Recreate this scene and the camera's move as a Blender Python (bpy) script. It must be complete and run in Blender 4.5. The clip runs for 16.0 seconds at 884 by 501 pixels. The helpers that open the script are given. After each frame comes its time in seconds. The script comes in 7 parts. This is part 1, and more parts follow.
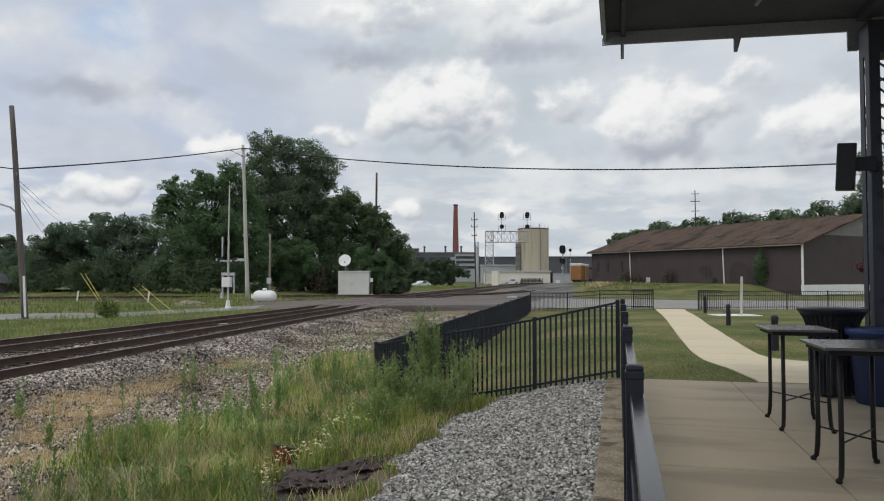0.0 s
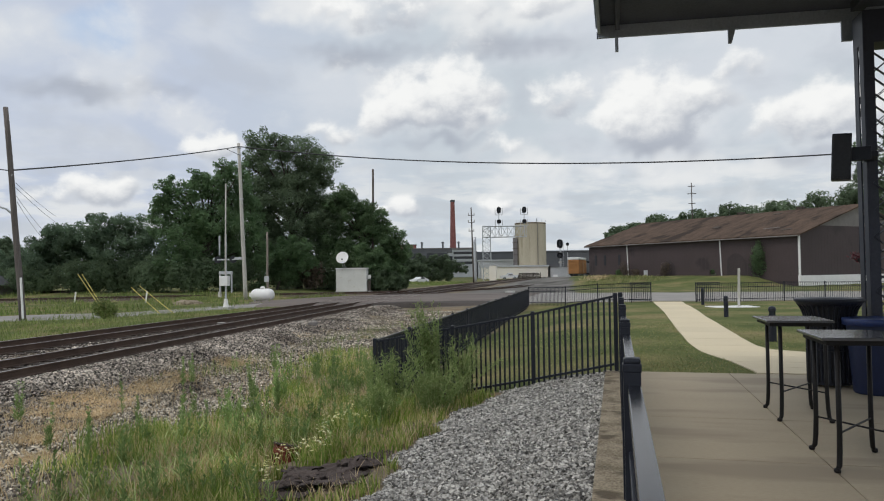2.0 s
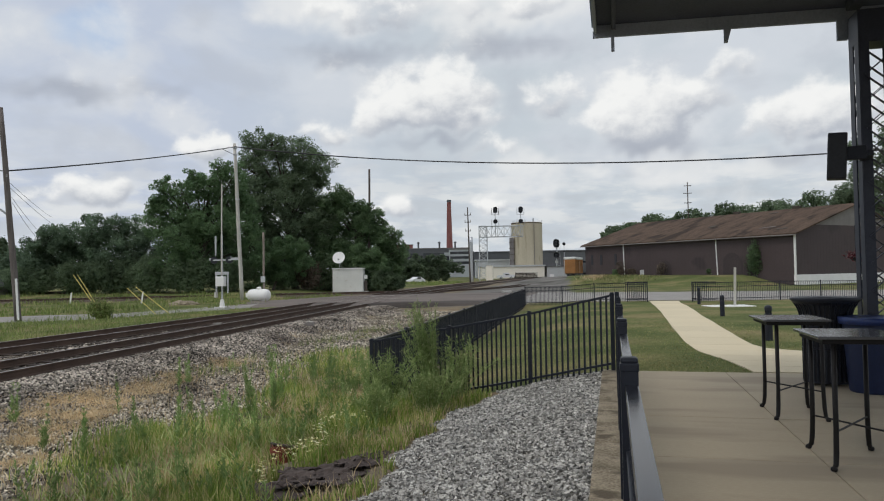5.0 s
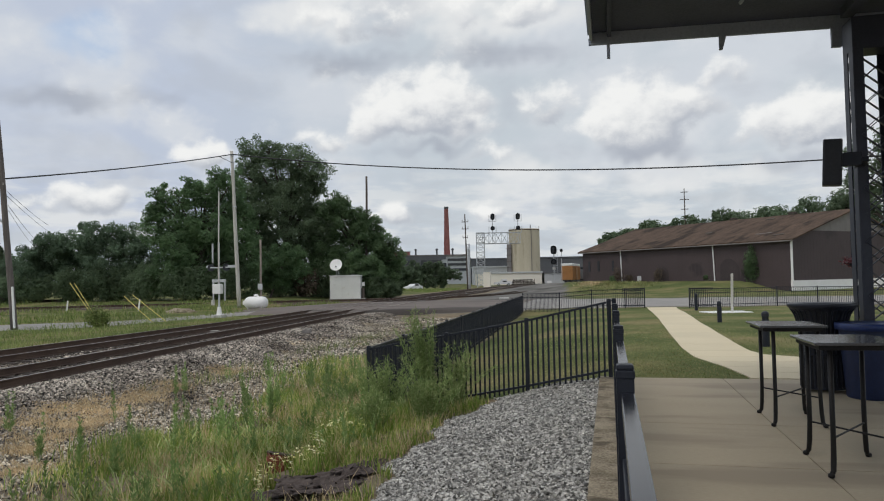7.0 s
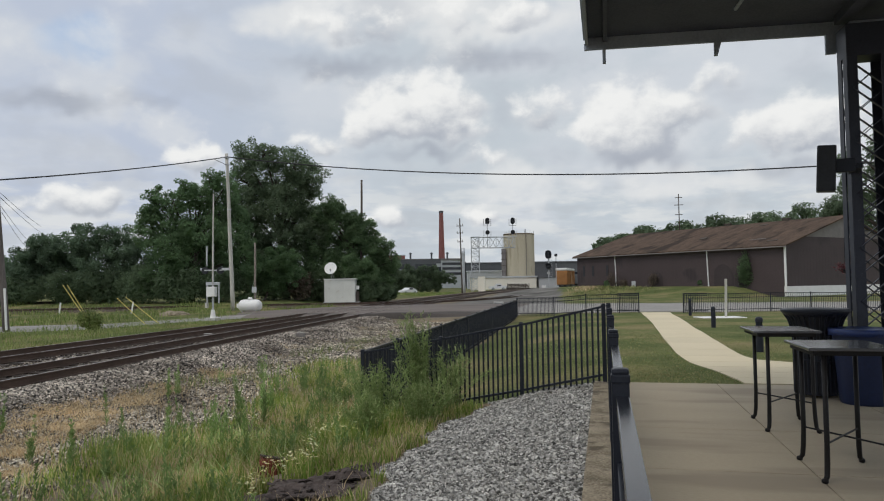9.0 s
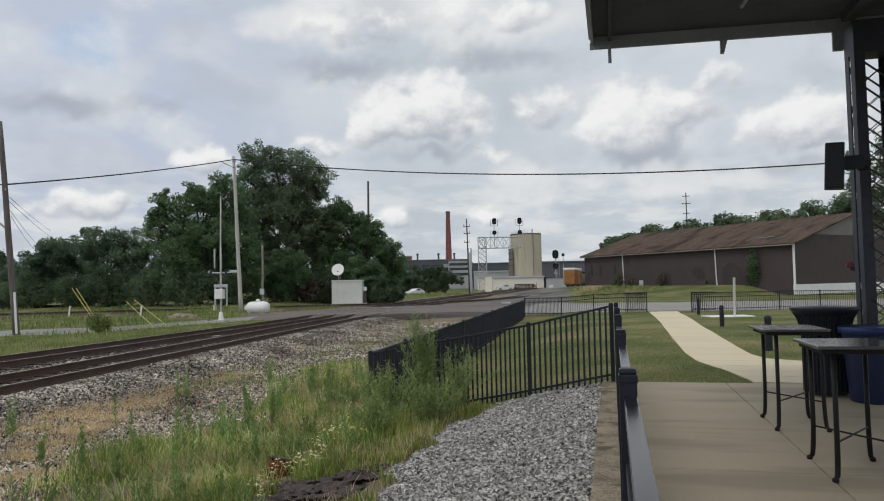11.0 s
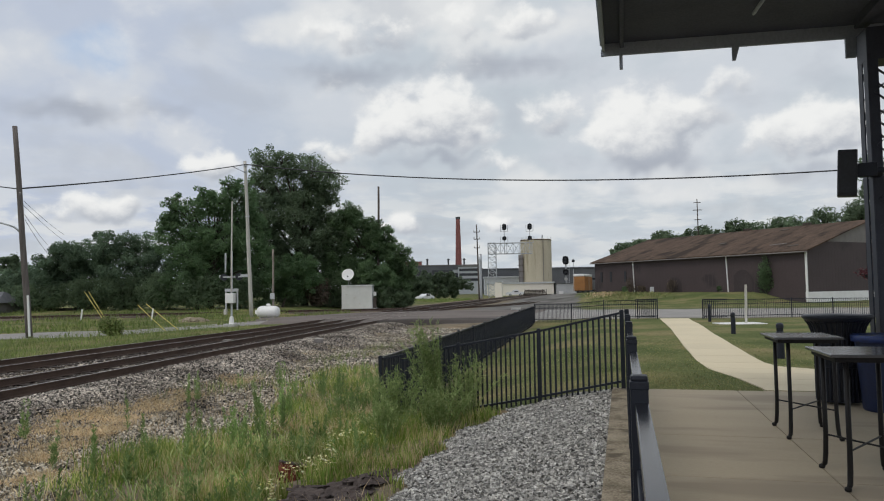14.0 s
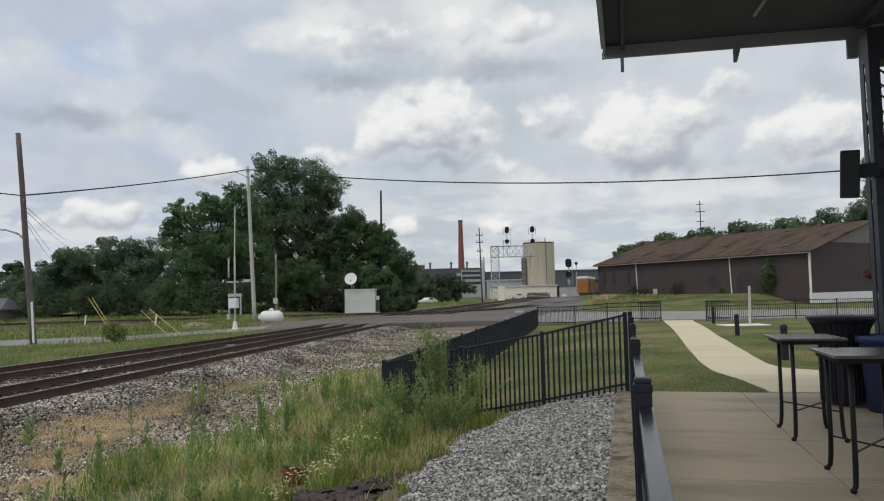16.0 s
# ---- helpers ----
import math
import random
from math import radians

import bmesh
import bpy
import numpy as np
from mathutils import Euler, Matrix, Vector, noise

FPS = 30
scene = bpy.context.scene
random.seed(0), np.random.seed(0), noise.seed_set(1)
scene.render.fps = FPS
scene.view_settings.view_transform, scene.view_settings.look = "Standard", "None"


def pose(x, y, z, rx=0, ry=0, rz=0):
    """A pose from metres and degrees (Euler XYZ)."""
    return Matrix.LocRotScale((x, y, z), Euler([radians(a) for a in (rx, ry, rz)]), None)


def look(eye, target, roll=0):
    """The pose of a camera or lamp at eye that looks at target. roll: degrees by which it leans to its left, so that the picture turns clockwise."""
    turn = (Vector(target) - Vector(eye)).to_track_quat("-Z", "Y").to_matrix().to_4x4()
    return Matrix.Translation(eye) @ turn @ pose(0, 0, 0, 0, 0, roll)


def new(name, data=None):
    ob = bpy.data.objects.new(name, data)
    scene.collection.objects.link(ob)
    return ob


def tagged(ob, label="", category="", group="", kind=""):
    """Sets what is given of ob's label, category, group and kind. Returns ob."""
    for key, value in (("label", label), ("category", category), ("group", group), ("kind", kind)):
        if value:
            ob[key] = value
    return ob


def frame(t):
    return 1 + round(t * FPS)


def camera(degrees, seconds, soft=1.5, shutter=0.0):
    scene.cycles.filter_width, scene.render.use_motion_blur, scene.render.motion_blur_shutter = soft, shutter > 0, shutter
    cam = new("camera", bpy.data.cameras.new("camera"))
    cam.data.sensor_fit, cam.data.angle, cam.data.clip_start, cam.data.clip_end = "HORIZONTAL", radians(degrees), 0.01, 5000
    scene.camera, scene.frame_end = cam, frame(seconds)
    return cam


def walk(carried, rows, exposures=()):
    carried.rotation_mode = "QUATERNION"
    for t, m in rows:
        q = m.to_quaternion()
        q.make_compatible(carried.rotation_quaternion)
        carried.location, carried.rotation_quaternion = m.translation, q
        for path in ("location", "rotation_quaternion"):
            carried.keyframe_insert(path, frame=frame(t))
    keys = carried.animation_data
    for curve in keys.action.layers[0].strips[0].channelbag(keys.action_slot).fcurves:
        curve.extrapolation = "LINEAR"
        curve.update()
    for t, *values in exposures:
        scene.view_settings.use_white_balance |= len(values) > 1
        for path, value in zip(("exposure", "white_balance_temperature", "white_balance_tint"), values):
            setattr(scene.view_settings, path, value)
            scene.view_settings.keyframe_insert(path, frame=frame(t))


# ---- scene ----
cam = camera(64.0, 16.0, soft=1.1)
PATH = [
    (0, (-0.001, 0.0, 1.6), (-0.485, 1.94, 1.674), 0.0),
    (0.5, (-0.001, 0.0, 1.6), (-0.485, 1.939, 1.665), -0.1),
    (1, (0.003, -0.004, 1.602), (-0.476, 1.937, 1.66), -0.4),
    (1.5, (0.002, -0.004, 1.601), (-0.473, 1.938, 1.655), -0.7),
    (2, (0.004, -0.001, 1.6), (-0.473, 1.94, 1.662), -0.8),
    (2.5, (0.004, 0.004, 1.599), (-0.475, 1.944, 1.667), -0.8),
    (3, (0.001, 0.005, 1.601), (-0.479, 1.945, 1.667), -0.8),
    (3.5, (0.003, 0.0, 1.6), (-0.474, 1.942, 1.658), -0.8),
    (4, (0.0, 0.002, 1.599), (-0.473, 1.945, 1.656), -0.7),
    (6.5, (0.007, 0.016, 1.598), (-0.452, 1.961, 1.675), -1.3),
    (7, (0.009, 0.012, 1.601), (-0.451, 1.957, 1.682), -1.1),
    (7.5, (0.009, 0.021, 1.599), (-0.445, 1.967, 1.686), -1.0),
    (8, (0.007, 0.015, 1.598), (-0.424, 1.966, 1.697), -0.8),
    (8.5, (0.007, 0.016, 1.598), (-0.422, 1.966, 1.703), -0.7),
    (9, (0.004, 0.021, 1.597), (-0.441, 1.968, 1.689), -0.8),
    (11.5, (0.008, 0.019, 1.599), (-0.457, 1.961, 1.694), -1.2),
    (12, (0.004, 0.006, 1.6), (-0.455, 1.95, 1.704), -0.9),
    (12.5, (0.003, 0.004, 1.602), (-0.467, 1.944, 1.714), -1.0),
    (13, (0.004, 0.002, 1.601), (-0.474, 1.941, 1.712), -1.0),
    (13.5, (0.004, 0.004, 1.602), (-0.48, 1.941, 1.715), -1.1),
    (14, (0.003, -0.004, 1.601), (-0.488, 1.932, 1.711), -0.9),
    (14.5, (0.003, -0.004, 1.603), (-0.491, 1.931, 1.709), -0.9),
    (15, (0.005, 0.002, 1.601), (-0.492, 1.936, 1.704), -1.0),
    (15.5, (0.005, 0.002, 1.6), (-0.489, 1.937, 1.711), -1.1),
    (16, (0.005, -0.008, 1.603), (-0.493, 1.925, 1.723), -1.3),
]
walk(cam, [(t, look(e, g, r)) for t, e, g, r in PATH], [(0.0, 0.01), (1.5, 0.06), (3.0, 0.05), (4.0, 0.03), (6.5, 0.01), (9.0, -0.03), (16.0, -0.03)])

# ---- world, sun ----
world = bpy.data.worlds.new("sky")
scene.world = world
world.use_nodes = True
wn, wl = world.node_tree.nodes, world.node_tree.links
wn.clear()
w_out = wn.new("ShaderNodeOutputWorld")
w_bg = wn.new("ShaderNodeBackground")
w_sky = wn.new("ShaderNodeTexSky")
w_sky.sky_type = "NISHITA"
w_sky.sun_disc = False
w_sky.sun_elevation = radians(58)
w_sky.sun_rotation = radians(215)
w_mix = wn.new("ShaderNodeMixRGB")
w_mix.inputs[0].default_value = 0.72
w_mix.inputs[2].default_value = (6.6, 6.9, 7.3, 1)
w_bg.inputs["Strength"].default_value = 0.122
wl.new(w_sky.outputs[0], w_mix.inputs[1])
wl.new(w_mix.outputs[0], w_bg.inputs[0])
wl.new(w_bg.outputs[0], w_out.inputs[0])

sun = new("sun", bpy.data.lights.new("sun", "SUN"))
sun.data.energy, sun.data.angle, sun.data.color = 1.0, radians(24), (1.0, 0.95, 0.87)
sun.matrix_world = look((0, 0, 50), Vector((0, 0, 50)) - Vector((math.sin(radians(215)) * math.cos(radians(58)), math.cos(radians(215)) * math.cos(radians(58)), math.sin(radians(58)))))

# ---- materials ----
def surface(name, a, b, rough=0.8, big=1.0, fine=30.0, bump=0.15, metal=0.0, contrast=0.5, island=0.0, each=0.0, third=None, third_at=0.6, third_scale=0.4, depth=0.01, spec=0.5, squeeze=(1, 1, 1)):
    """Two colours by coarse and fine noise, a third in stains, fine relief; island, each: how far pieces differ in lightness."""
    m = bpy.data.materials.new(name)
    m.use_nodes = True
    n, l = m.node_tree.nodes, m.node_tree.links
    p = n["Principled BSDF"]
    tc = n.new("ShaderNodeTexCoord")
    mp = n.new("ShaderNodeMapping")
    mp.inputs["Scale"].default_value = squeeze
    l.new(tc.outputs["Object"], mp.inputs[0])
    nb, nf = n.new("ShaderNodeTexNoise"), n.new("ShaderNodeTexNoise")
    nb.inputs["Scale"].default_value, nf.inputs["Scale"].default_value = big, fine
    nb.inputs["Detail"].default_value, nf.inputs["Detail"].default_value = 6, 4
    for t in (nb, nf):
        l.new(mp.outputs[0], t.inputs["Vector"])
    mixf = n.new("ShaderNodeMath")
    mixf.operation = "ADD"
    l.new(nb.outputs["Fac"], mixf.inputs[0])
    l.new(nf.outputs["Fac"], mixf.inputs[1])
    rng = n.new("ShaderNodeMapRange")
    rng.inputs[1].default_value, rng.inputs[2].default_value = 1 - contrast * 0.5, 1 + contrast * 0.5
    l.new(mixf.outputs[0], rng.inputs[0])
    col = n.new("ShaderNodeMixRGB")
    col.inputs[1].default_value, col.inputs[2].default_value = (*a, 1), (*b, 1)
    l.new(rng.outputs[0], col.inputs[0])
    out = col.outputs[0]
    if third:
        ns = n.new("ShaderNodeTexNoise")
        ns.inputs["Scale"].default_value, ns.inputs["Detail"].default_value = third_scale, 5
        l.new(mp.outputs[0], ns.inputs["Vector"])
        r2 = n.new("ShaderNodeMapRange")
        r2.inputs[1].default_value, r2.inputs[2].default_value = third_at, third_at + 0.09
        l.new(ns.outputs["Fac"], r2.inputs[0])
        c2 = n.new("ShaderNodeMixRGB")
        c2.inputs[2].default_value = (*third, 1)
        l.new(r2.outputs[0], c2.inputs[0])
        l.new(out, c2.inputs[1])
        out = c2.outputs[0]
    for on, node, socket in ((island, "ShaderNodeNewGeometry", "Random Per Island"), (each, "ShaderNodeObjectInfo", "Random")):
        if on:
            src = n.new(node)
            hsv = n.new("ShaderNodeHueSaturation")
            r3 = n.new("ShaderNodeMapRange")
            r3.inputs[3].default_value, r3.inputs[4].default_value = 1 - on, 1 + on
            r3.interpolation_type = "SMOOTHSTEP" if on > 0.9 else "LINEAR"
            l.new(src.outputs[socket], r3.inputs[0])
            l.new(r3.outputs[0], hsv.inputs["Value"])
            l.new(out, hsv.inputs["Color"])
            out = hsv.outputs[0]
    l.new(out, p.inputs["Base Color"])
    p.inputs["Roughness"].default_value, p.inputs["Metallic"].default_value = rough, metal
    p.inputs["Specular IOR Level"].default_value = spec
    if bump:
        bp = n.new("ShaderNodeBump")
        bp.inputs["Strength"].default_value, bp.inputs["Distance"].default_value = bump, depth
        l.new(mixf.outputs[0], bp.inputs["Height"])
        l.new(bp.outputs[0], p.inputs["Normal"])
    return m


def leafy(name, a, b, c, rough=0.6, spread=0.35, through_light=0.25):
    """Leaves and blades: colour by piece, with some light through them."""
    m = bpy.data.materials.new(name)
    m.use_nodes = True
    n, l = m.node_tree.nodes, m.node_tree.links
    p = n["Principled BSDF"]
    geo = n.new("ShaderNodeNewGeometry")
    ramp = n.new("ShaderNodeValToRGB")
    ramp.color_ramp.elements[0].color, ramp.color_ramp.elements[1].color = (*a, 1), (*c, 1)
    ramp.color_ramp.elements.new(0.55).color = (*b, 1)
    l.new(geo.outputs["Random Per Island"], ramp.inputs[0])
    tc = n.new("ShaderNodeTexCoord")
    ns = n.new("ShaderNodeTexNoise")
    ns.inputs["Scale"].default_value = 0.7
    l.new(tc.outputs["Object"], ns.inputs["Vector"])
    r = n.new("ShaderNodeMapRange")
    r.inputs[1].default_value, r.inputs[2].default_value, r.inputs[3].default_value, r.inputs[4].default_value = 0.3, 0.7, 1 - spread, 1 + spread
    l.new(ns.outputs["Fac"], r.inputs[0])
    hsv = n.new("ShaderNodeHueSaturation")
    l.new(r.outputs[0], hsv.inputs["Value"])
    oi, r4, tone = n.new("ShaderNodeObjectInfo"), n.new("ShaderNodeMapRange"), n.new("ShaderNodeHueSaturation")
    r4.inputs[3].default_value, r4.inputs[4].default_value = 0.88, 1.12
    l.new(oi.outputs["Random"], r4.inputs[0])
    l.new(r4.outputs[0], tone.inputs["Value"])
    l.new(ramp.outputs[0], tone.inputs["Color"])
    l.new(tone.outputs[0], hsv.inputs["Color"])
    l.new(hsv.outputs[0], p.inputs["Base Color"])
    p.inputs["Roughness"].default_value = rough
    p.inputs["Specular IOR Level"].default_value = 0.25 if rough < 0.95 else 0.08
    tr = n.new("ShaderNodeBsdfTranslucent")
    l.new(hsv.outputs[0], tr.inputs[0])
    mx = n.new("ShaderNodeMixShader")
    mx.inputs[0].default_value = through_light
    l.new(p.outputs[0], mx.inputs[1])
    l.new(tr.outputs[0], mx.inputs[2])
    l.new(mx.outputs[0], n["Material Output"].inputs[0])
    return m


M = dict(
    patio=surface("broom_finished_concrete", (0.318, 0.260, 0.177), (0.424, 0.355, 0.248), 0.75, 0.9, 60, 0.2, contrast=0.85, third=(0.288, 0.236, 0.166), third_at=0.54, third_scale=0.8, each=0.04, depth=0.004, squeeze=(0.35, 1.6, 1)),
    curb=surface("weathered_concrete", (0.125, 0.098, 0.060), (0.37, 0.312, 0.222), 0.95, 4.0, 45, 0.9, contrast=0.5, third=(0.105, 0.082, 0.052), third_at=0.55, third_scale=3.0),
    path=surface("path_concrete", (0.56, 0.475, 0.315), (0.66, 0.57, 0.395), 0.8, 0.6, 40, 0.2, contrast=0.9, each=0.05),
    iron=surface("black_powder_coat", (0.013, 0.015, 0.022), (0.020, 0.023, 0.033), 0.42, 3, 60, 0.05, contrast=0.6, spec=0.25),
    column=surface("dark_navy_column_paint", (0.030, 0.034, 0.049), (0.044, 0.049, 0.069), 0.5, 3, 40, 0.1, contrast=0.6, spec=0.35),
    greypole=surface("grey_weathered_pole", (0.085, 0.072, 0.066), (0.155, 0.134, 0.122), 0.9, 2, 30, 0.5, squeeze=(5, 5, 0.4)),
    tableiron=surface("dark_bronze_table_iron", (0.009, 0.008, 0.008), (0.016, 0.014, 0.013), 0.5, 3, 60, 0.05, contrast=0.6, spec=0.2),
    drylawn=leafy("dry_lawn_blades", (0.24, 0.215, 0.100), (0.31, 0.270, 0.135), (0.41, 0.355, 0.195), 0.9, through_light=0.3),
    handrail=surface("glossy_black_handrail", (0.012, 0.013, 0.018), (0.018, 0.020, 0.027), 0.22, 3, 60, 0.03, contrast=0.6, spec=0.55),
    mesh_screen=surface("black_screen_cloth", (0.011, 0.012, 0.015), (0.018, 0.019, 0.023), 0.85, 2, 200, 0.1),
    stone_grey=surface("crushed_limestone", (0.215, 0.206, 0.188), (0.45, 0.438, 0.405), 0.85, 6, 60, 0.2, contrast=0.6, island=0.82),
    ballast=surface("track_ballast_stone", (0.062, 0.047, 0.037), (0.49, 0.437, 0.368), 0.85, 0.6, 14, 0.2, contrast=0.5, island=0.98, third=(0.18, 0.168, 0.155), third_at=0.65, third_scale=0.11),
    verge_stone=surface("pale_verge_stone", (0.100, 0.080, 0.060), (0.58, 0.525, 0.430), 0.85, 0.6, 14, 0.2, contrast=0.5, island=0.95),
    asphalt=surface("worn_asphalt", (0.112, 0.090, 0.078), (0.182, 0.150, 0.129), 0.9, 0.35, 30, 0.4, contrast=0.6, third=(0.085, 0.072, 0.062), third_at=0.54, third_scale=0.3, squeeze=(0.4, 1.5, 1)),
    # near-black colour for the shadow under the road's raised edge
    apron=surface("edge_shadow_asphalt", (0.030, 0.024, 0.020), (0.070, 0.056, 0.046), 0.9, 0.5, 20, 0.5, contrast=0.5, depth=0.03),
    lane=surface("pale_concrete_road", (0.215, 0.203, 0.187), (0.31, 0.293, 0.27), 0.9, 0.4, 20, 0.3),
    rail=surface("rusted_rail_steel", (0.062, 0.038, 0.028), (0.11, 0.070, 0.050), 0.7, 2, 40, 0.2, metal=0.3),
    railtop=surface("worn_rail_head", (0.30, 0.26, 0.23), (0.42, 0.38, 0.34), 0.35, 2, 30, 0.05, metal=0.8),
    sleeper=surface("creosoted_timber", (0.030, 0.022, 0.017), (0.070, 0.052, 0.040), 0.9, 3, 30, 0.5, each=0.3, squeeze=(1, 8, 8)),
    bed=surface("oily_ballast_bed", (0.052, 0.038, 0.028), (0.155, 0.118, 0.088), 0.95, 0.8, 16, 0.8, contrast=0.6, depth=0.04),
    bark=surface("grey_bark", (0.040, 0.033, 0.026), (0.090, 0.074, 0.060), 0.95, 4, 25, 0.8, squeeze=(3, 3, 0.6), depth=0.03),
    polewood=surface("weathered_pole_timber", (0.16, 0.13, 0.105), (0.30, 0.26, 0.22), 0.9, 2, 30, 0.5, squeeze=(5, 5, 0.4)),
    darkpole=surface("dark_creosoted_pole", (0.055, 0.043, 0.036), (0.11, 0.088, 0.074), 0.9, 2, 30, 0.5, squeeze=(5, 5, 0.4)),
    palepole=surface("bleached_pole_timber", (0.40, 0.38, 0.34), (0.55, 0.53, 0.48), 0.85, 2, 30, 0.4, squeeze=(5, 5, 0.4)),
    white=surface("white_painted_metal", (0.72, 0.71, 0.68), (0.80, 0.79, 0.77), 0.45, 1.5, 30, 0.05, third=(0.55, 0.50, 0.42), third_at=0.66, third_scale=2.0),
    galv=surface("galvanised_steel", (0.42, 0.43, 0.44), (0.56, 0.57, 0.58), 0.45, 3, 40, 0.08, metal=0.6),
    shedmetal=surface("pale_enamelled_sheet", (0.60, 0.59, 0.555), (0.70, 0.69, 0.655), 0.55, 1.0, 30, 0.1, third=(0.50, 0.46, 0.39), third_at=0.64, third_scale=1.5),
    canopy=surface("dark_painted_soffit", (0.054, 0.060, 0.096), (0.082, 0.090, 0.136), 0.8, 1.5, 30, 0.2),
    fascia=surface("grey_painted_fascia", (0.29, 0.325, 0.40), (0.40, 0.44, 0.52), 0.7, 1.2, 30, 0.15),
    siding=surface("brown_sheet_siding", (0.051, 0.036, 0.036), (0.071, 0.051, 0.051), 0.75, 0.25, 6, 0.1, third=(0.039, 0.028, 0.029), third_at=0.57, third_scale=0.25),
    siding_dark=surface("darker_siding", (0.041, 0.031, 0.032), (0.058, 0.044, 0.044), 0.85, 0.6, 6, 0.1),
    roofing=surface("rust_stained_roof", (0.055, 0.037, 0.027), (0.124, 0.082, 0.057), 0.92, 0.8, 5, 0.3, contrast=0.5, third=(0.034, 0.023, 0.016), third_at=0.53, third_scale=0.30, squeeze=(1.5, 0.6, 1), spec=0.2),
    gable=surface("grey_gable_board", (0.165, 0.150, 0.140), (0.235, 0.215, 0.20), 0.8, 1, 20, 0.2),
    brickred=surface("red_brick_far", (0.25, 0.090, 0.078), (0.33, 0.128, 0.110), 0.85, 0.5, 12, 0.2),
    silo=surface("buff_concrete_silo", (0.45, 0.395, 0.285), (0.55, 0.485, 0.355), 0.85, 0.12, 4, 0.2, third=(0.37, 0.315, 0.215), third_at=0.57, third_scale=0.3, squeeze=(3, 3, 0.4)),
    cream=surface("cream_render", (0.80, 0.75, 0.63), (0.86, 0.81, 0.70), 0.85, 0.2, 6, 0.1),
    slate=surface("grey_sheeting", (0.098, 0.100, 0.106), (0.150, 0.152, 0.158), 0.8, 0.1, 3, 0.1),
    palegrey=surface("pale_grey_sheeting", (0.45, 0.46, 0.46), (0.55, 0.56, 0.56), 0.8, 0.15, 4, 0.1),
    glassdark=surface("dark_window_glass", (0.015, 0.018, 0.022), (0.03, 0.034, 0.04), 0.12, 1, 5, 0.02),
    boxcar=surface("orange_boxcar_paint", (0.36, 0.165, 0.050), (0.46, 0.22, 0.075), 0.7, 0.5, 8, 0.1, third=(0.30, 0.14, 0.055), third_at=0.6, third_scale=0.7),
    black=surface("signal_black", (0.014, 0.015, 0.019), (0.022, 0.024, 0.030), 0.6, 2, 30, 0.05),
    blue=surface("navy_blue_plastic", (0.005, 0.013, 0.046), (0.008, 0.019, 0.066), 0.5, 1, 40, 0.05),
    # liner blue, brightened for the light on the bin's top; the rim shares it
    bag=surface("lit_blue_bin_liner", (0.010, 0.026, 0.105), (0.015, 0.036, 0.145), 0.4, 6, 40, 0.2),
    yellow=surface("yellow_guy_guard", (0.62, 0.50, 0.12), (0.70, 0.58, 0.18), 0.6, 2, 30, 0.05),
    rust=surface("flaking_rust", (0.105, 0.026, 0.014), (0.19, 0.050, 0.024), 0.95, 8, 60, 0.5, third=(0.05, 0.02, 0.014), third_at=0.55, third_scale=9),
    fabric=surface("torn_dark_roof_felt", (0.052, 0.039, 0.034), (0.095, 0.072, 0.062), 0.95, 5, 60, 0.6, depth=0.02),
    tabletop=surface("dark_table_top", (0.065, 0.066, 0.072), (0.095, 0.096, 0.104), 0.12, 2, 80, 0.03, spec=0.8),
    stone=surface("grey_stone", (0.38, 0.37, 0.35), (0.52, 0.51, 0.48), 0.9, 2, 20, 0.4),
    cable=surface("black_cable", (0.02, 0.02, 0.022), (0.03, 0.03, 0.032), 0.6, 2, 20, 0.0),
    carwhite=surface("white_car_paint", (0.72, 0.72, 0.72), (0.76, 0.76, 0.76), 0.25, 1, 20, 0.0),
    tree_dark=leafy("dark_tree_leaves", (0.150, 0.200, 0.126), (0.160, 0.213, 0.131), (0.173, 0.227, 0.137), 1.0, spread=0.35, through_light=0.6),
    # darker copy of the tree leaves; shade under the crowns is in the colour
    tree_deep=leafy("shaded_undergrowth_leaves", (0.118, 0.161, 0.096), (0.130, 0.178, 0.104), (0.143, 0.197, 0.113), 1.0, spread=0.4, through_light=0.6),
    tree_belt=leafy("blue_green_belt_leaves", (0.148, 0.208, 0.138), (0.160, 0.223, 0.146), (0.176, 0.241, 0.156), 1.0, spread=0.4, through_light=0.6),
    tree_mid=leafy("green_tree_leaves", (0.140, 0.214, 0.113), (0.163, 0.241, 0.124), (0.186, 0.270, 0.138), 1.0, spread=0.35, through_light=0.6),
    tree_light=leafy("fresh_green_leaves", (0.149, 0.232, 0.122), (0.165, 0.253, 0.130), (0.185, 0.279, 0.140), 1.0, spread=0.3, through_light=0.6),
    shrub_brown=leafy("withered_leaves", (0.085, 0.066, 0.050), (0.125, 0.098, 0.074), (0.165, 0.130, 0.098), 0.9, through_light=0.3),
    grass=leafy("tall_grass", (0.145, 0.240, 0.040), (0.275, 0.360, 0.076), (0.64, 0.55, 0.27), through_light=0.4),
    rough=leafy("rough_olive_grass", (0.115, 0.172, 0.044), (0.185, 0.240, 0.066), (0.32, 0.34, 0.135), through_light=0.3),
    arching=leafy("pale_arching_blades", (0.26, 0.38, 0.11), (0.38, 0.49, 0.18), (0.58, 0.62, 0.33), through_light=0.35),
    weed=leafy("weed_leaves", (0.195, 0.300, 0.100), (0.260, 0.370, 0.128), (0.36, 0.46, 0.19), 0.8, through_light=0.4),
    willow=leafy("shrub_leaves", (0.18, 0.255, 0.085), (0.27, 0.345, 0.125), (0.46, 0.51, 0.24), 0.8, through_light=0.4),
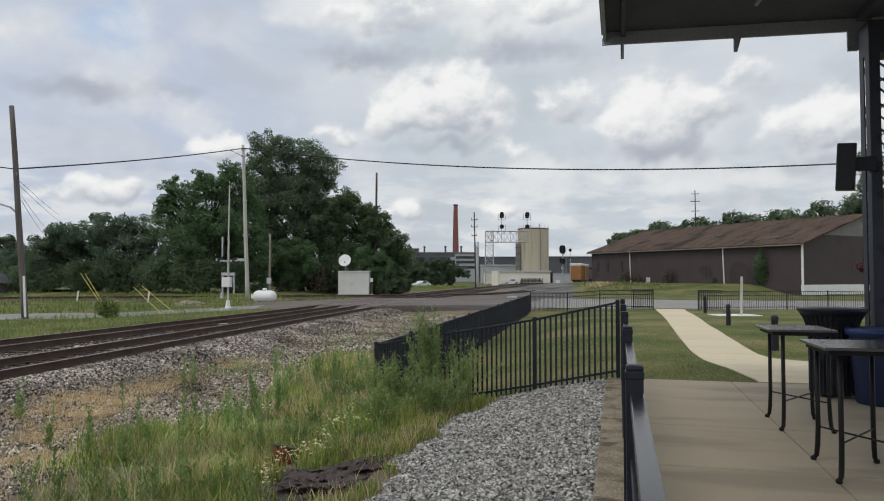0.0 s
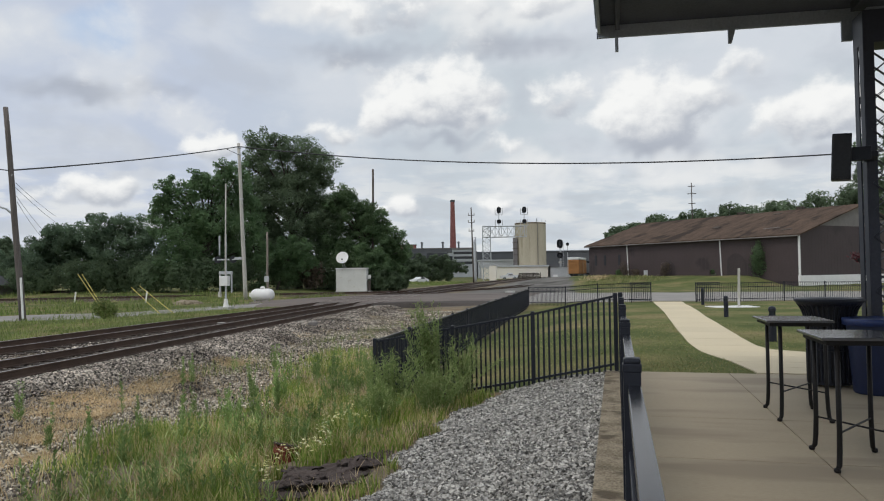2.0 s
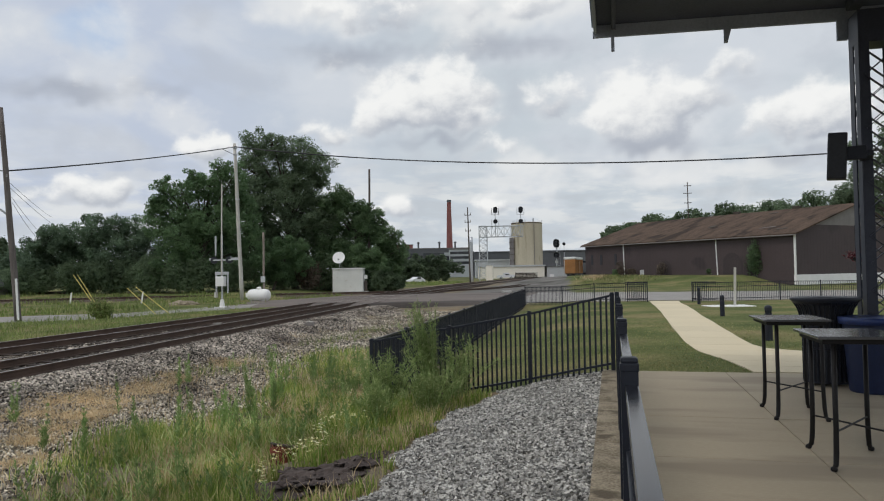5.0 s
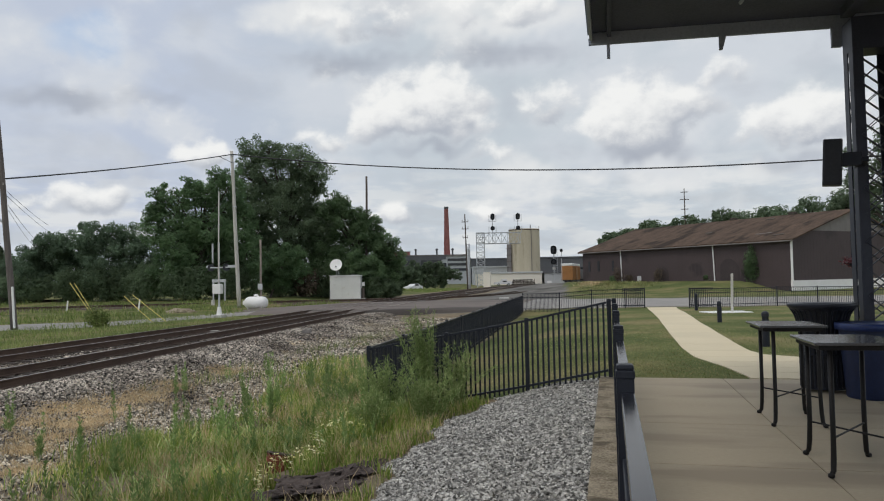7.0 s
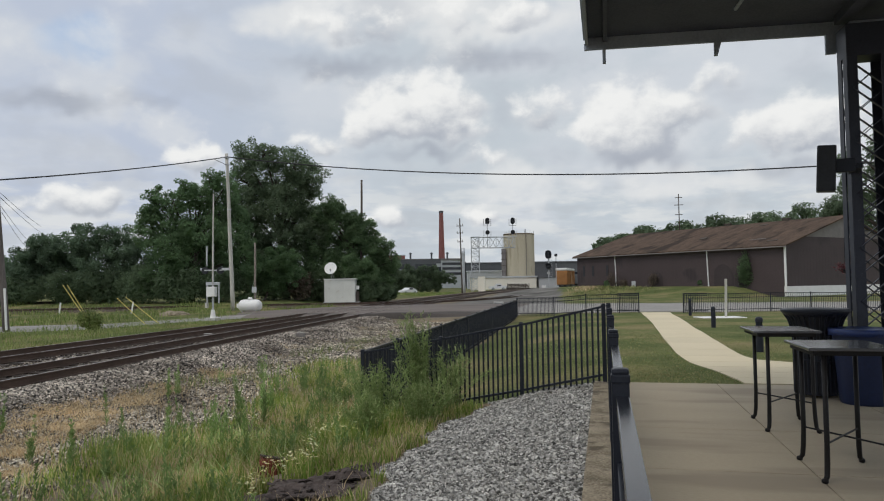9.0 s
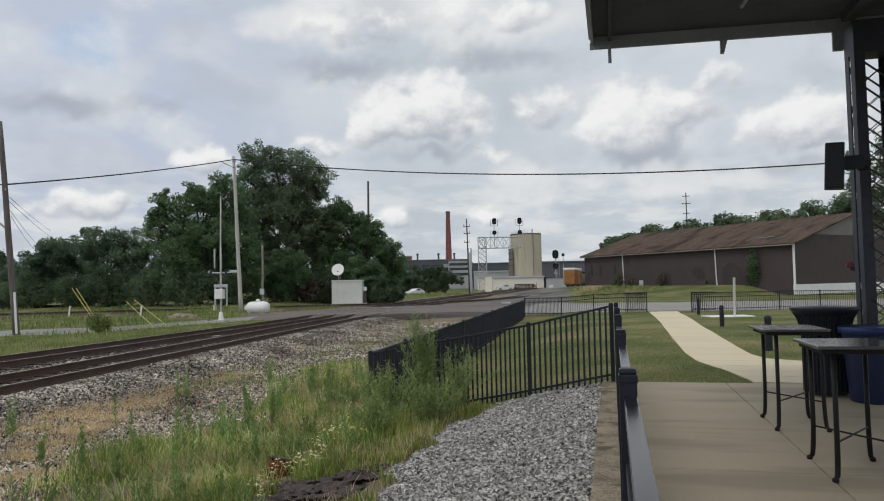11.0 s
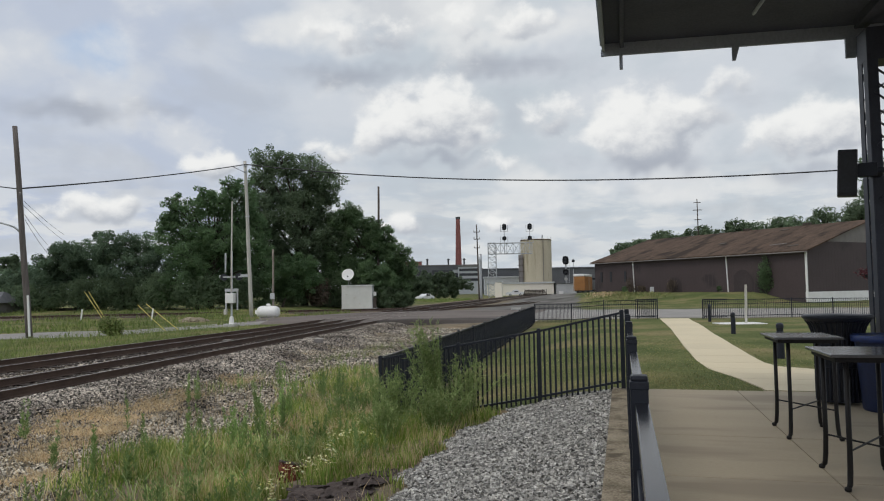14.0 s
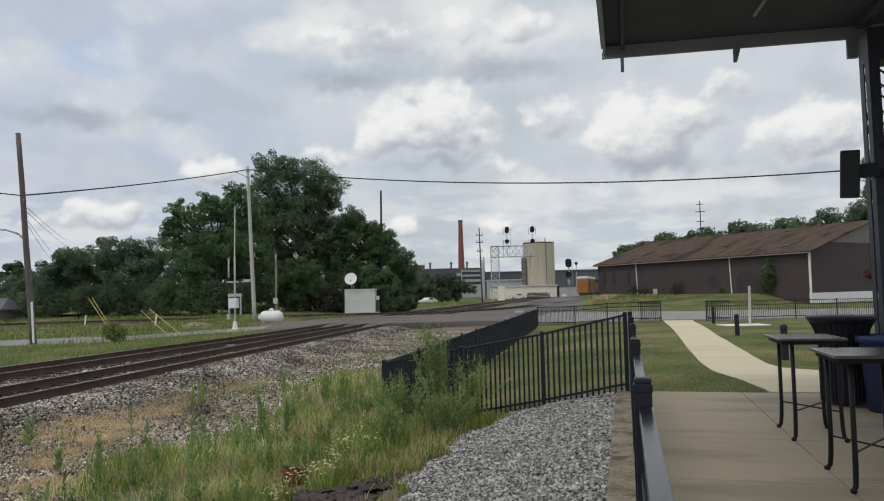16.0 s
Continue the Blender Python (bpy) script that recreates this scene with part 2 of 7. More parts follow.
    straw=leafy("dry_grass", (0.51, 0.368, 0.20), (0.64, 0.490, 0.30), (0.77, 0.66, 0.44), 0.9, through_light=0.35),
    lawnblade=leafy("lawn_blades", (0.115, 0.150, 0.042), (0.190, 0.208, 0.074), (0.38, 0.34, 0.17), spread=0.5),
    petal=leafy("yellow_petals", (0.84, 0.76, 0.26), (0.87, 0.83, 0.46), (0.88, 0.87, 0.66)),
    petal_red=leafy("dark_red_petals", (0.14, 0.02, 0.03), (0.22, 0.05, 0.06), (0.5, 0.36, 0.36)),
)


# ---- helpers for shapes ----
def part(name, bm, material, parent, label="", smooth=False):
    me = bpy.data.meshes.new(name)
    bmesh.ops.recalc_face_normals(bm, faces=bm.faces)
    bm.to_mesh(me)
    bm.free()
    me.materials.append(material)
    if smooth:
        me.polygons.foreach_set("use_smooth", [True] * len(me.polygons))
    ob = new(name, me)
    ob.parent = parent
    if label:
        ob["label"] = label
    return ob


def piece(name, me, parent, m):
    ob = new(name, me)
    ob.parent = parent
    ob.matrix_local = m
    return ob


def thing(name, x, y, z, label, category, group="", turn=0.0, kind=""):
    ob = new(name)
    ob.matrix_world = pose(x, y, z, 0, 0, turn)
    ob.empty_display_size = 0.2
    return tagged(ob, label, category, group, kind)


def box(bm, lo, hi, m=None, bevel=0.0):
    lo, hi = Vector(lo), Vector(hi)
    made = bmesh.ops.create_cube(bm, size=1)["verts"]
    mid, size = (lo + hi) / 2, hi - lo
    for v in made:
        v.co = Vector((v.co.x * size.x, v.co.y * size.y, v.co.z * size.z)) + mid
    if bevel:
        edges = list({e for v in made for e in v.link_edges})
        made = bmesh.ops.bevel(bm, geom=edges, offset=bevel, segments=2, affect="EDGES", profile=0.6)["verts"]
    if m is not None:
        for v in set(made):
            v.co = m @ v.co
    return bm


def tube(bm, a, b, r0, r1=None, n=10):
    a, b = Vector(a), Vector(b)
    r1 = r0 if r1 is None else r1
    way = b - a
    q = way.to_track_quat("Z", "Y").to_matrix().to_4x4()
    bmesh.ops.create_cone(bm, cap_ends=True, segments=n, radius1=r0, radius2=max(r1, 1e-4), depth=way.length, matrix=Matrix.Translation((a + b) / 2) @ q)
    return bm


def bent(bm, points, radii, n=8):
    """A tube through points."""
    points = [Vector(p) for p in points]
    radii = radii if hasattr(radii, "__len__") else [radii] * len(points)
    rings = []
    for i, p in enumerate(points):
        way = (points[min(i + 1, len(points) - 1)] - points[max(i - 1, 0)]).normalized()
        side = way.cross(Vector((0.31, 0.95, 0.07)))
        side = side.normalized() if side.length > 0.05 else Vector((1, 0, 0))
        other = way.cross(side).normalized()
        rings.append([bm.verts.new(p + (side * math.cos(6.2832 * k / n) + other * math.sin(6.2832 * k / n)) * radii[i]) for k in range(n)])
    for a, b in zip(rings, rings[1:]):
        for k in range(n):
            bm.faces.new((a[k], a[(k + 1) % n], b[(k + 1) % n], b[k]))
    bm.faces.new(rings[0][::-1])
    bm.faces.new(rings[-1])
    return bm


def lathe(bm, profile, n=24, at=(0, 0, 0)):
    rings = [[bm.verts.new((at[0] + r * math.cos(6.2832 * k / n), at[1] + r * math.sin(6.2832 * k / n), at[2] + z)) for k in range(n)] for r, z in profile]
    for a, b in zip(rings, rings[1:]):
        for k in range(n):
            bm.faces.new((a[k], a[(k + 1) % n], b[(k + 1) % n], b[k]))
    bm.faces.new(rings[0][::-1])
    bm.faces.new(rings[-1])
    return bm


def sweep(bm, line, profile):
    """A closed profile of (side, up) carried along a level line of (x, y, z)."""
    rings = []
    for i, p in enumerate(line):
        a, b = Vector(line[max(i - 1, 0)]), Vector(line[min(i + 1, len(line) - 1)])
        way = (b - a).normalized()
        side = Vector((way.y, -way.x, 0)).normalized()
        rings.append([bm.verts.new(Vector(p) + side * s + Vector((0, 0, u))) for s, u in profile])
    k = len(profile)
    for a, b in zip(rings, rings[1:]):
        for j in range(k):
            bm.faces.new((a[j], a[(j + 1) % k], b[(j + 1) % k], b[j]))
    bm.faces.new(rings[0][::-1])
    bm.faces.new(rings[-1])
    return bm


def raw(name, verts, faces, material, smooth=False):
    me = bpy.data.meshes.new(name)
    me.from_pydata(np.asarray(verts).tolist() if not isinstance(verts, list) else verts, [], np.asarray(faces).tolist() if not isinstance(faces, list) else faces)
    me.materials.append(material)
    if smooth:
        me.polygons.foreach_set("use_smooth", [True] * len(me.polygons))
    me.update()
    return new(name, me)


def along(points, y):
    """x on a line of (x, y) points, by y."""
    return np.interp(y, [p[1] for p in points], [p[0] for p in points])


# ---- the lie of the land ----
NEAR_TRACK = [(-10.9, -30), (-11.7, 0), (-12.65, 12.3), (-13.4, 19.1), (-15.2, 37.3), (-17.0, 60), (-18.3, 87), (-19.0, 128), (-19.6, 166), (-20.5, 250), (-22, 420)]
FAR_TRACK = [(-15.6, -30), (-16.2, 0), (-16.75, 14), (-17.2, 23.3), (-17.75, 35.5), (-19.6, 55), (-22.0, 80), (-23.8, 128), (-24.4, 166), (-25.5, 250), (-27, 420)]
FENCE_LINE = [(-3.2, -6), (-3.98, 11.38), (-5.43, 45.0)]
RAIL_TOP = -0.25


def smooth_step(a, b, x):
    t = np.clip((x - a) / (b - a), 0, 1)
    return t * t * (3 - 2 * t)


def ground_z(x, y):
    x, y = np.asarray(x, float), np.asarray(y, float)
    d = x - along(NEAR_TRACK, y)
    bank = -0.75 + 0.27 * (1 - smooth_step(1.5, 3.6, d))
    slope = np.clip(-0.05 + (x + 0.2) * 0.175, -0.75, -0.02)
    left = np.where(d > 3.6, slope, np.minimum(bank, -0.47))
    right = -0.03 - 0.32 * np.clip((y - 11.6) / 31, 0, 1)
    xf = along(FENCE_LINE, y)
    lawn = -0.70 + (right + 0.70) * smooth_step(xf, xf + 4.2, x)
    z = np.where((y > 11.4) & (x > xf), lawn, left)
    z = np.where((y <= 11.4) & (x > -0.1), -0.14, z)
    z = np.where(d < -8.5, -0.47 - 0.12 * smooth_step(-8.5, -12, d), z)
    street = smooth_step(43, 47, y) * smooth_step(-1.5, 3.0, d)
    z = z * (1 - street) - 0.40 * street
    z = z + 0.5 * smooth_step(56, 65, y) * smooth_step(-13, -18, d) * (1 - smooth_step(110, 140, y))
    # the berm before the warehouse runs square to its long side
    off = 0.731 * (x - 19.45) + 0.682 * (y - 84.2)
    run = -0.682 * (x - 19.45) + 0.731 * (y - 84.2)
    berm = smooth_step(-14, -2, off) * smooth_step(1.5, 6, run) * (1 - smooth_step(38, 50, run)) * (1 - smooth_step(25, 40, off))
    z = z + berm * 1.15
    far = smooth_step(180, 420, np.hypot(x, y))
    return z * (1 - far) - 0.5 * far + 0.02 * np.sin(x * 0.9 + 1.3 * np.sin(y * 0.5)) * (1 - far) * (np.abs(d) > 3)


def graded(lo, hi, centre, step, grow):
    out, s, v = [centre], step, centre
    while v < hi:
        v += s
        s *= grow
        out.append(v)
    s, v = step, centre
    while v > lo:
        v -= s
        s *= grow
        out.insert(0, v)
    return np.array(out)


def turf_material():
    """Mown grass, bare stony soil and grey yard gravel, told apart by their zones."""
    m = surface("turf_and_soil", (0.105, 0.086, 0.058), (0.25, 0.208, 0.145), 0.95, 0.9, 25, 0.7, contrast=0.6, third=(0.27, 0.20, 0.125), third_at=0.58, third_scale=0.35, depth=0.03, spec=0.1)
    n, l = m.node_tree.nodes, m.node_tree.links
    p = n["Principled BSDF"]
    old = p.inputs["Base Color"].links[0].from_socket
    at = n.new("ShaderNodeAttribute")
    at.attribute_name = "turf"
    tc = n.new("ShaderNodeTexCoord")
    n1, n2 = n.new("ShaderNodeTexNoise"), n.new("ShaderNodeTexNoise")
    n1.inputs["Scale"].default_value, n2.inputs["Scale"].default_value = 0.28, 9.0
    n1.inputs["Detail"].default_value, n2.inputs["Detail"].default_value = 6, 5
    ramp = n.new("ShaderNodeValToRGB")
    ramp.color_ramp.elements[0].position, ramp.color_ramp.elements[0].color = 0.36, (0.078, 0.099, 0.033, 1)
    ramp.color_ramp.elements[1].position, ramp.color_ramp.elements[1].color = 0.66, (0.215, 0.180, 0.088, 1)
    ramp.color_ramp.elements.new(0.5).color = (0.122, 0.134, 0.049, 1)
    fine = n.new("ShaderNodeMapRange")
    fine.inputs[1].default_value, fine.inputs[2].default_value, fine.inputs[3].default_value, fine.inputs[4].default_value = 0.3, 0.7, 0.75, 1.3
    hsv = n.new("ShaderNodeHueSaturation")
    mix = n.new("ShaderNodeMixRGB")
    for t in (n1, n2):
        l.new(tc.outputs["Object"], t.inputs["Vector"])
    l.new(n1.outputs["Fac"], ramp.inputs[0])
    l.new(n2.outputs["Fac"], fine.inputs[0])
    l.new(fine.outputs[0], hsv.inputs["Value"])
    l.new(ramp.outputs[0], hsv.inputs["Color"])
    l.new(at.outputs["Fac"], mix.inputs[0])
    at2, mix2, ramp2 = n.new("ShaderNodeAttribute"), n.new("ShaderNodeMixRGB"), n.new("ShaderNodeValToRGB")
    at2.attribute_name = "yard"
    ramp2.color_ramp.elements[0].position, ramp2.color_ramp.elements[0].color = 0.34, (0.085, 0.080, 0.072, 1)
    ramp2.color_ramp.elements[1].position, ramp2.color_ramp.elements[1].color = 0.66, (0.205, 0.196, 0.180, 1)
    l.new(n1.outputs["Fac"], ramp2.inputs[0])
    l.new(at2.outputs["Fac"], mix2.inputs[0])
    l.new(old, mix2.inputs[1])
    l.new(ramp2.outputs[0], mix2.inputs[2])
    l.new(mix2.outputs[0], mix.inputs[1])
    l.new(hsv.outputs[0], mix.inputs[2])
    l.new(mix.outputs[0], p.inputs["Base Color"])
    return m


gx, gy = graded(-2300, 2300, -5, 0.30, 1.055), graded(-900, 2300, 12, 0.32, 1.05)
GX, GY = np.meshgrid(gx, gy)
GZ = ground_z(GX, GY)
nx, ny = len(gx), len(gy)
idx = np.arange(nx * ny).reshape(ny, nx)
quads = np.stack([idx[:-1, :-1], idx[:-1, 1:], idx[1:, 1:], idx[1:, :-1]], -1).reshape(-1, 4)
ground = raw("ground", np.stack([GX, GY, GZ], -1).reshape(-1, 3), quads, turf_material(), True)
tagged(ground, "uneven grassy ground with bare soil beside the tracks", "ground", kind="structure")

# soil near the tracks and gravel, turf elsewhere, in one material
turf = ((GY > 11.4) & (GY < 46) & (GX > along(FENCE_LINE, GY))) | (GX < along(FAR_TRACK, GY) - 2.4 - 2.5 * (GY > 60)) | ((GY > 64) & (GX > -0.0598 * GY + 0.35 * np.sin(GY * 0.4))) | (np.hypot(GX, GY) > 380)
turf = np.clip(turf.astype(float), 0, 1)
zone = ground.data.attributes.new("turf", "FLOAT", "POINT")
zone.data.foreach_set("value", turf.reshape(-1))
yard = smooth_step(60, 66, GY) * (1 - smooth_step(170, 230, GY)) * smooth_step(1.6, 3.6, GX - along(NEAR_TRACK, GY))
ground.data.attributes.new("yard", "FLOAT", "POINT").data.foreach_set("value", yard.reshape(-1))


# ---- street and crossing ----
def strip(name, near, far, material, lift, label, category, rows=10, cols=90):
    """A sheet between two lines of (x, y), laid over the ground; over the rails it comes up to their heads."""
    u = np.linspace(0, 1, cols)
    def spread(line):
        pts = np.array(line, float)
        s = np.concatenate([[0], np.cumsum(np.hypot(*np.diff(pts, axis=0).T))])
        return np.stack([np.interp(u * s[-1], s, pts[:, k]) for k in (0, 1)], -1)
    a, b = spread(near), spread(far)
    t = np.linspace(0, 1, rows)[:, None, None]
    p = a[None] * (1 - t) + b[None] * t
    z = ground_z(p[..., 0], p[..., 1]) + lift * (2 * np.minimum(1, 8 * np.minimum(t[..., 0], 1 - t[..., 0])) - 1)
    d1 = np.abs(p[..., 0] - along(NEAR_TRACK, p[..., 1]))
    d2 = np.abs(p[..., 0] - along(FAR_TRACK, p[..., 1]))
    k = (1 - smooth_step(2.0, 7.5, np.minimum(d1, d2))) * np.minimum(1, 8 * np.minimum(t[..., 0], 1 - t[..., 0]))
    z = z * (1 - k) + (RAIL_TOP - 0.02) * k
    v = np.concatenate([p, z[..., None]], -1).reshape(-1, 3)
    i = np.arange(rows * cols).reshape(rows, cols)
    q = np.stack([i[:-1, :-1], i[:-1, 1:], i[1:, 1:], i[1:, :-1]], -1).reshape(-1, 4)
    ob = raw(name, v, q, material, True)
    return tagged(ob, label, category, kind="structure")


strip("road", [(-24.5, 40.5), (-20, 41.8), (-16, 41.6), (-12, 43.6), (-6.5, 44.5)], [(-30, 56), (-24, 58), (-19, 62), (-12, 66), (-6.5, 67)], M["asphalt"], 0.05, "worn brown-grey asphalt over the level crossing", "road", 24, 60)
# dark sheet painted in place of the shadow along the road's near edge
strip("crossing_apron", [(-15.0, 40.7), (-13.6, 42.4), (-11.4, 44.2), (-8.6, 45.0), (-6.5, 45.2)], [(-15.2, 43.4), (-13.4, 45.2), (-11.0, 47.0), (-8.6, 48.0), (-6.5, 48.2)], M["apron"], 0.058, "dark strip coloured as the shadow along the level crossing's near edge", "road", 6, 30)
strip("street", [(-6.48, 44.5), (3, 45.3), (40, 47), (140, 50)], [(-6.48, 66.4), (3, 65), (40, 66), (140, 66)], M["lane"], 0.05, "pale worn street beyond the picket fence", "road", 16, 90)
strip("side_road", [(-90, 13), (-60, 20), (-30.3, 29.3), (-25.6, 31.6), (-23.6, 37.0), (-22.5, 41.2)], [(-90, 20), (-62, 26), (-34.5, 34.2), (-29.5, 38), (-27.5, 44), (-26, 50)], M["lane"], 0.05, "pale concrete lane along the far side of the tracks", "road", 6, 80)


# ---- patio, kerb and path ----
patio = new("patio")
tagged(patio, "broom-finished concrete patio slabs with sawn joints", "patio", kind="structure")
xs = [0.14, 1.645, 3.15, 4.65, 6.2, 8.0]
ys = [-4.9, -2.6, -0.3, 2.0, 4.3, 6.36, 8.1, 11.6]
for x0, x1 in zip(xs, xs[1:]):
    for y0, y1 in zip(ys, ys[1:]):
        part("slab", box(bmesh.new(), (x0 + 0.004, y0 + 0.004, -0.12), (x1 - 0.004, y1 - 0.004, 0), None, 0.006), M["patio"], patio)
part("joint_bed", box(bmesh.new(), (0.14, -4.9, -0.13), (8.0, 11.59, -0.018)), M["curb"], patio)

kerb = new("kerb")
tagged(kerb, "weathered concrete kerb wall beside the gravel", "kerb", kind="structure")
for y0, y1 in zip([-4.9, -1.0, 2.9, 6.8], [-1.0, 2.9, 6.8, 11.7]):
    bm = bmesh.new()
    box(bm, (-0.198, y0 + 0.006, -0.6), (0.14, y1 - 0.006, 0.004), None, 0.018)
    part("kerb_block", bm, M["curb"], kerb)

PATH_L = [(2.05, 11.9), (1.90, 13.4), (1.62, 15.0), (1.56, 17.0), (1.64, 21.2), (1.92, 30.4), (2.03, 36.9), (2.12, 43.9)]
PATH_R = [(5.0, 11.9), (4.6, 13.6), (4.0, 14.9), (3.45, 15.3), (3.02, 15.7), (2.90, 16.5), (2.90, 18.4), (2.99, 21.6), (3.31, 30.0), (3.53, 36.1), (3.76, 43.9)]


def path_slabs():
    """Walk of concrete slabs from the patio to the street."""
    root = new("path")
    tagged(root, "pale concrete walk curving over the lawn", "path", kind="structure")
    cuts = [11.6, 12.4, 13.2, 14.2, 15.2, 16.4, 18, 20, 22, 24, 26, 28, 30, 32, 34, 36, 38, 40, 42, 44.2]
    for y0, y1 in zip(cuts, cuts[1:]):
        bm = bmesh.new()
        rows = []
        for y in np.linspace(y0 + 0.008, y1 - 0.008, 6):
            rows.append([(float(along(PATH_L, y)) if y > 11.9 else 2.05, y), (float(along(PATH_R, y)) if y > 11.9 else 5.0, y)])
        top = [[bm.verts.new((x, y, float(ground_z(2.6, y)) + 0.022)) for x, y in r] for r in rows]
        low = [[bm.verts.new((x, y, float(ground_z(2.6, y)) - 0.08)) for x, y in r] for r in rows]
        for i in range(5):
            bm.faces.new((top[i][0], top[i][1], top[i + 1][1], top[i + 1][0]))
            bm.faces.new((low[i][0], low[i][1], low[i + 1][1], low[i + 1][0]))
            bm.faces.new((top[i][0], top[i + 1][0], low[i + 1][0], low[i][0]))
            bm.faces.new((top[i][1], top[i + 1][1], low[i + 1][1], low[i][1]))
        bm.faces.new((top[0][0], top[0][1], low[0][1], low[0][0]))
        bm.faces.new((top[5][0], top[5][1], low[5][1], low[5][0]))
        part("slab", bm, M["path"], root)


path_slabs()


# ---- tracks ----
def rail_line(line, off, step=2.0):
    """The centre line moved sideways, at even steps."""
    pts = np.array(line, float)
    s = np.concatenate([[0], np.cumsum(np.hypot(*np.diff(pts, axis=0).T))])
    u = np.arange(0, s[-1], step)
    # rounded by a running mean
    p = np.stack([np.interp(u, s, pts[:, k]) for k in (0, 1)], -1)
    for _ in range(6):
        p[1:-1] = (p[:-2] + p[1:-1] * 2 + p[2:]) / 4
    way = np.gradient(p, axis=0)
    way /= np.linalg.norm(way, axis=1)[:, None]
    return np.stack([p[:, 0] + way[:, 1] * off, p[:, 1] - way[:, 0] * off], -1), way


RAIL_FOOT = [(-0.07, -0.175), (0.07, -0.175), (0.07, -0.160), (0.012, -0.145), (0.012, -0.045), (0.036, -0.030), (0.036, -0.001), (-0.036, -0.001), (-0.036, -0.030), (-0.012, -0.045), (-0.012, -0.145), (-0.07, -0.160)]


def track(name, line, label, z=RAIL_TOP, sleepers=(5, 40), bare=None):
    root = thing(name, line[0][0], line[0][1], z, label, "railway track", "railway tracks", kind="structure")
    o = np.array([line[0][0], line[0][1], 0])
    for off in (-0.753, 0.753):
        p, _ = rail_line(line, off)
        pts = [(a - o[0], b - o[1], 0.0) for a, b in p]
        rail = part("rail", sweep(bmesh.new(), pts, RAIL_FOOT), M["rail"], root)
        part("rail_head", sweep(bmesh.new(), pts, [(-0.033, -0.003), (0.033, -0.003), (0.030, 0.0), (-0.030, 0.0)]), M["railtop"], rail, "worn bright running surface")
    p, way = rail_line(line, 0, 0.56)
    me = bpy.data.meshes.new("sleeper")
    bm = box(bmesh.new(), (-1.3, -0.115, -0.18), (1.3, 0.115, 0), None, 0.012)
    bm.to_mesh(me)
    bm.free()
    me.materials.append(M["sleeper"])
    for (x, y), (wx, wy) in zip(p, way):
        if sleepers[0] < y < sleepers[1] and not (bare and bare[0] < y < bare[1]):
            piece("sleeper", me, root, pose(x - o[0], y - o[1], -0.178 + random.uniform(-0.012, 0.006), 0, 0, math.degrees(math.atan2(-wx, wy)) + random.uniform(-0.8, 0.8)))
    return root


track("near_track", NEAR_TRACK, "rusty main-line railway track with dark timber sleepers", sleepers=(4, 110), bare=(41.5, 62))
track("far_track", FAR_TRACK, "second rusty railway track beside the main line", z=RAIL_TOP - 0.004, sleepers=(6, 110), bare=(42, 61))
CONNECTION = [(-130, 12), (-80, 39.5), (-47.6, 56.6), (-33.1, 64.4), (-21.2, 69.6), (-15.2, 74.5), (-12.6, 84), (-11.8, 105), (-11.5, 140), (-11.2, 193), (-9.4, 215), (-6, 250), (3, 330)]
track("branch_track", CONNECTION, "rusty branch track curving across the yard", z=RAIL_TOP + 0.004, sleepers=(40, 100))


def bed(name, line, half, z, y0, y1, label):
    """A low bank of dirty ballast under a far stretch of track."""
    p, _ = rail_line(line, 0)
    p = [(a, b, z) for a, b in p if y0 < b < y1]
    ob = part(name, sweep(bmesh.new(), p, [(-half - 0.9, -0.35), (half + 0.9, -0.35), (half, 0), (-half, 0)]), M["bed"], None)
    return tagged(ob, label, "ballast", kind="structure")


bed("near_bed", NEAR_TRACK, 2.0, -0.448, 64, 420, "dark ballast bank under the main line")
bed("far_bed", FAR_TRACK, 2.0, -0.452, 62.5, 420, "dark ballast bank under the second track")
bed("branch_bed", CONNECTION, 1.8, -0.444, -10, 330, "dark ballast bank under the branch track")


# ---- loose stone ----
def stones(name, places, size, material, label, category, flat=0.75, plain=False):
    """Angular stones of uneven shape at places of (x, y, z), in one mesh; plain ones have four faces."""
    n = len(places)
    rng = np.random.default_rng(len(name))
    ends = np.array([(1, 0, 0), (-0.5, 0.87, 0), (-0.5, -0.87, 0), (0, 0, 0.9), (0, 0, -0.9)], float)
    f = np.array([(0, 1, 3), (1, 2, 3), (2, 0, 3), (1, 0, 4), (2, 1, 4), (0, 2, 4)])
    if plain:
        ends, f = np.array([(1, 0, -0.5), (-0.5, 0.87, -0.5), (-0.5, -0.87, -0.5), (0, 0, 1.1)]), np.array([(0, 1, 3), (1, 2, 3), (2, 0, 3), (1, 0, 2)])
    k = len(ends)
    v = ends[None] * rng.uniform(0.70, 1.35, (n, k, 1)) + rng.uniform(-0.35, 0.35, (n, k, 3))
    axis = rng.normal(size=(n, 3))
    axis /= np.linalg.norm(axis, axis=1)[:, None]
    ang = rng.uniform(0, 6.28, n)
    c, s = np.cos(ang)[:, None, None], np.sin(ang)[:, None, None]
    k = axis[:, None, :]
    v = v * c + np.cross(np.broadcast_to(k, v.shape), v) * s + k * (v * k).sum(-1, keepdims=True) * (1 - c)
    v *= (size * rng.uniform(0.55, 1.25, n) ** 1.3)[:, None, None]
    v[..., 2] *= flat
    v += np.asarray(places)[:, None, :]
    faces = (f[None] + len(ends) * np.arange(n)[:, None, None]).reshape(-1, 3)
    ob = raw(name, v.reshape(-1, 3), faces, material)
    return tagged(ob, label, category, kind="stuff")


rng = np.random.default_rng(7)


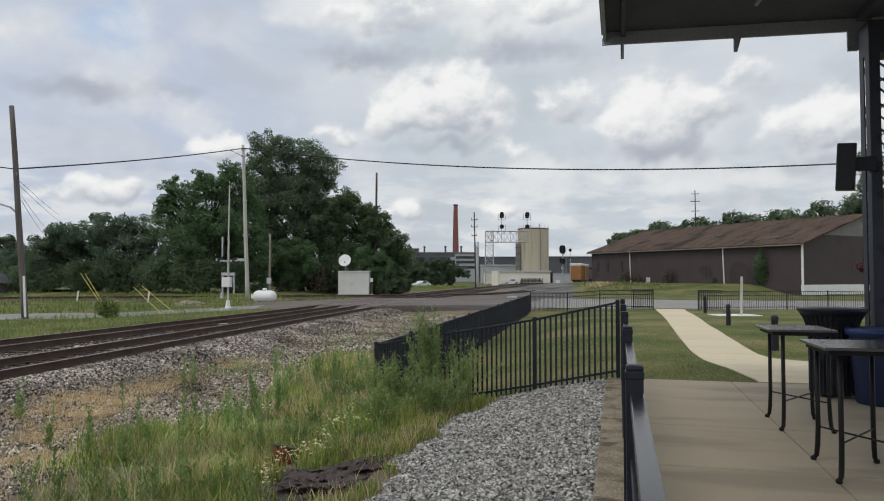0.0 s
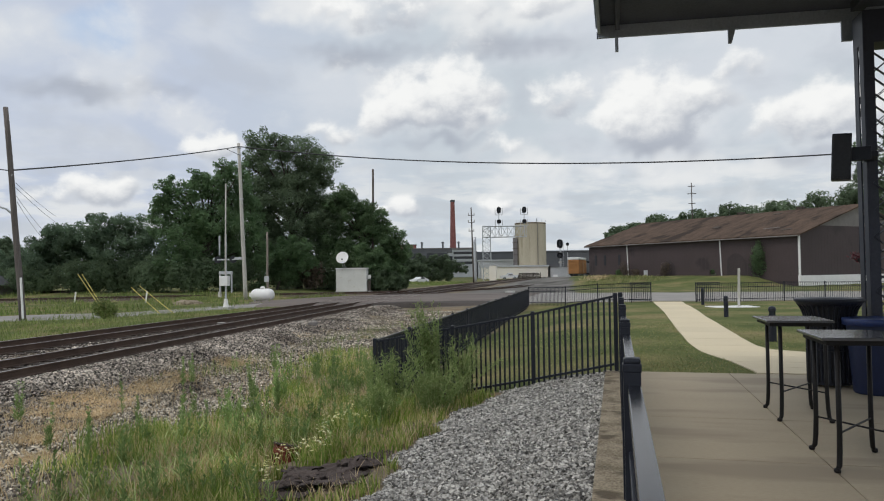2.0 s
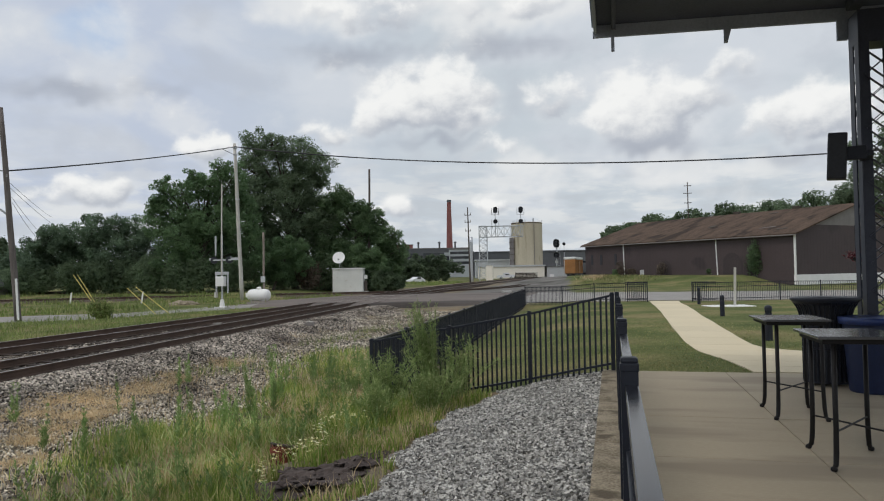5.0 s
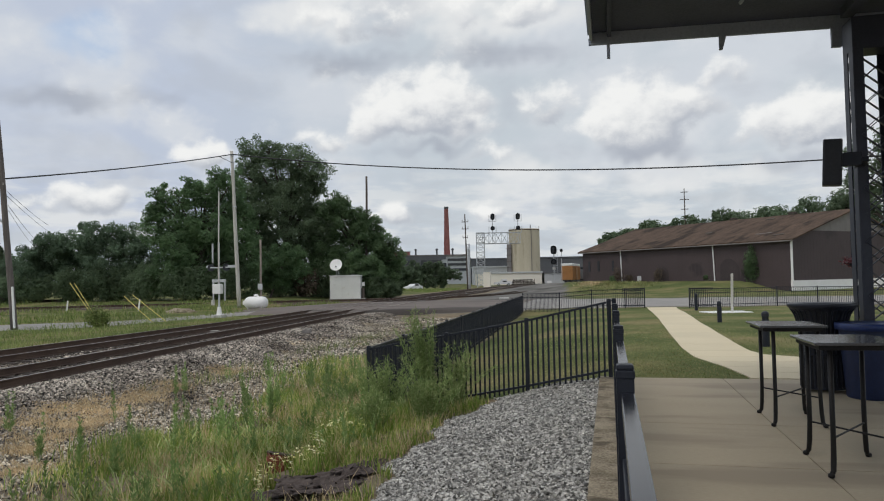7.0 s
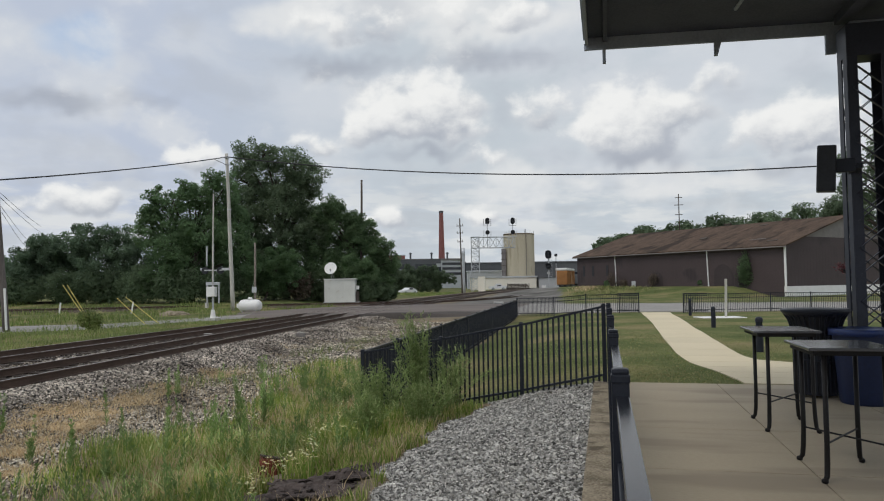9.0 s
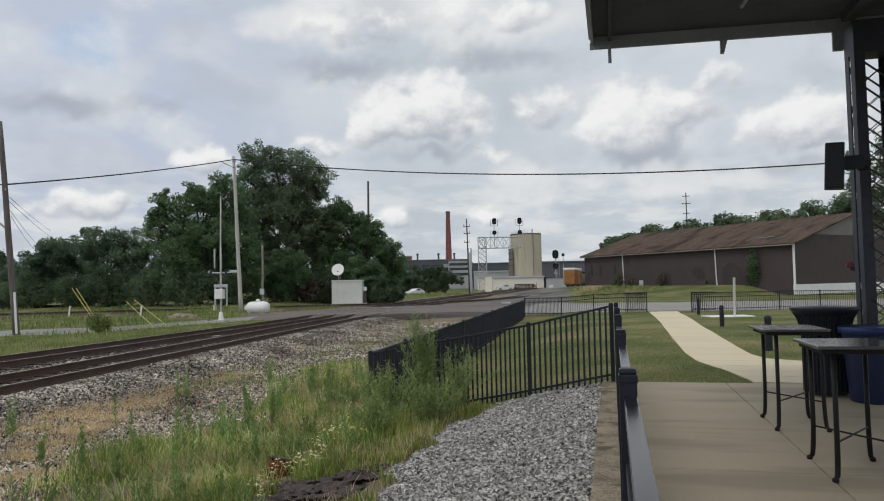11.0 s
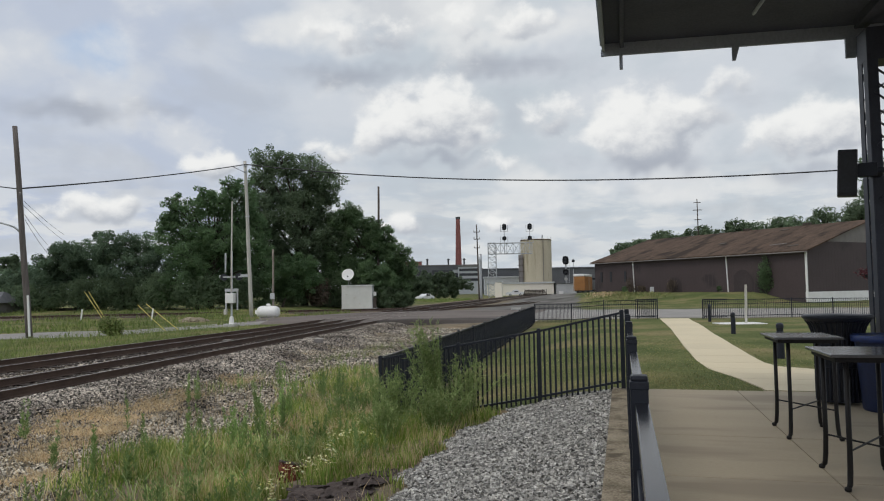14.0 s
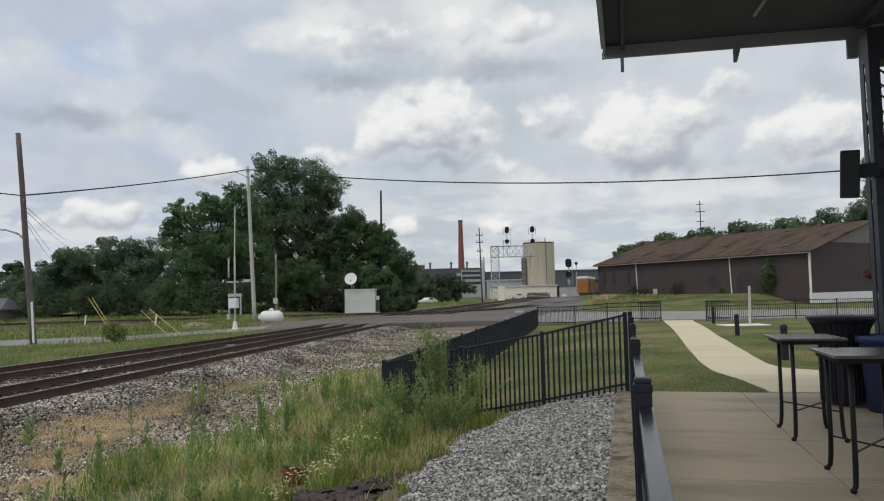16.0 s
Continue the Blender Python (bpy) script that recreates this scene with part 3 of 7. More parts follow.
def lay(n, x0, x1, y0, y1, keep, lift):
    x, y = rng.uniform(x0, x1, n), rng.uniform(y0, y1, n)
    k = keep(x, y)
    x, y = x[k], y[k]
    return np.stack([x, y, ground_z(x, y) + lift + rng.uniform(-0.012, 0.012, len(x))], -1)


GRAVEL_EDGE = [(-1.6, 0), (-2.0, 3), (-2.25, 6), (-2.33, 8.9), (-2.0, 10.6), (-1.6, 11.7), (-0.6, 12.6)]
wobble = lambda x, y: 0.12 * np.sin(y * 3.1) + 0.08 * np.sin(y * 7.7 + x)
gravel = lay(66000, -2.7, -0.19, 3.2, 12.4, lambda x, y: (x > along(GRAVEL_EDGE, y) + wobble(x, y)) & (y < 11.95 + 0.25 * x + 0.1 * np.sin(x * 5)), 0.012)
stones("gravel", gravel, 0.0228, M["stone_grey"], "clean grey crushed stone bed along the kerb", "gravel")


def on_bank(x, y):
    d = x - along(NEAR_TRACK, y)
    e = along(FAR_TRACK, y) - x
    inside = (d < 3.1 + 0.5 * np.sin(y * 0.7) + 0.35 * np.sin(y * 2.3)) & (e < 1.75)
    thin = np.clip((17 / np.maximum(np.hypot(x, y), 12)) ** 1.9, 0, 1) * np.where(d < -2.0, 0.4, 1.0)
    return inside & (y > -0.82 * x) & (rng.uniform(0, 1, len(x)) < thin)


bank = lay(490000, -21, -7.5, 6, 42.5, on_bank, 0.014)
bank[:, 2] += 0.06 * smooth_step(0.75, 1.1, bank[:, 0] - along(NEAR_TRACK, bank[:, 1])) * (1 - smooth_step(1.9, 3.0, bank[:, 0] - along(NEAR_TRACK, bank[:, 1])))
near = bank[:, 1] < 17
stones("ballast", bank[near], 0.0265, M["ballast"], "angular brown-grey track ballast around the sleepers", "ballast")
stones("distant_ballast", bank[~near], 0.036, M["ballast"], "angular brown-grey track ballast along the main line", "ballast", plain=True)


def loose(x, y):
    d = x - along(NEAR_TRACK, y)
    patchy = np.sin(x * 1.7 + 2 * np.sin(y * 0.8)) + np.sin(y * 1.1 + x * 0.6)
    return (d > 2.0) & (x < along(FENCE_LINE, y) - 0.3 - 2.2 * (y < 11.4)) & (y > -0.82 * x) & (rng.uniform(0, 1, len(x)) < 0.85 + 0.2 * patchy) & (rng.uniform(0, 1, len(x)) < (13 / np.maximum(np.hypot(x, y), 10)) ** 1.8)


scatter = lay(300000, -13, -3.5, 5, 42, loose, 0.010)
near = scatter[:, 1] < 13
stones("scattered_stone", scatter[near], 0.025, M["verge_stone"], "loose stones scattered over the dry verge", "gravel")
stones("distant_scattered_stone", scatter[~near], 0.032, M["verge_stone"], "loose stones along the foot of the ballast", "gravel", plain=True)


# ---- the cloudy sky, a far cloud deck that drifts ----
# azimuth and elevation in degrees, half width, half height, weight: heaped clouds, thin white veils, grey undersides, clear blue
HEAPS = [(-14.6, 13.5, 4.2, 3.4, 1.00), (-17.4, 12.6, 3.3, 1.9, 0.90), (-11.0, 12.2, 2.3, 1.7, 0.60), (-23.3, 11.2, 2.3, 1.1, 0.60), (-9.7, 10.1, 2.1, 1.1, 0.55), (-4.8, 13.5, 2.1, 2.1, 0.60), (3.3, 12.5, 3.8, 3.5, 0.95), (0.7, 11.2, 2.9, 1.9, 0.70), (14.3, 11.0, 3.6, 2.7, 0.85), (12.1, 10.4, 2.9, 1.9, 0.60), (9.1, 15.0, 2.3, 1.4, 0.50), (-40.3, 6.4, 2.4, 1.4, 0.85), (-43.3, 5.8, 1.9, 0.8, 0.50), (-17.5, 5.3, 1.9, 1.2, 0.90), (-9.5, 5.3, 1.4, 0.8, 0.80), (-32.0, 9.7, 2.1, 1.0, 0.80), (-19.6, 20.4, 5.6, 2.0, 0.62), (-10.3, 21.0, 7.0, 1.9, 0.55)]
WISPS = [(-25.0, 20.8, 4.0, 1.6, 0.70), (-0.7, 7.9, 2.7, 0.8, 0.60), (-6.5, 8.7, 4.0, 1.1, 0.50), (10.4, 7.5, 3.6, 0.9, 0.60), (-5.2, 6.6, 4.0, 0.5, 0.40), (-14.4, 3.5, 1.3, 0.6, 0.50), (4.4, 6.9, 4.5, 0.6, 0.40), (-1.4, 15.8, 3.6, 2.7, 0.35), (-37.1, 7.3, 2.7, 0.9, 0.30), (7.4, 10.5, 2.7, 1.8, 0.40), (-27.3, 11.7, 2.7, 0.9, 0.30), (-15.0, 22.3, 11.0, 2.4, 0.95), (-9.0, 20.0, 9.0, 1.3, 0.60), (-20.5, 19.4, 6.0, 1.0, 0.55)]
BANKS = [(-13.6, 10.7, 4.8, 0.8, 0.90), (2.8, 9.8, 4.2, 1.1, 1.00), (-42.3, 13.3, 4.6, 1.1, 0.85), (-34.0, 14.3, 4.9, 1.0, 0.50), (-20.3, 17.3, 8.6, 1.2, 0.70), (-7.7, 17.7, 7.6, 1.3, 0.75), (13.8, 8.0, 4.0, 1.0, 0.70), (-17.4, 15.9, 4.9, 0.7, 0.40), (-4.2, 10.6, 2.7, 1.1, 0.40), (9.5, 14.0, 4.0, 1.3, 0.40), (-19.8, 8.5, 4.0, 0.6, 0.30)]
CLEAR = [(-39.6, 17.9, 2.7, 2.0, 0.90), (-33.2, 16.2, 3.1, 1.3, 0.40)]


def cloud_fields(A, E):
    """Cover and light of the heaped clouds, each a pile of round puffs on a flat base; cover of veils, undersides and clear sky."""
    rng = np.random.default_rng(31)
    cover, tone = np.zeros(A.shape), np.zeros(A.shape)

    def ripple(size):
        """Smooth random waves, about -1 to 1."""
        f = np.zeros(A.shape)
        for _ in range(14):
            t, k = rng.uniform(0, 6.283), rng.uniform(0.6, 1.7) / size
            f += np.sin((A * math.cos(t) + E * math.sin(t) * 1.3) * 6.283 * k + rng.uniform(0, 6.283))
        return f / 3.7

    A, E = A + 0.55 * ripple(6.0) + 0.22 * ripple(2.0), E + 0.26 * ripple(5.0) + 0.12 * ripple(1.6)
    for a, e, w, h, k in HEAPS:
        for i in range(int(9 + 4 * w)):
            u = rng.uniform(-1, 1)
            top = math.sqrt(1 - u * u)
            v = rng.uniform(-0.75, 0.72) * top
            r = max(h * rng.uniform(0.38, 0.78) * (0.55 + 0.45 * top), 0.62)
            x, y = (A - a - u * w * 0.86) / (r * 1.25), (E - e - v * h * 0.72) / r
            y = np.where(y < 0, y * 1.5, y)
            c = k * np.clip(1.3 - np.hypot(x, y), 0, 1.3) * 0.95
            c *= 1 - smooth_step(0.60, 1.40, -(E - e) / h)
            lift = np.clip(0.85 * (E - e) / h + 0.14 + 0.24 * y - 0.22 * x - 0.12 * (A - a) / w, -0.9, 0.9)
            share = np.clip(0.5 + 2.2 * (c - cover), 0, 1) * (c > 0)
            tone = tone * (1 - share) + lift * share
            cover = np.maximum(cover, c)
    for _ in range(2):
        for f in (cover, tone):
            f[1:-1, 1:-1] = (f[:-2, 1:-1] + f[2:, 1:-1] + f[1:-1, :-2] + f[1:-1, 2:] + 2 * f[1:-1, 1:-1]) / 6
    soft = []
    for table in (WISPS, BANKS, CLEAR):
        f = np.zeros(A.shape)
        for a, e, w, h, k in table:
            f = np.maximum(f, k * np.exp(-((A - a) / w) ** 2 - ((E - e) / h) ** 2))
        soft.append(f)
    return (cover, tone, *soft)


def sky_backdrop():
    az = np.concatenate([np.arange(-80, -50, 1.0), np.arange(-50, 22, 0.24), np.arange(22, 60, 1.0)])
    el = np.concatenate([np.arange(-1.5, 27, 0.24), np.arange(27, 60, 1.0)])
    A, E = np.meshgrid(az, el)
    a, e = np.radians(A), np.radians(E)
    reach = 260 / np.sin(np.maximum(e, radians(6.2)))
    v = np.stack([np.sin(a) * np.cos(e), np.cos(a) * np.cos(e), np.sin(e)], -1) * reach[..., None]
    i = np.arange(A.size).reshape(A.shape)
    q = np.stack([i[:-1, :-1], i[1:, :-1], i[1:, 1:], i[:-1, 1:]], -1).reshape(-1, 4)
    m = bpy.data.materials.new("cloudy_sky")
    ob = raw("backdrop", v.reshape(-1, 3), q, m, True)
    cover, tone, veil, dim, clear = cloud_fields(A, E)
    low = 1 - smooth_step(5, 11, E)
    side = smooth_step(-12, -38, A)
    for name, values in (("cover", cover), ("tone", tone), ("veil", veil), ("dim", dim), ("clear", clear), ("low", low), ("side", side)):
        ob.data.attributes.new(name, "FLOAT", "POINT").data.foreach_set("value", values.reshape(-1))
    m.use_nodes = True
    n, l = m.node_tree.nodes, m.node_tree.links
    n.clear()
    tc, unit = n.new("ShaderNodeTexCoord"), n.new("ShaderNodeVectorMath")
    unit.operation = "NORMALIZE"
    l.new(tc.outputs["Object"], unit.inputs[0])

    def fractal(scale, detail, rough=0.55, warp=0.0, squeeze=1.35):
        mp, t = n.new("ShaderNodeMapping"), n.new("ShaderNodeTexNoise")
        mp.inputs["Scale"].default_value = (1, 1, squeeze)
        l.new(unit.outputs[0], mp.inputs[0])
        t.inputs["Scale"].default_value, t.inputs["Detail"].default_value, t.inputs["Roughness"].default_value = scale, detail, rough
        t.inputs["Distortion"].default_value = warp
        l.new(mp.outputs[0], t.inputs["Vector"])
        return t.outputs["Fac"]

    def op(kind, a, b):
        t = n.new("ShaderNodeMath")
        t.operation = kind
        for s, x in zip(t.inputs, (a, b)):
            if isinstance(x, (int, float)):
                s.default_value = x
            else:
                l.new(x, s)
        return t.outputs[0]

    def span(x, a, b):
        t = n.new("ShaderNodeMapRange")
        t.interpolation_type = "SMOOTHSTEP"
        t.inputs[1].default_value, t.inputs[2].default_value = a, b
        l.new(x, t.inputs[0])
        return t.outputs[0]

    def mix(f, a, b):
        t = n.new("ShaderNodeMixRGB")
        for s, x in zip(t.inputs, (f, a, b)):
            if isinstance(x, tuple):
                s.default_value = (*x, 1)
            else:
                l.new(x, s)
        return t.outputs[0]

    def zone(name):
        t = n.new("ShaderNodeAttribute")
        t.attribute_name = name
        return t.outputs["Fac"]

    puffs, billow, broad = fractal(34, 9, 0.58, 0.15), fractal(9, 6, 0.5, 0.1), fractal(4.2, 6, 0.5, 0.4, 2.0)
    streak = fractal(11, 7, 0.55, 0.2, 4.2)
    rough = op("ADD", op("MULTIPLY", op("SUBTRACT", puffs, 0.5), 1.35), op("MULTIPLY", op("SUBTRACT", billow, 0.5), 1.3))
    base = mix(zone("side"), (0.545, 0.602, 0.655), (0.505, 0.565, 0.680))
    base = mix(op("MULTIPLY", span(broad, 0.42, 0.62), 0.8), base, (0.635, 0.672, 0.725))
    base = mix(op("MULTIPLY", span(op("ADD", zone("clear"), op("MULTIPLY", op("SUBTRACT", billow, 0.5), 1.6)), 0.25, 0.9), 0.75), base, (0.42, 0.545, 0.74))
    base = mix(op("MULTIPLY", op("MULTIPLY", span(streak, 0.48, 0.62), zone("low")), 0.65), base, (0.76, 0.775, 0.77))
    base = mix(op("MULTIPLY", op("MULTIPLY", span(streak, 0.50, 0.36), zone("low")), 0.5), base, (0.49, 0.525, 0.565))
    base = mix(op("MULTIPLY", span(op("ADD", op("MULTIPLY", zone("cover"), 1.4), op("MULTIPLY", rough, 0.6)), -0.1, 0.9), 0.32), base, (0.75, 0.77, 0.785))
    veil = span(op("ADD", zone("veil"), op("MULTIPLY", op("SUBTRACT", billow, 0.5), 1.3)), 0.15, 0.75)
    base = mix(op("MULTIPLY", veil, 0.8), base, (0.80, 0.81, 0.81))
    base = mix(op("MULTIPLY", span(billow, 0.52, 0.70), 0.5), base, (0.76, 0.775, 0.785))
    base = mix(op("MULTIPLY", span(billow, 0.46, 0.30), 0.4), base, (0.47, 0.505, 0.565))
    under = span(op("ADD", zone("dim"), op("ADD", op("MULTIPLY", op("SUBTRACT", billow, 0.5), 1.1), op("MULTIPLY", op("SUBTRACT", streak, 0.5), 0.45))), 0.16, 1.05)
    base = mix(op("MULTIPLY", under, 0.85), base, (0.365, 0.398, 0.465))
    heap = span(op("ADD", zone("cover"), op("MULTIPLY", rough, 0.85)), 0.16, 0.80)
    light = span(op("ADD", zone("tone"), op("MULTIPLY", rough, 0.85)), -0.55, 0.58)
    body = mix(light, (0.440, 0.474, 0.535), (0.885, 0.890, 0.880))
    sky = mix(op("MULTIPLY", heap, 0.97), base, body)
    em, out = n.new("ShaderNodeEmission"), n.new("ShaderNodeOutputMaterial")
    l.new(sky, em.inputs[0])
    em.inputs["Strength"].default_value = 1.0
    l.new(em.outputs[0], out.inputs[0])
    return tagged(ob, "cloudy summer sky with grey and white heaped clouds", "sky", kind="structure")


backdrop = sky_backdrop()


# ---- railing and fences ----
def shared(name, bm, material):
    me = bpy.data.meshes.new(name)
    bmesh.ops.recalc_face_normals(bm, faces=bm.faces)
    bm.to_mesh(me)
    bm.free()
    me.materials.append(material)
    return me


def post_mesh(h, w):
    bm = box(bmesh.new(), (-w / 2, -w / 2, 0), (w / 2, w / 2, h - 0.05), None, 0.004)
    c = w / 2 + 0.003
    box(bm, (-c, -c, h - 0.052), (c, c, h - 0.018), None, 0.006)
    box(bm, (-c * 0.92, -c * 0.92, h - 0.022), (c * 0.92, c * 0.92, h + 0.004), None, 0.011)
    return bm


PICKET = shared("picket", box(bmesh.new(), (-0.0085, -0.0085, 0), (0.0085, 0.0085, 1), None, 0.0), M["iron"])


def fence(name, posts, height, label, gap=0.105, group="", gap2=None, post_w=0.064, rail_drop=(0.06, 0.30, 1.0), picket_w=1.0, screen=False, cap=300, rail_w=0.019):
    """Posts at (x, y, z), with rails and pickets raked between them; the base of each post is on the ground."""
    x0, y0, z0 = posts[0]
    root = thing(name, x0, y0, z0, label, "fence", group)
    pm = shared("post", post_mesh(height, post_w), M["iron"])
    made = 0
    for x, y, z in posts:
        piece("post", pm, root, pose(x - x0, y - y0, z - z0))
    for a, b in zip(posts, posts[1:]):
        a, b = Vector(a), Vector(b)
        turn = math.degrees(math.atan2(b.y - a.y, b.x - a.x))
        flat = math.hypot(b.x - a.x, b.y - a.y)
        rake = (b.z - a.z) / flat
        for drop in rail_drop:
            bm = bmesh.new()
            h = height - drop
            vs = [bm.verts.new((s, t, h + u + s * rake)) for s in (post_w / 2, flat - post_w / 2) for t in (-rail_w, rail_w) for u in (-0.018, 0.018)]
            for f in ((0, 1, 3, 2), (4, 6, 7, 5), (0, 4, 5, 1), (2, 3, 7, 6), (0, 2, 6, 4), (1, 5, 7, 3)):
                bm.faces.new([vs[i] for i in f])
            ob = part("rail", bm, M["iron"], root)
            ob.matrix_local = pose(a.x - x0, a.y - y0, a.z - z0, 0, 0, turn)
        k = max(int(flat / (gap2 if gap2 and made else gap)), 2)
        for i in range(1, k):
            s = flat * i / k
            low = 0.02
            m = pose(a.x - x0, a.y - y0, a.z - z0, 0, 0, turn) @ Matrix.Translation((s, 0, low + s * rake)) @ Matrix.Diagonal((picket_w, picket_w, height - min(rail_drop) - low, 1))
            if made < cap:
                piece("picket", PICKET, root, m)
                made += 1
        if screen:
            bm = bmesh.new()
            k = 24
            top = [bm.verts.new((flat * i / k, -0.022 - 0.006 * math.sin(i * 1.7), height - 0.03 + flat * i / k * rake)) for i in range(k + 1)]
            low = [bm.verts.new((flat * i / k, -0.022 - 0.012 * math.sin(i * 2.3), 0.03 + flat * i / k * rake)) for i in range(k + 1)]
            t2 = [bm.verts.new(v.co + Vector((0, -0.004, 0))) for v in top]
            l2 = [bm.verts.new(v.co + Vector((0, -0.004, 0))) for v in low]
            for i in range(k):
                bm.faces.new((top[i], top[i + 1], low[i + 1], low[i]))
                bm.faces.new((t2[i], t2[i + 1], l2[i + 1], l2[i]))
                bm.faces.new((top[i], top[i + 1], t2[i + 1], t2[i]))
                bm.faces.new((low[i], low[i + 1], l2[i + 1], l2[i]))
            ob = part("screen", bm, M["mesh_screen"], root, "black screening cloth tied to the pickets")
            ob.matrix_local = pose(a.x - x0, a.y - y0, a.z - z0, 0, 0, turn)
    return root


def lawn_z(x, y):
    return float(ground_z(x, y))


# patio railing, with a broad flat top rail
def patio_railing():
    ys = [-4.1, -1.75, 0.6, 2.90, 5.15, 7.33, 9.2, 11.34]
    root = thing("patio_railing", 0.056, ys[0], 0, "black powder-coated steel railing along the patio edge", "railing")
    pm = shared("post", post_mesh(1.25, 0.068), M["iron"])
    for y in ys:
        piece("post", pm, root, pose(0, y - ys[0], 0.0))
    for a, b in zip(ys, ys[1:]):
        a, b = a - ys[0] + 0.035, b - ys[0] - 0.035
        part("top_rail", box(bmesh.new(), (-0.018, a, 1.105), (0.033, b, 1.150), None, 0.005), M["handrail"], root)
        for z in (0.86, 0.10):
            part("rail", box(bmesh.new(), (-0.019, a, z), (0.019, b, z + 0.034), None, 0.004), M["iron"], root)
        k = int((b - a) / 0.11)
        for i in range(1, k):
            piece("picket", PICKET, root, pose(0, a + (b - a) * i / k, 0.10) @ Matrix.Diagonal((1, 1, 1.03, 1)))


patio_railing()
fence("cross_fence", [(-0.02, 11.40, 0.03), (-1.34, 11.62, -0.27), (-2.66, 11.50, -0.50), (-3.98, 11.38, -0.72)], 1.21, "black steel picket fence stepping down the gravel slope", 0.086, gap2=0.074, rail_drop=(0.045, 1.10), picket_w=1.7, rail_w=0.024)
line = [(-3.98 - 1.45 * i / 14, 11.38 + 33.6 * i / 14) for i in range(15)]
fence("screened_fence", [(x, y, -0.71) for x, y in line], 1.21, "long black steel picket fence along the tracks", 0.112, rail_drop=(0.045, 1.10), picket_w=1.5)
STREET_FENCE_A = [(-5.43, 44.98), (-2.99, 43.2), (-1.1, 43.35), (0.84, 43.55), (1.97, 43.78)]
fence("street_fence", [(x, y, lawn_z(x, y) - 0.02) for x, y in STREET_FENCE_A], 1.2, "black steel picket fence by the street with a gate leaf", 0.105, "street fences")
STREET_FENCE_B = [(4.57, 44.42), (7.1, 45.05), (9.66, 45.69), (12.0, 46.2), (14.4, 46.75), (16.9, 47.3)]
fence("street_fence", [(x, y, lawn_z(x, y) - 0.02) for x, y in STREET_FENCE_B], 1.2, "black steel picket fence between lawn and street", 0.105, "street fences")
gate = thing("gate_leaf", 1.97, 43.6, lawn_z(1.97, 43.6), "open black picket gate leaf folded back on the fence", "gate", "gates")
gate_b = thing("gate_leaf", 4.62, 44.2, lawn_z(4.6, 44.2), "open black picket gate leaf folded back on the fence", "gate", "gates")
for root, way in ((gate, -1), (gate_b, 1)):
    for z in (0.12, 1.02, 1.14):
        part("rail", box(bmesh.new(), (0, -0.02, z), (way * 1.25, 0.02, z + 0.035)) if way > 0 else box(bmesh.new(), (way * 1.25, -0.02, z), (0, 0.02, z + 0.035)), M["iron"], root)
    for i in range(13):
        piece("picket", PICKET, root, pose(way * 1.25 * i / 12, 0, 0.06) @ Matrix.Diagonal((1.5, 1.5, 1.14, 1)))
    root["group"] = "gates"


# ---- bollards, marker post ----
def bollard(x, y, h, r):
    root = thing("bollard", x, y, lawn_z(x, y), "black cylindrical bollard light on the lawn", "bollard", "bollards")
    part("body", lathe(bmesh.new(), [(r, -0.05), (r, h * 0.74), (r * 0.94, h * 0.76)], 20), M["iron"], root)
    part("lens", lathe(bmesh.new(), [(r * 0.86, h * 0.755), (r * 0.86, h * 0.86)], 20), M["glassdark"], root)
    part("cap", lathe(bmesh.new(), [(r, h * 0.855), (r, h * 0.93), (r * 0.82, h * 0.975), (r * 0.4, h), (0.004, h * 1.003)], 20), M["iron"], root)


for x, y, h in ((3.98, 28.4, 0.80), (4.48, 40.28, 0.92), (3.49, 17.77, 0.82)):
    bollard(x, y, h, 0.085)

slab = thing("marker_slab", 5.8, 37.5, lawn_z(5.8, 37.5), "white concrete slab set in the lawn", "slab", turn=14)
part("body", box(bmesh.new(), (-1.35, -0.7, -0.05), (0.8, 0.7, 0.045), None, 0.015), M["white"], slab)
marker = thing("marker_post", 5.85, 37.5, lawn_z(5.8, 37.5) + 0.045, "pale weathered timber marker post on a slab", "post")
part("post", box(bmesh.new(), (-0.05, -0.05, 0), (0.05, 0.05, 1.88), pose(0, 0, 0, 0, 1.5, 10), 0.012), M["palepole"], marker)


# ---- bar tables ----
def bar_table(x, y, turn, label, shift=0.03):
    root = thing("bar_table", x, y, 0, label, "table", "bar tables", turn)
    part("tabletop", box(bmesh.new(), (-0.325, -0.40, 1.025), (0.325, 0.40, 1.05), None, 0.006), M["tabletop"], root)
    part("apron", box(bmesh.new(), (-0.285, -0.355, 0.985), (0.285, 0.355, 1.0245), None, 0.004), M["tableiron"], root)
    for sx in (-1, 1):
        for sy in (-1, 1):
            bx, by = sx * 0.215 + shift, sy * 0.335
            bm = bent(bmesh.new(), [(bx, by, 0.985), (bx, by, 0.30), (bx + sx * 0.005, by * 1.02, 0.14), (bx + sx * 0.012, by * 1.05, 0.05), (bx + sx * 0.032, by * 1.10, 0.018)], [0.020, 0.020, 0.021, 0.020, 0.017], 8)
            lathe(bm, [(0.012, 0.0), (0.024, 0.006), (0.027, 0.02), (0.022, 0.034), (0.008, 0.04)], 10, (bx + sx * 0.032, by * 1.10, 0))
            part("leg", bm, M["tableiron"], root, smooth=True)
    for a, b in (((shift - 0.215, -0.335), (shift + 0.215, 0.335)), ((shift + 0.215, -0.335), (shift - 0.215, 0.335))):
        part("brace", tube(bmesh.new(), (*a, 0.30), (*b, 0.30), 0.008, n=8), M["tableiron"], root)


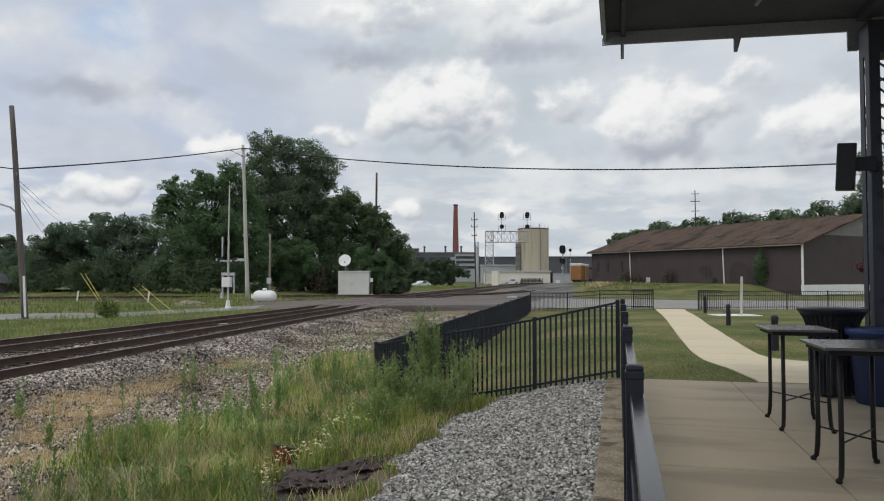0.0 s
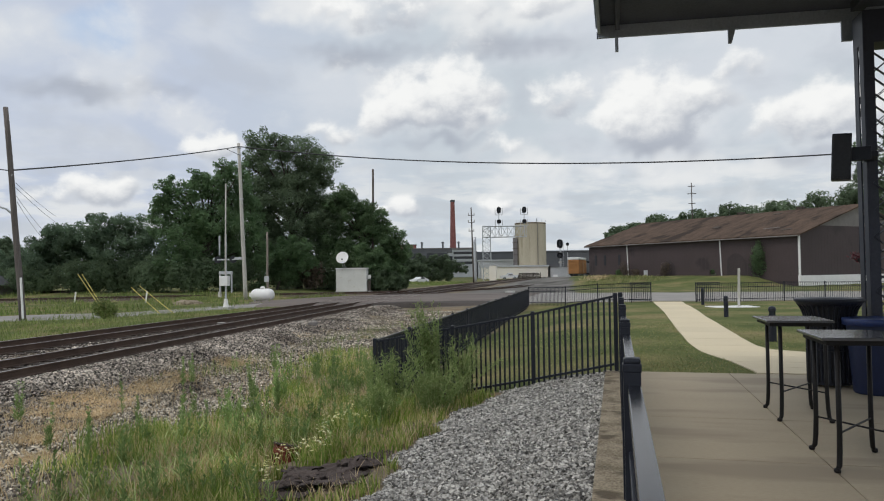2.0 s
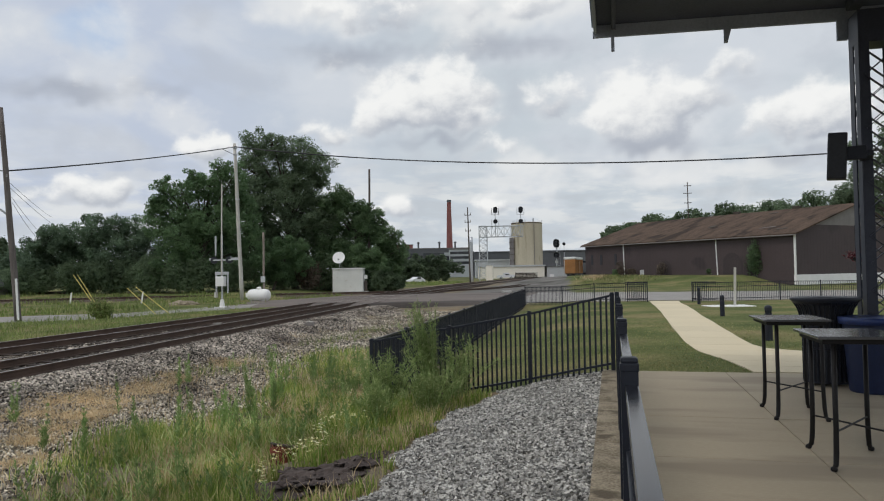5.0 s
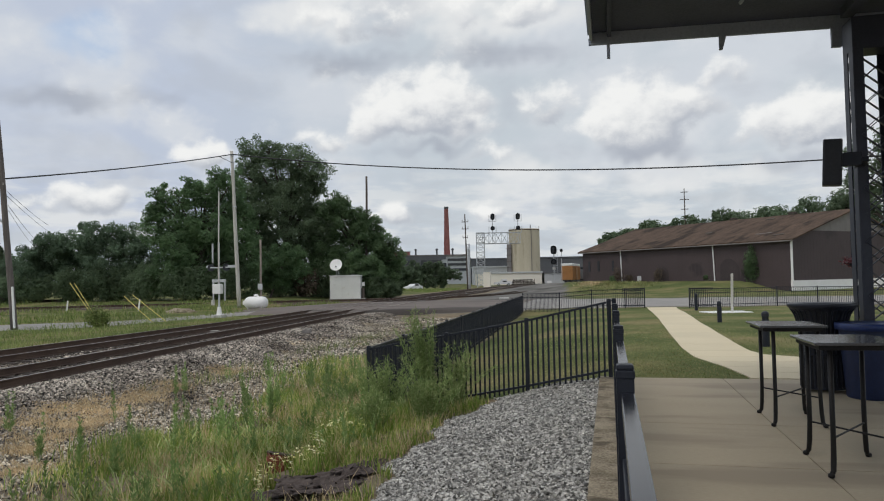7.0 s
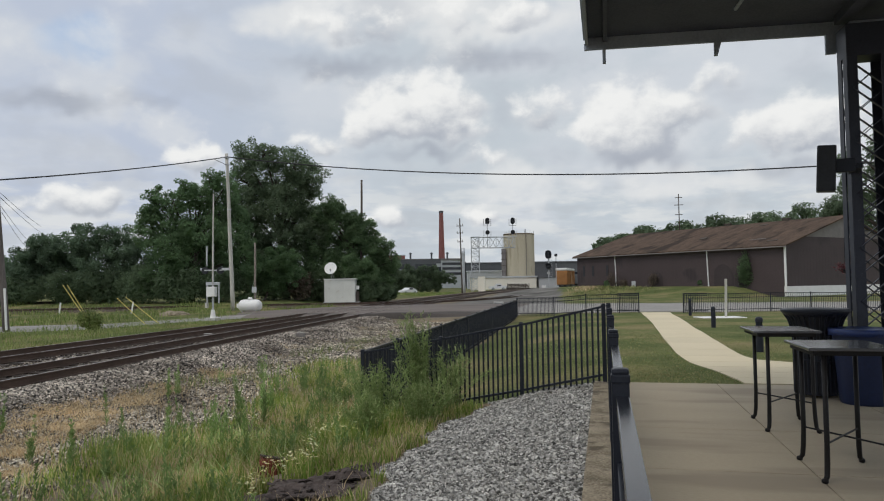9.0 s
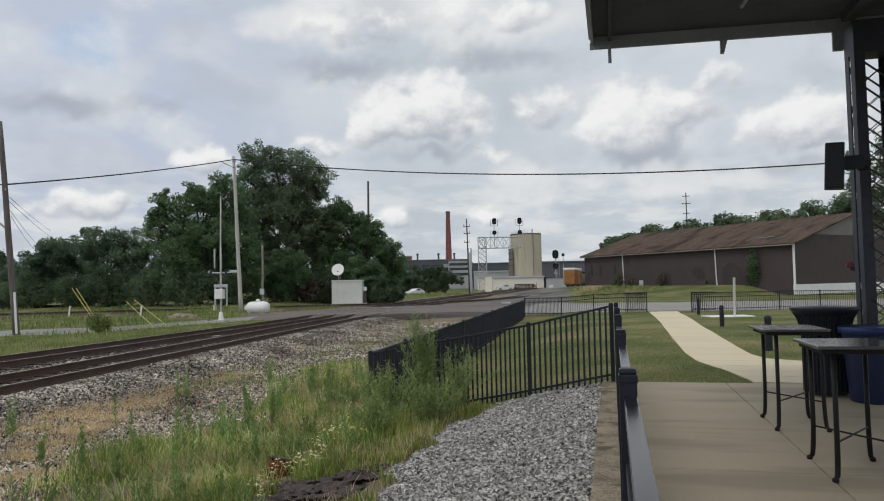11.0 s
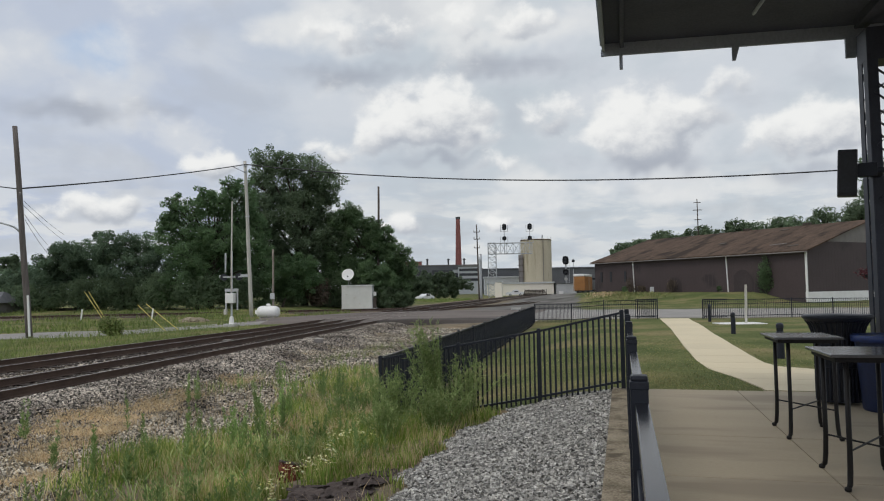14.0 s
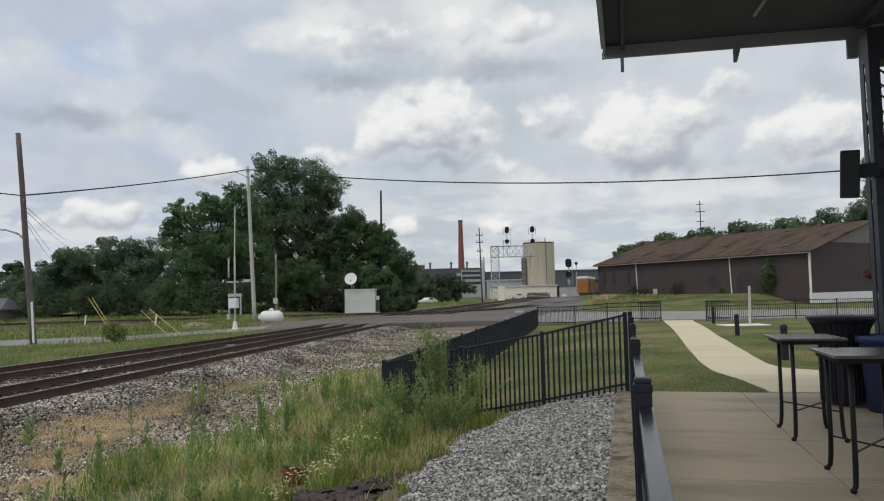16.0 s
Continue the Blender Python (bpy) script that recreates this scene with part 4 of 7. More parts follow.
bar_table(1.845, 8.41, 0, "black metal bar table with a glossy top")
bar_table(1.875, 6.48, 0, "black metal bar table with curled feet", 0.012)


# ---- litter bin and blue bin ----
def litter_bin():
    root = thing("litter_bin", 2.80, 10.6, 0, "black slatted steel litter bin with a flared rim", "litter bin")
    part("rim", lathe(bmesh.new(), [(0.37, 1.08), (0.425, 1.135), (0.435, 1.165), (0.41, 1.18), (0.30, 1.15), (0.28, 1.10)], 32), M["iron"], root, smooth=True)
    part("liner", lathe(bmesh.new(), [(0.262, 0.06), (0.262, 0.80), (0.29, 0.95), (0.345, 1.09), (0.33, 1.10)], 24), M["black"], root)
    me = shared("slat", bent(bmesh.new(), [(0.285, 0, 0.04), (0.285, 0, 0.75), (0.30, 0, 0.90), (0.34, 0, 1.03), (0.40, 0, 1.13)], 0.012, 5), M["iron"])
    for i in range(34):
        piece("slat", me, root, pose(0, 0, 0, 0, 0, i * 360 / 34))
    for z in (0.05, 0.50, 0.86):
        bm = bmesh.new()
        r = 0.285
        bent(bm, [(r * math.cos(k * 0.2618), r * math.sin(k * 0.2618), z) for k in range(25)], 0.014, 6)
        part("hoop", bm, M["iron"], root)


litter_bin()


def blue_bin():
    root = thing("recycling_bin", 3.20, 10.05, 0, "dark blue plastic recycling bin with a rolled rim", "bin")
    bm = lathe(bmesh.new(), [(0.275, 0.0), (0.285, 0.02), (0.345, 0.85), (0.35, 0.89), (0.335, 0.89), (0.27, 0.03)], 28)
    part("body", bm, M["blue"], root, smooth=True)
    # rim lit by colour: it takes the liner's brighter blue, not the body's
    part("rim", lathe(bmesh.new(), [(0.352, 0.865), (0.382, 0.875), (0.388, 0.925), (0.365, 0.945), (0.335, 0.93)], 28), M["bag"], root, smooth=True)
    part("bag", lathe(bmesh.new(), [(0.33, 0.85), (0.375, 0.948), (0.393, 0.94), (0.389, 0.86)], 28), M["bag"], root, smooth=True)


blue_bin()


# ---- canopy on a laced column ----
def canopy():
    root = thing("canopy", -0.2, 11.2, 5.2, "dark-painted station canopy with a grey fascia board", "canopy", kind="structure")

    def skewed(bm):
        """The end of the canopy stands a little askew to its eaves."""
        for v in bm.verts:
            if v.co.y > -1.0:
                v.co.y += 0.070 * v.co.x
        return bm

    part("soffit", skewed(box(bmesh.new(), (0.05, -17.0, 0.19), (9.0, -0.05, 0.25))), M["canopy"], root)
    part("roof_deck", skewed(box(bmesh.new(), (-0.02, -17.05, 0.364), (9.05, 0.03, 0.46))), M["canopy"], root)
    part("fascia", skewed(box(bmesh.new(), (0.0, -0.045, 0.0), (9.0, 0.0, 0.362), None, 0.006)), M["fascia"], root, "grey fascia board at the end of the canopy")
    part("fascia", box(bmesh.new(), (-0.0, -17.0, 0.06), (0.045, -0.047, 0.362), None, 0.006), M["fascia"], root, "grey fascia board along the eaves")
    part("edge_trim", box(bmesh.new(), (-0.03, -17.0, 0.18), (-0.002, 0.03, 0.40), None, 0.005), M["fascia"], root)
    part("gutter_board", box(bmesh.new(), (-0.015, 0.002, 0.005), (0.30, 0.02, 0.12), None, 0.004), M["canopy"], root)
    part("beam", box(bmesh.new(), (0.27, -17.0, 0.10), (0.33, -0.05, 0.298), None, 0.006), M["canopy"], root)
    part("beam", box(bmesh.new(), (3.55, -17.0, 0.06), (3.72, -0.02, 0.298), None, 0.006), M["canopy"], root)
    for y in (-3.2, -6.4, -9.6, -12.8):
        part("crossbeam", box(bmesh.new(), (0.33, y - 0.06, 0.10), (9.0, y + 0.06, 0.298), None, 0.006), M["canopy"], root)
    for x, h in ((0.285, 0.24), (1.95, 0.22), (3.60, 0.30)):
        bm = bmesh.new()
        y = 0.0
        w = 0.05 if x < 1 else 0.04 if x < 3 else 0.12
        if x < 1:
            box(bm, (x - w / 2, -0.10, -h), (x + w / 2, -0.05, 0.02), None, 0.004)
        else:
            wide = 0.11 if x < 3 else 0.31
            vs = [(x - w, -0.10, 0.0), (x - w + wide, -0.10, 0.0), (x - w + wide * 0.45, -0.10, -h), (x - w, -0.10, -h)]
            a = [bm.verts.new(v) for v in vs]
            b = [bm.verts.new((v[0], v[1] + 0.055, v[2])) for v in vs]
            bm.faces.new(a)
            bm.faces.new(b[::-1])
            for i in range(4):
                bm.faces.new((a[i], a[(i + 1) % 4], b[(i + 1) % 4], b[i]))
        part("rafter_tail", skewed(bm), M["fascia"], root)
    bm = bmesh.new()
    bent(bm, [(2.05, -0.95, 0.10), (2.15, -1.8, 0.145), (2.25, -2.9, 0.165)], 0.025, 8)
    part("conduit", bm, M["fascia"], root, "grey conduit under the soffit")


canopy()


def laced_column(x, y):
    root = thing("laced_column", x, y, 0, "black riveted steel column of four angles with lacing bars", "column")
    w, d = 0.275, 0.20
    part("base_plate", box(bmesh.new(), (-w - 0.06, -d - 0.06, 0), (w + 0.06, d + 0.06, 0.03), None, 0.005), M["column"], root)
    for sx in (-1, 1):
        for sy in (-1, 1):
            bm = bmesh.new()
            leg = 0.045 if sx < 0 < sy else 0.125
            box(bm, (min(sx * w, sx * (w - leg)), sy * d - 0.008, 0.03), (max(sx * w, sx * (w - leg)), sy * d + 0.008, 4.75))
            box(bm, (sx * w - 0.008, min(sy * d, sy * (d - 0.165)), 0.03), (sx * w + 0.008, max(sy * d, sy * (d - 0.165)), 4.75))
            part("angle", bm, M["column"], root)
    step = 0.37
    for sy in (-1, 1):
        for i in range(12):
            z = 0.15 + i * step
            s = 1 if i % 2 else -1
            bm = bmesh.new()
            for k in (1, -1):
                a, b = Vector((-k * s * (w - 0.06), sy * (d + 0.012 * k), z)), Vector((k * s * (w - 0.06), sy * (d + 0.012 * k), z + step))
                q = (b - a).to_track_quat("Z", "Y").to_matrix().to_4x4()
                box(bm, (-0.026, -0.005, 0), (0.026, 0.005, (b - a).length), Matrix.Translation(a) @ q)
            part("lacing_bar", bm, M["column"], root)
    for sx in (-1, 1):
        for i in range(12):
            z = 0.15 + i * step
            s = 1 if i % 2 else -1
            bm = bmesh.new()
            a, b = Vector((sx * (w - 0.022), -s * (d - 0.05), z)), Vector((sx * (w - 0.022), s * (d - 0.05), z + step))
            q = (b - a).to_track_quat("Z", "Y").to_matrix().to_4x4()
            box(bm, (-0.02, -0.005, 0), (0.02, 0.005, (b - a).length), Matrix.Translation(a) @ q @ pose(0, 0, 0, 0, 0, 90))
            part("lacing_bar", bm, M["column"], root)
    part("capital", box(bmesh.new(), (-w - 0.01, -d - 0.01, 4.68), (w + 0.01, d + 0.01, 5.14), None, 0.01), M["column"], root)


laced_column(3.655, 10.98)

speaker = thing("loudspeaker", 2.94, 10.42, 2.75, "black outdoor loudspeaker on a bracket from the column", "loudspeaker", turn=-14)
part("cabinet", box(bmesh.new(), (-0.115, -0.11, 0), (0.115, 0.11, 0.62), pose(0, 0, 0, 0, 3, 0), 0.02), M["black"], speaker)
part("grille", box(bmesh.new(), (-0.10, -0.122, 0.03), (0.10, -0.108, 0.59), pose(0, 0, 0, 0, 3, 0), 0.006), M["black"], speaker)
part("bracket", box(bmesh.new(), (0.10, -0.05, 0.25), (0.36, 0.05, 0.43), None, 0.01), M["iron"], speaker)
part("arm", box(bmesh.new(), (0.30, -0.03, 0.29), (0.44, 0.62, 0.36), None, 0.006), M["iron"], speaker)


# ---- poles, wires, crossing gear ----
def pole(name, x, y, z, top, r0, r1, material, label, lean=(0, 0), group="utility poles"):
    root = thing(name, x, y, z, label, "utility pole", group)
    k = 8
    bm = bent(bmesh.new(), [(lean[0] * (i / k) + 0.012 * math.sin(i * 1.3), lean[1] * (i / k), -0.3 + (top - z + 0.3) * i / k) for i in range(k + 1)], [r0 + (r1 - r0) * i / k for i in range(k + 1)], 12)
    part("shaft", bm, material, root, smooth=True)
    return root


def wire(points, r, parent=None, name="cable"):
    return part(name, bent(bmesh.new(), points, r, 8), M["cable"], parent, smooth=True)


pole_w = pole("utility_pole", -30.05, 30.65, -0.52, 10.6, 0.17, 0.12, M["greypole"], "tall grey leaning timber utility pole with a lamp arm", (-0.92, -0.25))
part("lamp_arm", bent(bmesh.new(), [(-0.5, -0.1, 5.4), (-0.8, -0.3, 5.75), (-1.3, -0.6, 5.95), (-2.2, -1.1, 6.02), (-3.2, -1.6, 5.9)], 0.05, 8), M["galv"], pole_w, "curved galvanised lamp arm")
part("riser_guard", box(bmesh.new(), (0.10, -0.20, 0.0), (0.19, -0.12, 2.15), pose(0, 0, 0, 0, -4, 0), 0.01), M["white"], pole_w, "white cable guard strapped to the pole")
for z in (6.7, 7.75):
    part("insulator", lathe(bmesh.new(), [(0.03, 0), (0.06, 0.03), (0.04, 0.08), (0.06, 0.11), (0.02, 0.15)], 10, (-0.55, -0.22, z - 0.3)), M["stone"], pole_w)

pole_c = pole("utility_pole", -32.0, 56.95, -0.6, 13.4, 0.19, 0.135, M["palepole"], "tall bleached timber utility pole with no crossarm", (-0.58, -0.1))
for z in (8.4, 13.0, 12.4):
    part("band", lathe(bmesh.new(), [(0.17, -0.06), (0.19, -0.05), (0.19, 0.05), (0.17, 0.06)], 12, (-0.58 * z / 14, -0.1 * z / 14, z + 0.6)), M["galv"], pole_c)
pole("utility_pole", -28.75, 81.5, -0.55, 14.3, 0.16, 0.12, M["darkpole"], "slim dark utility pole rising among the trees", (0.2, 0.0))
vent = pole("vent_pole", -29.25, 55.75, -0.6, 5.3, 0.10, 0.09, M["polewood"], "weathered grey pole stub with a box behind the tank", (0.0, 0.0))
part("box", box(bmesh.new(), (-0.2, -0.2, 1.6), (0.2, -0.08, 2.1), None, 0.02), M["galv"], vent)

span_wire = thing("overhead_cable", -32.5, 56.8, 13.1, "black overhead cable sagging between poles", "cable", "overhead cables")
a, b = Vector((0, 0, 0)), Vector((58.4, -9.7, 0))
wire([a.lerp(b, u) + Vector((0, 0, -10.6 * u + 6.4 * u * u)) for u in np.linspace(0, 1, 40)], 0.045, span_wire)
left_wire = thing("overhead_cable", -32.5, 56.8, 13.1, "black overhead cable sagging between poles", "cable", "overhead cables")
a, b = Vector((0, 0, 0)), Vector((1.75, -26.4, -5.85))
wire([a.lerp(b, u) + Vector((0, 0, -0.7 * u * (1 - u))) for u in np.linspace(0, 1, 24)], 0.042, left_wire)
wire([Vector((0, 0, -0.75)), Vector((0.16, -2.4, -0.62))], 0.022, left_wire, "guy_wire")
a = Vector((1.75, -26.4, -5.85))
wire([a.lerp(a + Vector((-1, -40, 0.5)), u) + Vector((0, 0, -2 * u * (1 - u))) for u in np.linspace(0, 1, 14)], 0.028, left_wire)
drop_wire = thing("service_wires", -30.7, 30.5, 6.2, "thin service wires running back from the dark pole", "cable", "overhead cables")
for a, b in (((-0.51, 0.79, 0.53), (-23.26, 28.56, 1.48)), ((-0.51, 0.79, 0.28), (-23.11, 28.70, 0.70)), ((-0.48, 0.83, -0.20), (-24.04, 27.83, 0.00)), ((-0.46, 0.85, -0.50), (-24.32, 27.57, -0.34))):
    a, b = Vector(a), Vector(b)
    wire([a.lerp(b, u) - Vector((0, 0, 0.4 * u * (1 - u))) for u in np.linspace(0, 1, 10)], 0.012, drop_wire)


def crossing_gate():
    root = thing("crossing_gate", -23.28, 39.03, -0.45, "silver level crossing gate with its arm raised", "crossing gate")
    part("foundation", box(bmesh.new(), (-0.35, -0.35, -0.1), (0.35, 0.35, 0.14), None, 0.02), M["stone"], root)
    part("base", lathe(bmesh.new(), [(0.18, 0.13), (0.16, 0.2), (0.11, 0.55), (0.09, 0.62)], 14), M["white"], root)
    part("mast", tube(bmesh.new(), (0, 0, 0.1), (0, 0, 4.6), 0.06, 0.06, 12), M["galv"], root)
    part("mechanism_box", box(bmesh.new(), (-0.28, -0.30, 1.42), (0.28, 0.02, 2.02), None, 0.03), M["white"], root, "white gate mechanism housing")
    for x in (-0.42, 0.36):
        part("counterweight", box(bmesh.new(), (x, -0.05, 1.0), (x + 0.07, 0.05, 2.2), None, 0.01), M["galv"], root)
    part("counterweight_bar", box(bmesh.new(), (-0.45, -0.06, 2.12), (0.45, 0.06, 2.30), None, 0.02), M["galv"], root)
    part("weight", box(bmesh.new(), (-0.50, -0.09, 0.72), (-0.34, 0.09, 1.05), None, 0.02), M["palepole"], root)
    part("gate_arm", box(bmesh.new(), (-0.04, -0.11, 2.1), (0.04, -0.07, 7.7), pose(0, 0, 0, 0, 0.6, 0), 0.01), M["palepole"], root, "slender white gate arm standing upright")
    arm = part("light_arm", box(bmesh.new(), (-0.62, -0.04, 2.98), (0.62, 0.04, 3.06), None, 0.01), M["galv"], root)
    for x in (-0.52, 0.52):
        lamp = part("lamp_hood", lathe(bmesh.new(), [(0.22, 0.0), (0.22, 0.03), (0.10, 0.05), (0.10, 0.16), (0.05, 0.2)], 16), M["black"], root, "black flashing-light housing")
        lamp.matrix_local = pose(x, -0.02, 3.02, -90, 0, 20)
    part("side_arm", box(bmesh.new(), (-0.85, -0.03, 3.0), (-0.6, 0.03, 3.16), None, 0.01), M["galv"], root)
    part("side_arm", box(bmesh.new(), (0.6, -0.03, 3.0), (1.1, 0.03, 3.16), None, 0.01), M["galv"], root)
    bell = part("bell", tube(bmesh.new(), (-0.42, 0, 3.3), (-0.42, 0, 4.5), 0.045, 0.06, 10), M["galv"], root)


crossing_gate()


def tank():
    root = thing("gas_tank", -29.1, 54.6, -0.80, "white horizontal propane tank on two saddles", "gas tank", turn=-2)
    prof = [(0.02, -1.02), (0.2, -1.0), (0.38, -0.92), (0.48, -0.78), (0.52, -0.6), (0.52, 0.6), (0.48, 0.78), (0.38, 0.92), (0.2, 1.0), (0.02, 1.02)]
    ob = part("shell", lathe(bmesh.new(), prof, 24), M["white"], root, smooth=True)
    ob.matrix_local = pose(0, 0, 0.72, 0, 90, 0)
    part("dome", lathe(bmesh.new(), [(0.2, 1.18), (0.2, 1.34), (0.14, 1.42), (0.02, 1.44)], 14), M["white"], root, smooth=True)
    for x in (-0.6, 0.6):
        part("saddle", box(bmesh.new(), (x - 0.09, -0.35, -0.02), (x + 0.09, 0.35, 0.3), None, 0.02), M["stone"], root)
    part("side_box", box(bmesh.new(), (-1.2, -0.15, 0.55), (-1.0, 0.15, 0.9), None, 0.02), M["white"], root)


tank()


def bungalow():
    root = thing("signal_shed", -29.65, 77.0, -0.5, "pale metal railway signal shed with ribbed sides", "shed", turn=14)
    part("base", box(bmesh.new(), (-1.85, -0.9, -0.2), (2.2, 1.3, 0.1), None, 0.02), M["stone"], root)
    part("body", box(bmesh.new(), (-1.75, -0.8, 0.1), (1.72, 1.2, 2.66)), M["shedmetal"], root)
    me = shared("rib", box(bmesh.new(), (-0.012, -0.015, 0.1), (0.012, 0.0, 2.64)), M["shedmetal"])
    for i in range(10):
        piece("rib", me, root, pose(-1.65 + i * 0.365, -0.802, 0))
    part("end_wall", box(bmesh.new(), (1.722, -0.78, 0.1), (1.75, 1.18, 2.6)), M["palegrey"], root)
    part("roof", box(bmesh.new(), (-1.82, -0.9, 2.662), (1.85, 1.3, 2.76), None, 0.03), M["white"], root)
    part("door", box(bmesh.new(), (1.752, -0.45, 0.25), (1.78, 0.55, 2.35), None, 0.006), M["shedmetal"], root)
    meter = part("meter_box", box(bmesh.new(), (1.80, -0.5, 0.1), (2.15, -0.1, 1.3), None, 0.03), M["darkpole"], root, "dark equipment cabinet on the end wall")
    part("meter_sign", box(bmesh.new(), (1.85, -0.55, 1.5), (2.2, -0.51, 1.95), None, 0.004), M["white"], root)
    dish = thing("satellite_dish", -30.4, 75.95, 2.26, "white satellite dish on a short mast on the shed roof", "satellite dish", turn=6)
    part("mast", tube(bmesh.new(), (0, 0.12, 0), (0, 0.12, 1.1), 0.035, n=8), M["galv"], dish)
    part("mast_brace", tube(bmesh.new(), (0.3, 0.2, 0), (0.02, 0.14, 0.8), 0.022, n=8), M["galv"], dish)
    d = part("reflector", lathe(bmesh.new(), [(0.70, 0.16), (0.72, 0.165), (0.56, 0.07), (0.3, 0.015), (0.02, 0.0), (0.02, -0.015), (0.3, 0.0), (0.56, 0.055)], 28), M["white"], dish, smooth=True)
    d.matrix_local = pose(0, 0, 1.15, 68, 0, 0)
    part("feed_arm", tube(bmesh.new(), (0, -0.05, 0.6), (0.12, -0.62, 0.98), 0.018, n=6), M["galv"], dish)
    part("feed_horn", box(bmesh.new(), (0.05, -0.70, 0.93), (0.19, -0.58, 1.07), None, 0.02), M["black"], dish)


bungalow()

for x, y, z, ex, ez in ((-29.5, 33.87, 1.79, 1.50, -2.1), (-29.25, 33.9, 1.79, 1.40, -2.15), (-26.58, 34.6, 1.0, 1.85, -1.6), (-26.1, 34.7, 1.06, 2.15, -1.6)):
    g_root = thing("guy_marker", x + ex, y + 0.25, z + ez, "slanting yellow guard sleeve on a pole guy wire", "guy wire marker", "guy markers")
    part("sleeve", tube(bmesh.new(), (0, 0, -0.05), (-ex, -0.25, -ez), 0.018, 0.018, 8), M["yellow"], g_root)

for x, y, h in ((-44.5, 50.7, 0.6), (-38.7, 52.2, 0.6)):
    mk = thing("marker_stake", x, y, -0.6, "short white marker stake in the grass", "marker", "marker stakes")
    part("stake", box(bmesh.new(), (-0.06, -0.04, 0), (0.06, 0.04, h + 0.40), pose(0, 0, 0, 0, 8, 0), 0.03), M["white"], mk)

mound = thing("gravel_mound", -32.4, 48.6, -0.62, "low pale heap of gravel in the grass", "mound")
bm = bmesh.new()
bmesh.ops.create_icosphere(bm, subdivisions=4, radius=1)
for v in bm.verts:
    k = 1 + 0.25 * noise.noise(v.co * 2.2) + 0.06 * noise.noise(v.co * 9)
    v.co = Vector((v.co.x * 1.25 * k, v.co.y * 0.9 * k, v.co.z * 0.36 * k))
part("heap", bm, M["curb"], mound, smooth=True)

barrier = thing("guard_rail", -67, 65.2, -0.62, "dark low timber guard rail by the branch track", "guard rail", turn=14)
for i in range(6):
    part("post", box(bmesh.new(), (i * 2.1 - 0.1, -0.1, 0), (i * 2.1 + 0.1, 0.1, 0.75), None, 0.01), M["darkpole"], barrier)
part("beam", box(bmesh.new(), (-4, -0.14, 0.38), (11.0, -0.1, 0.8), None, 0.01), M["darkpole"], barrier)


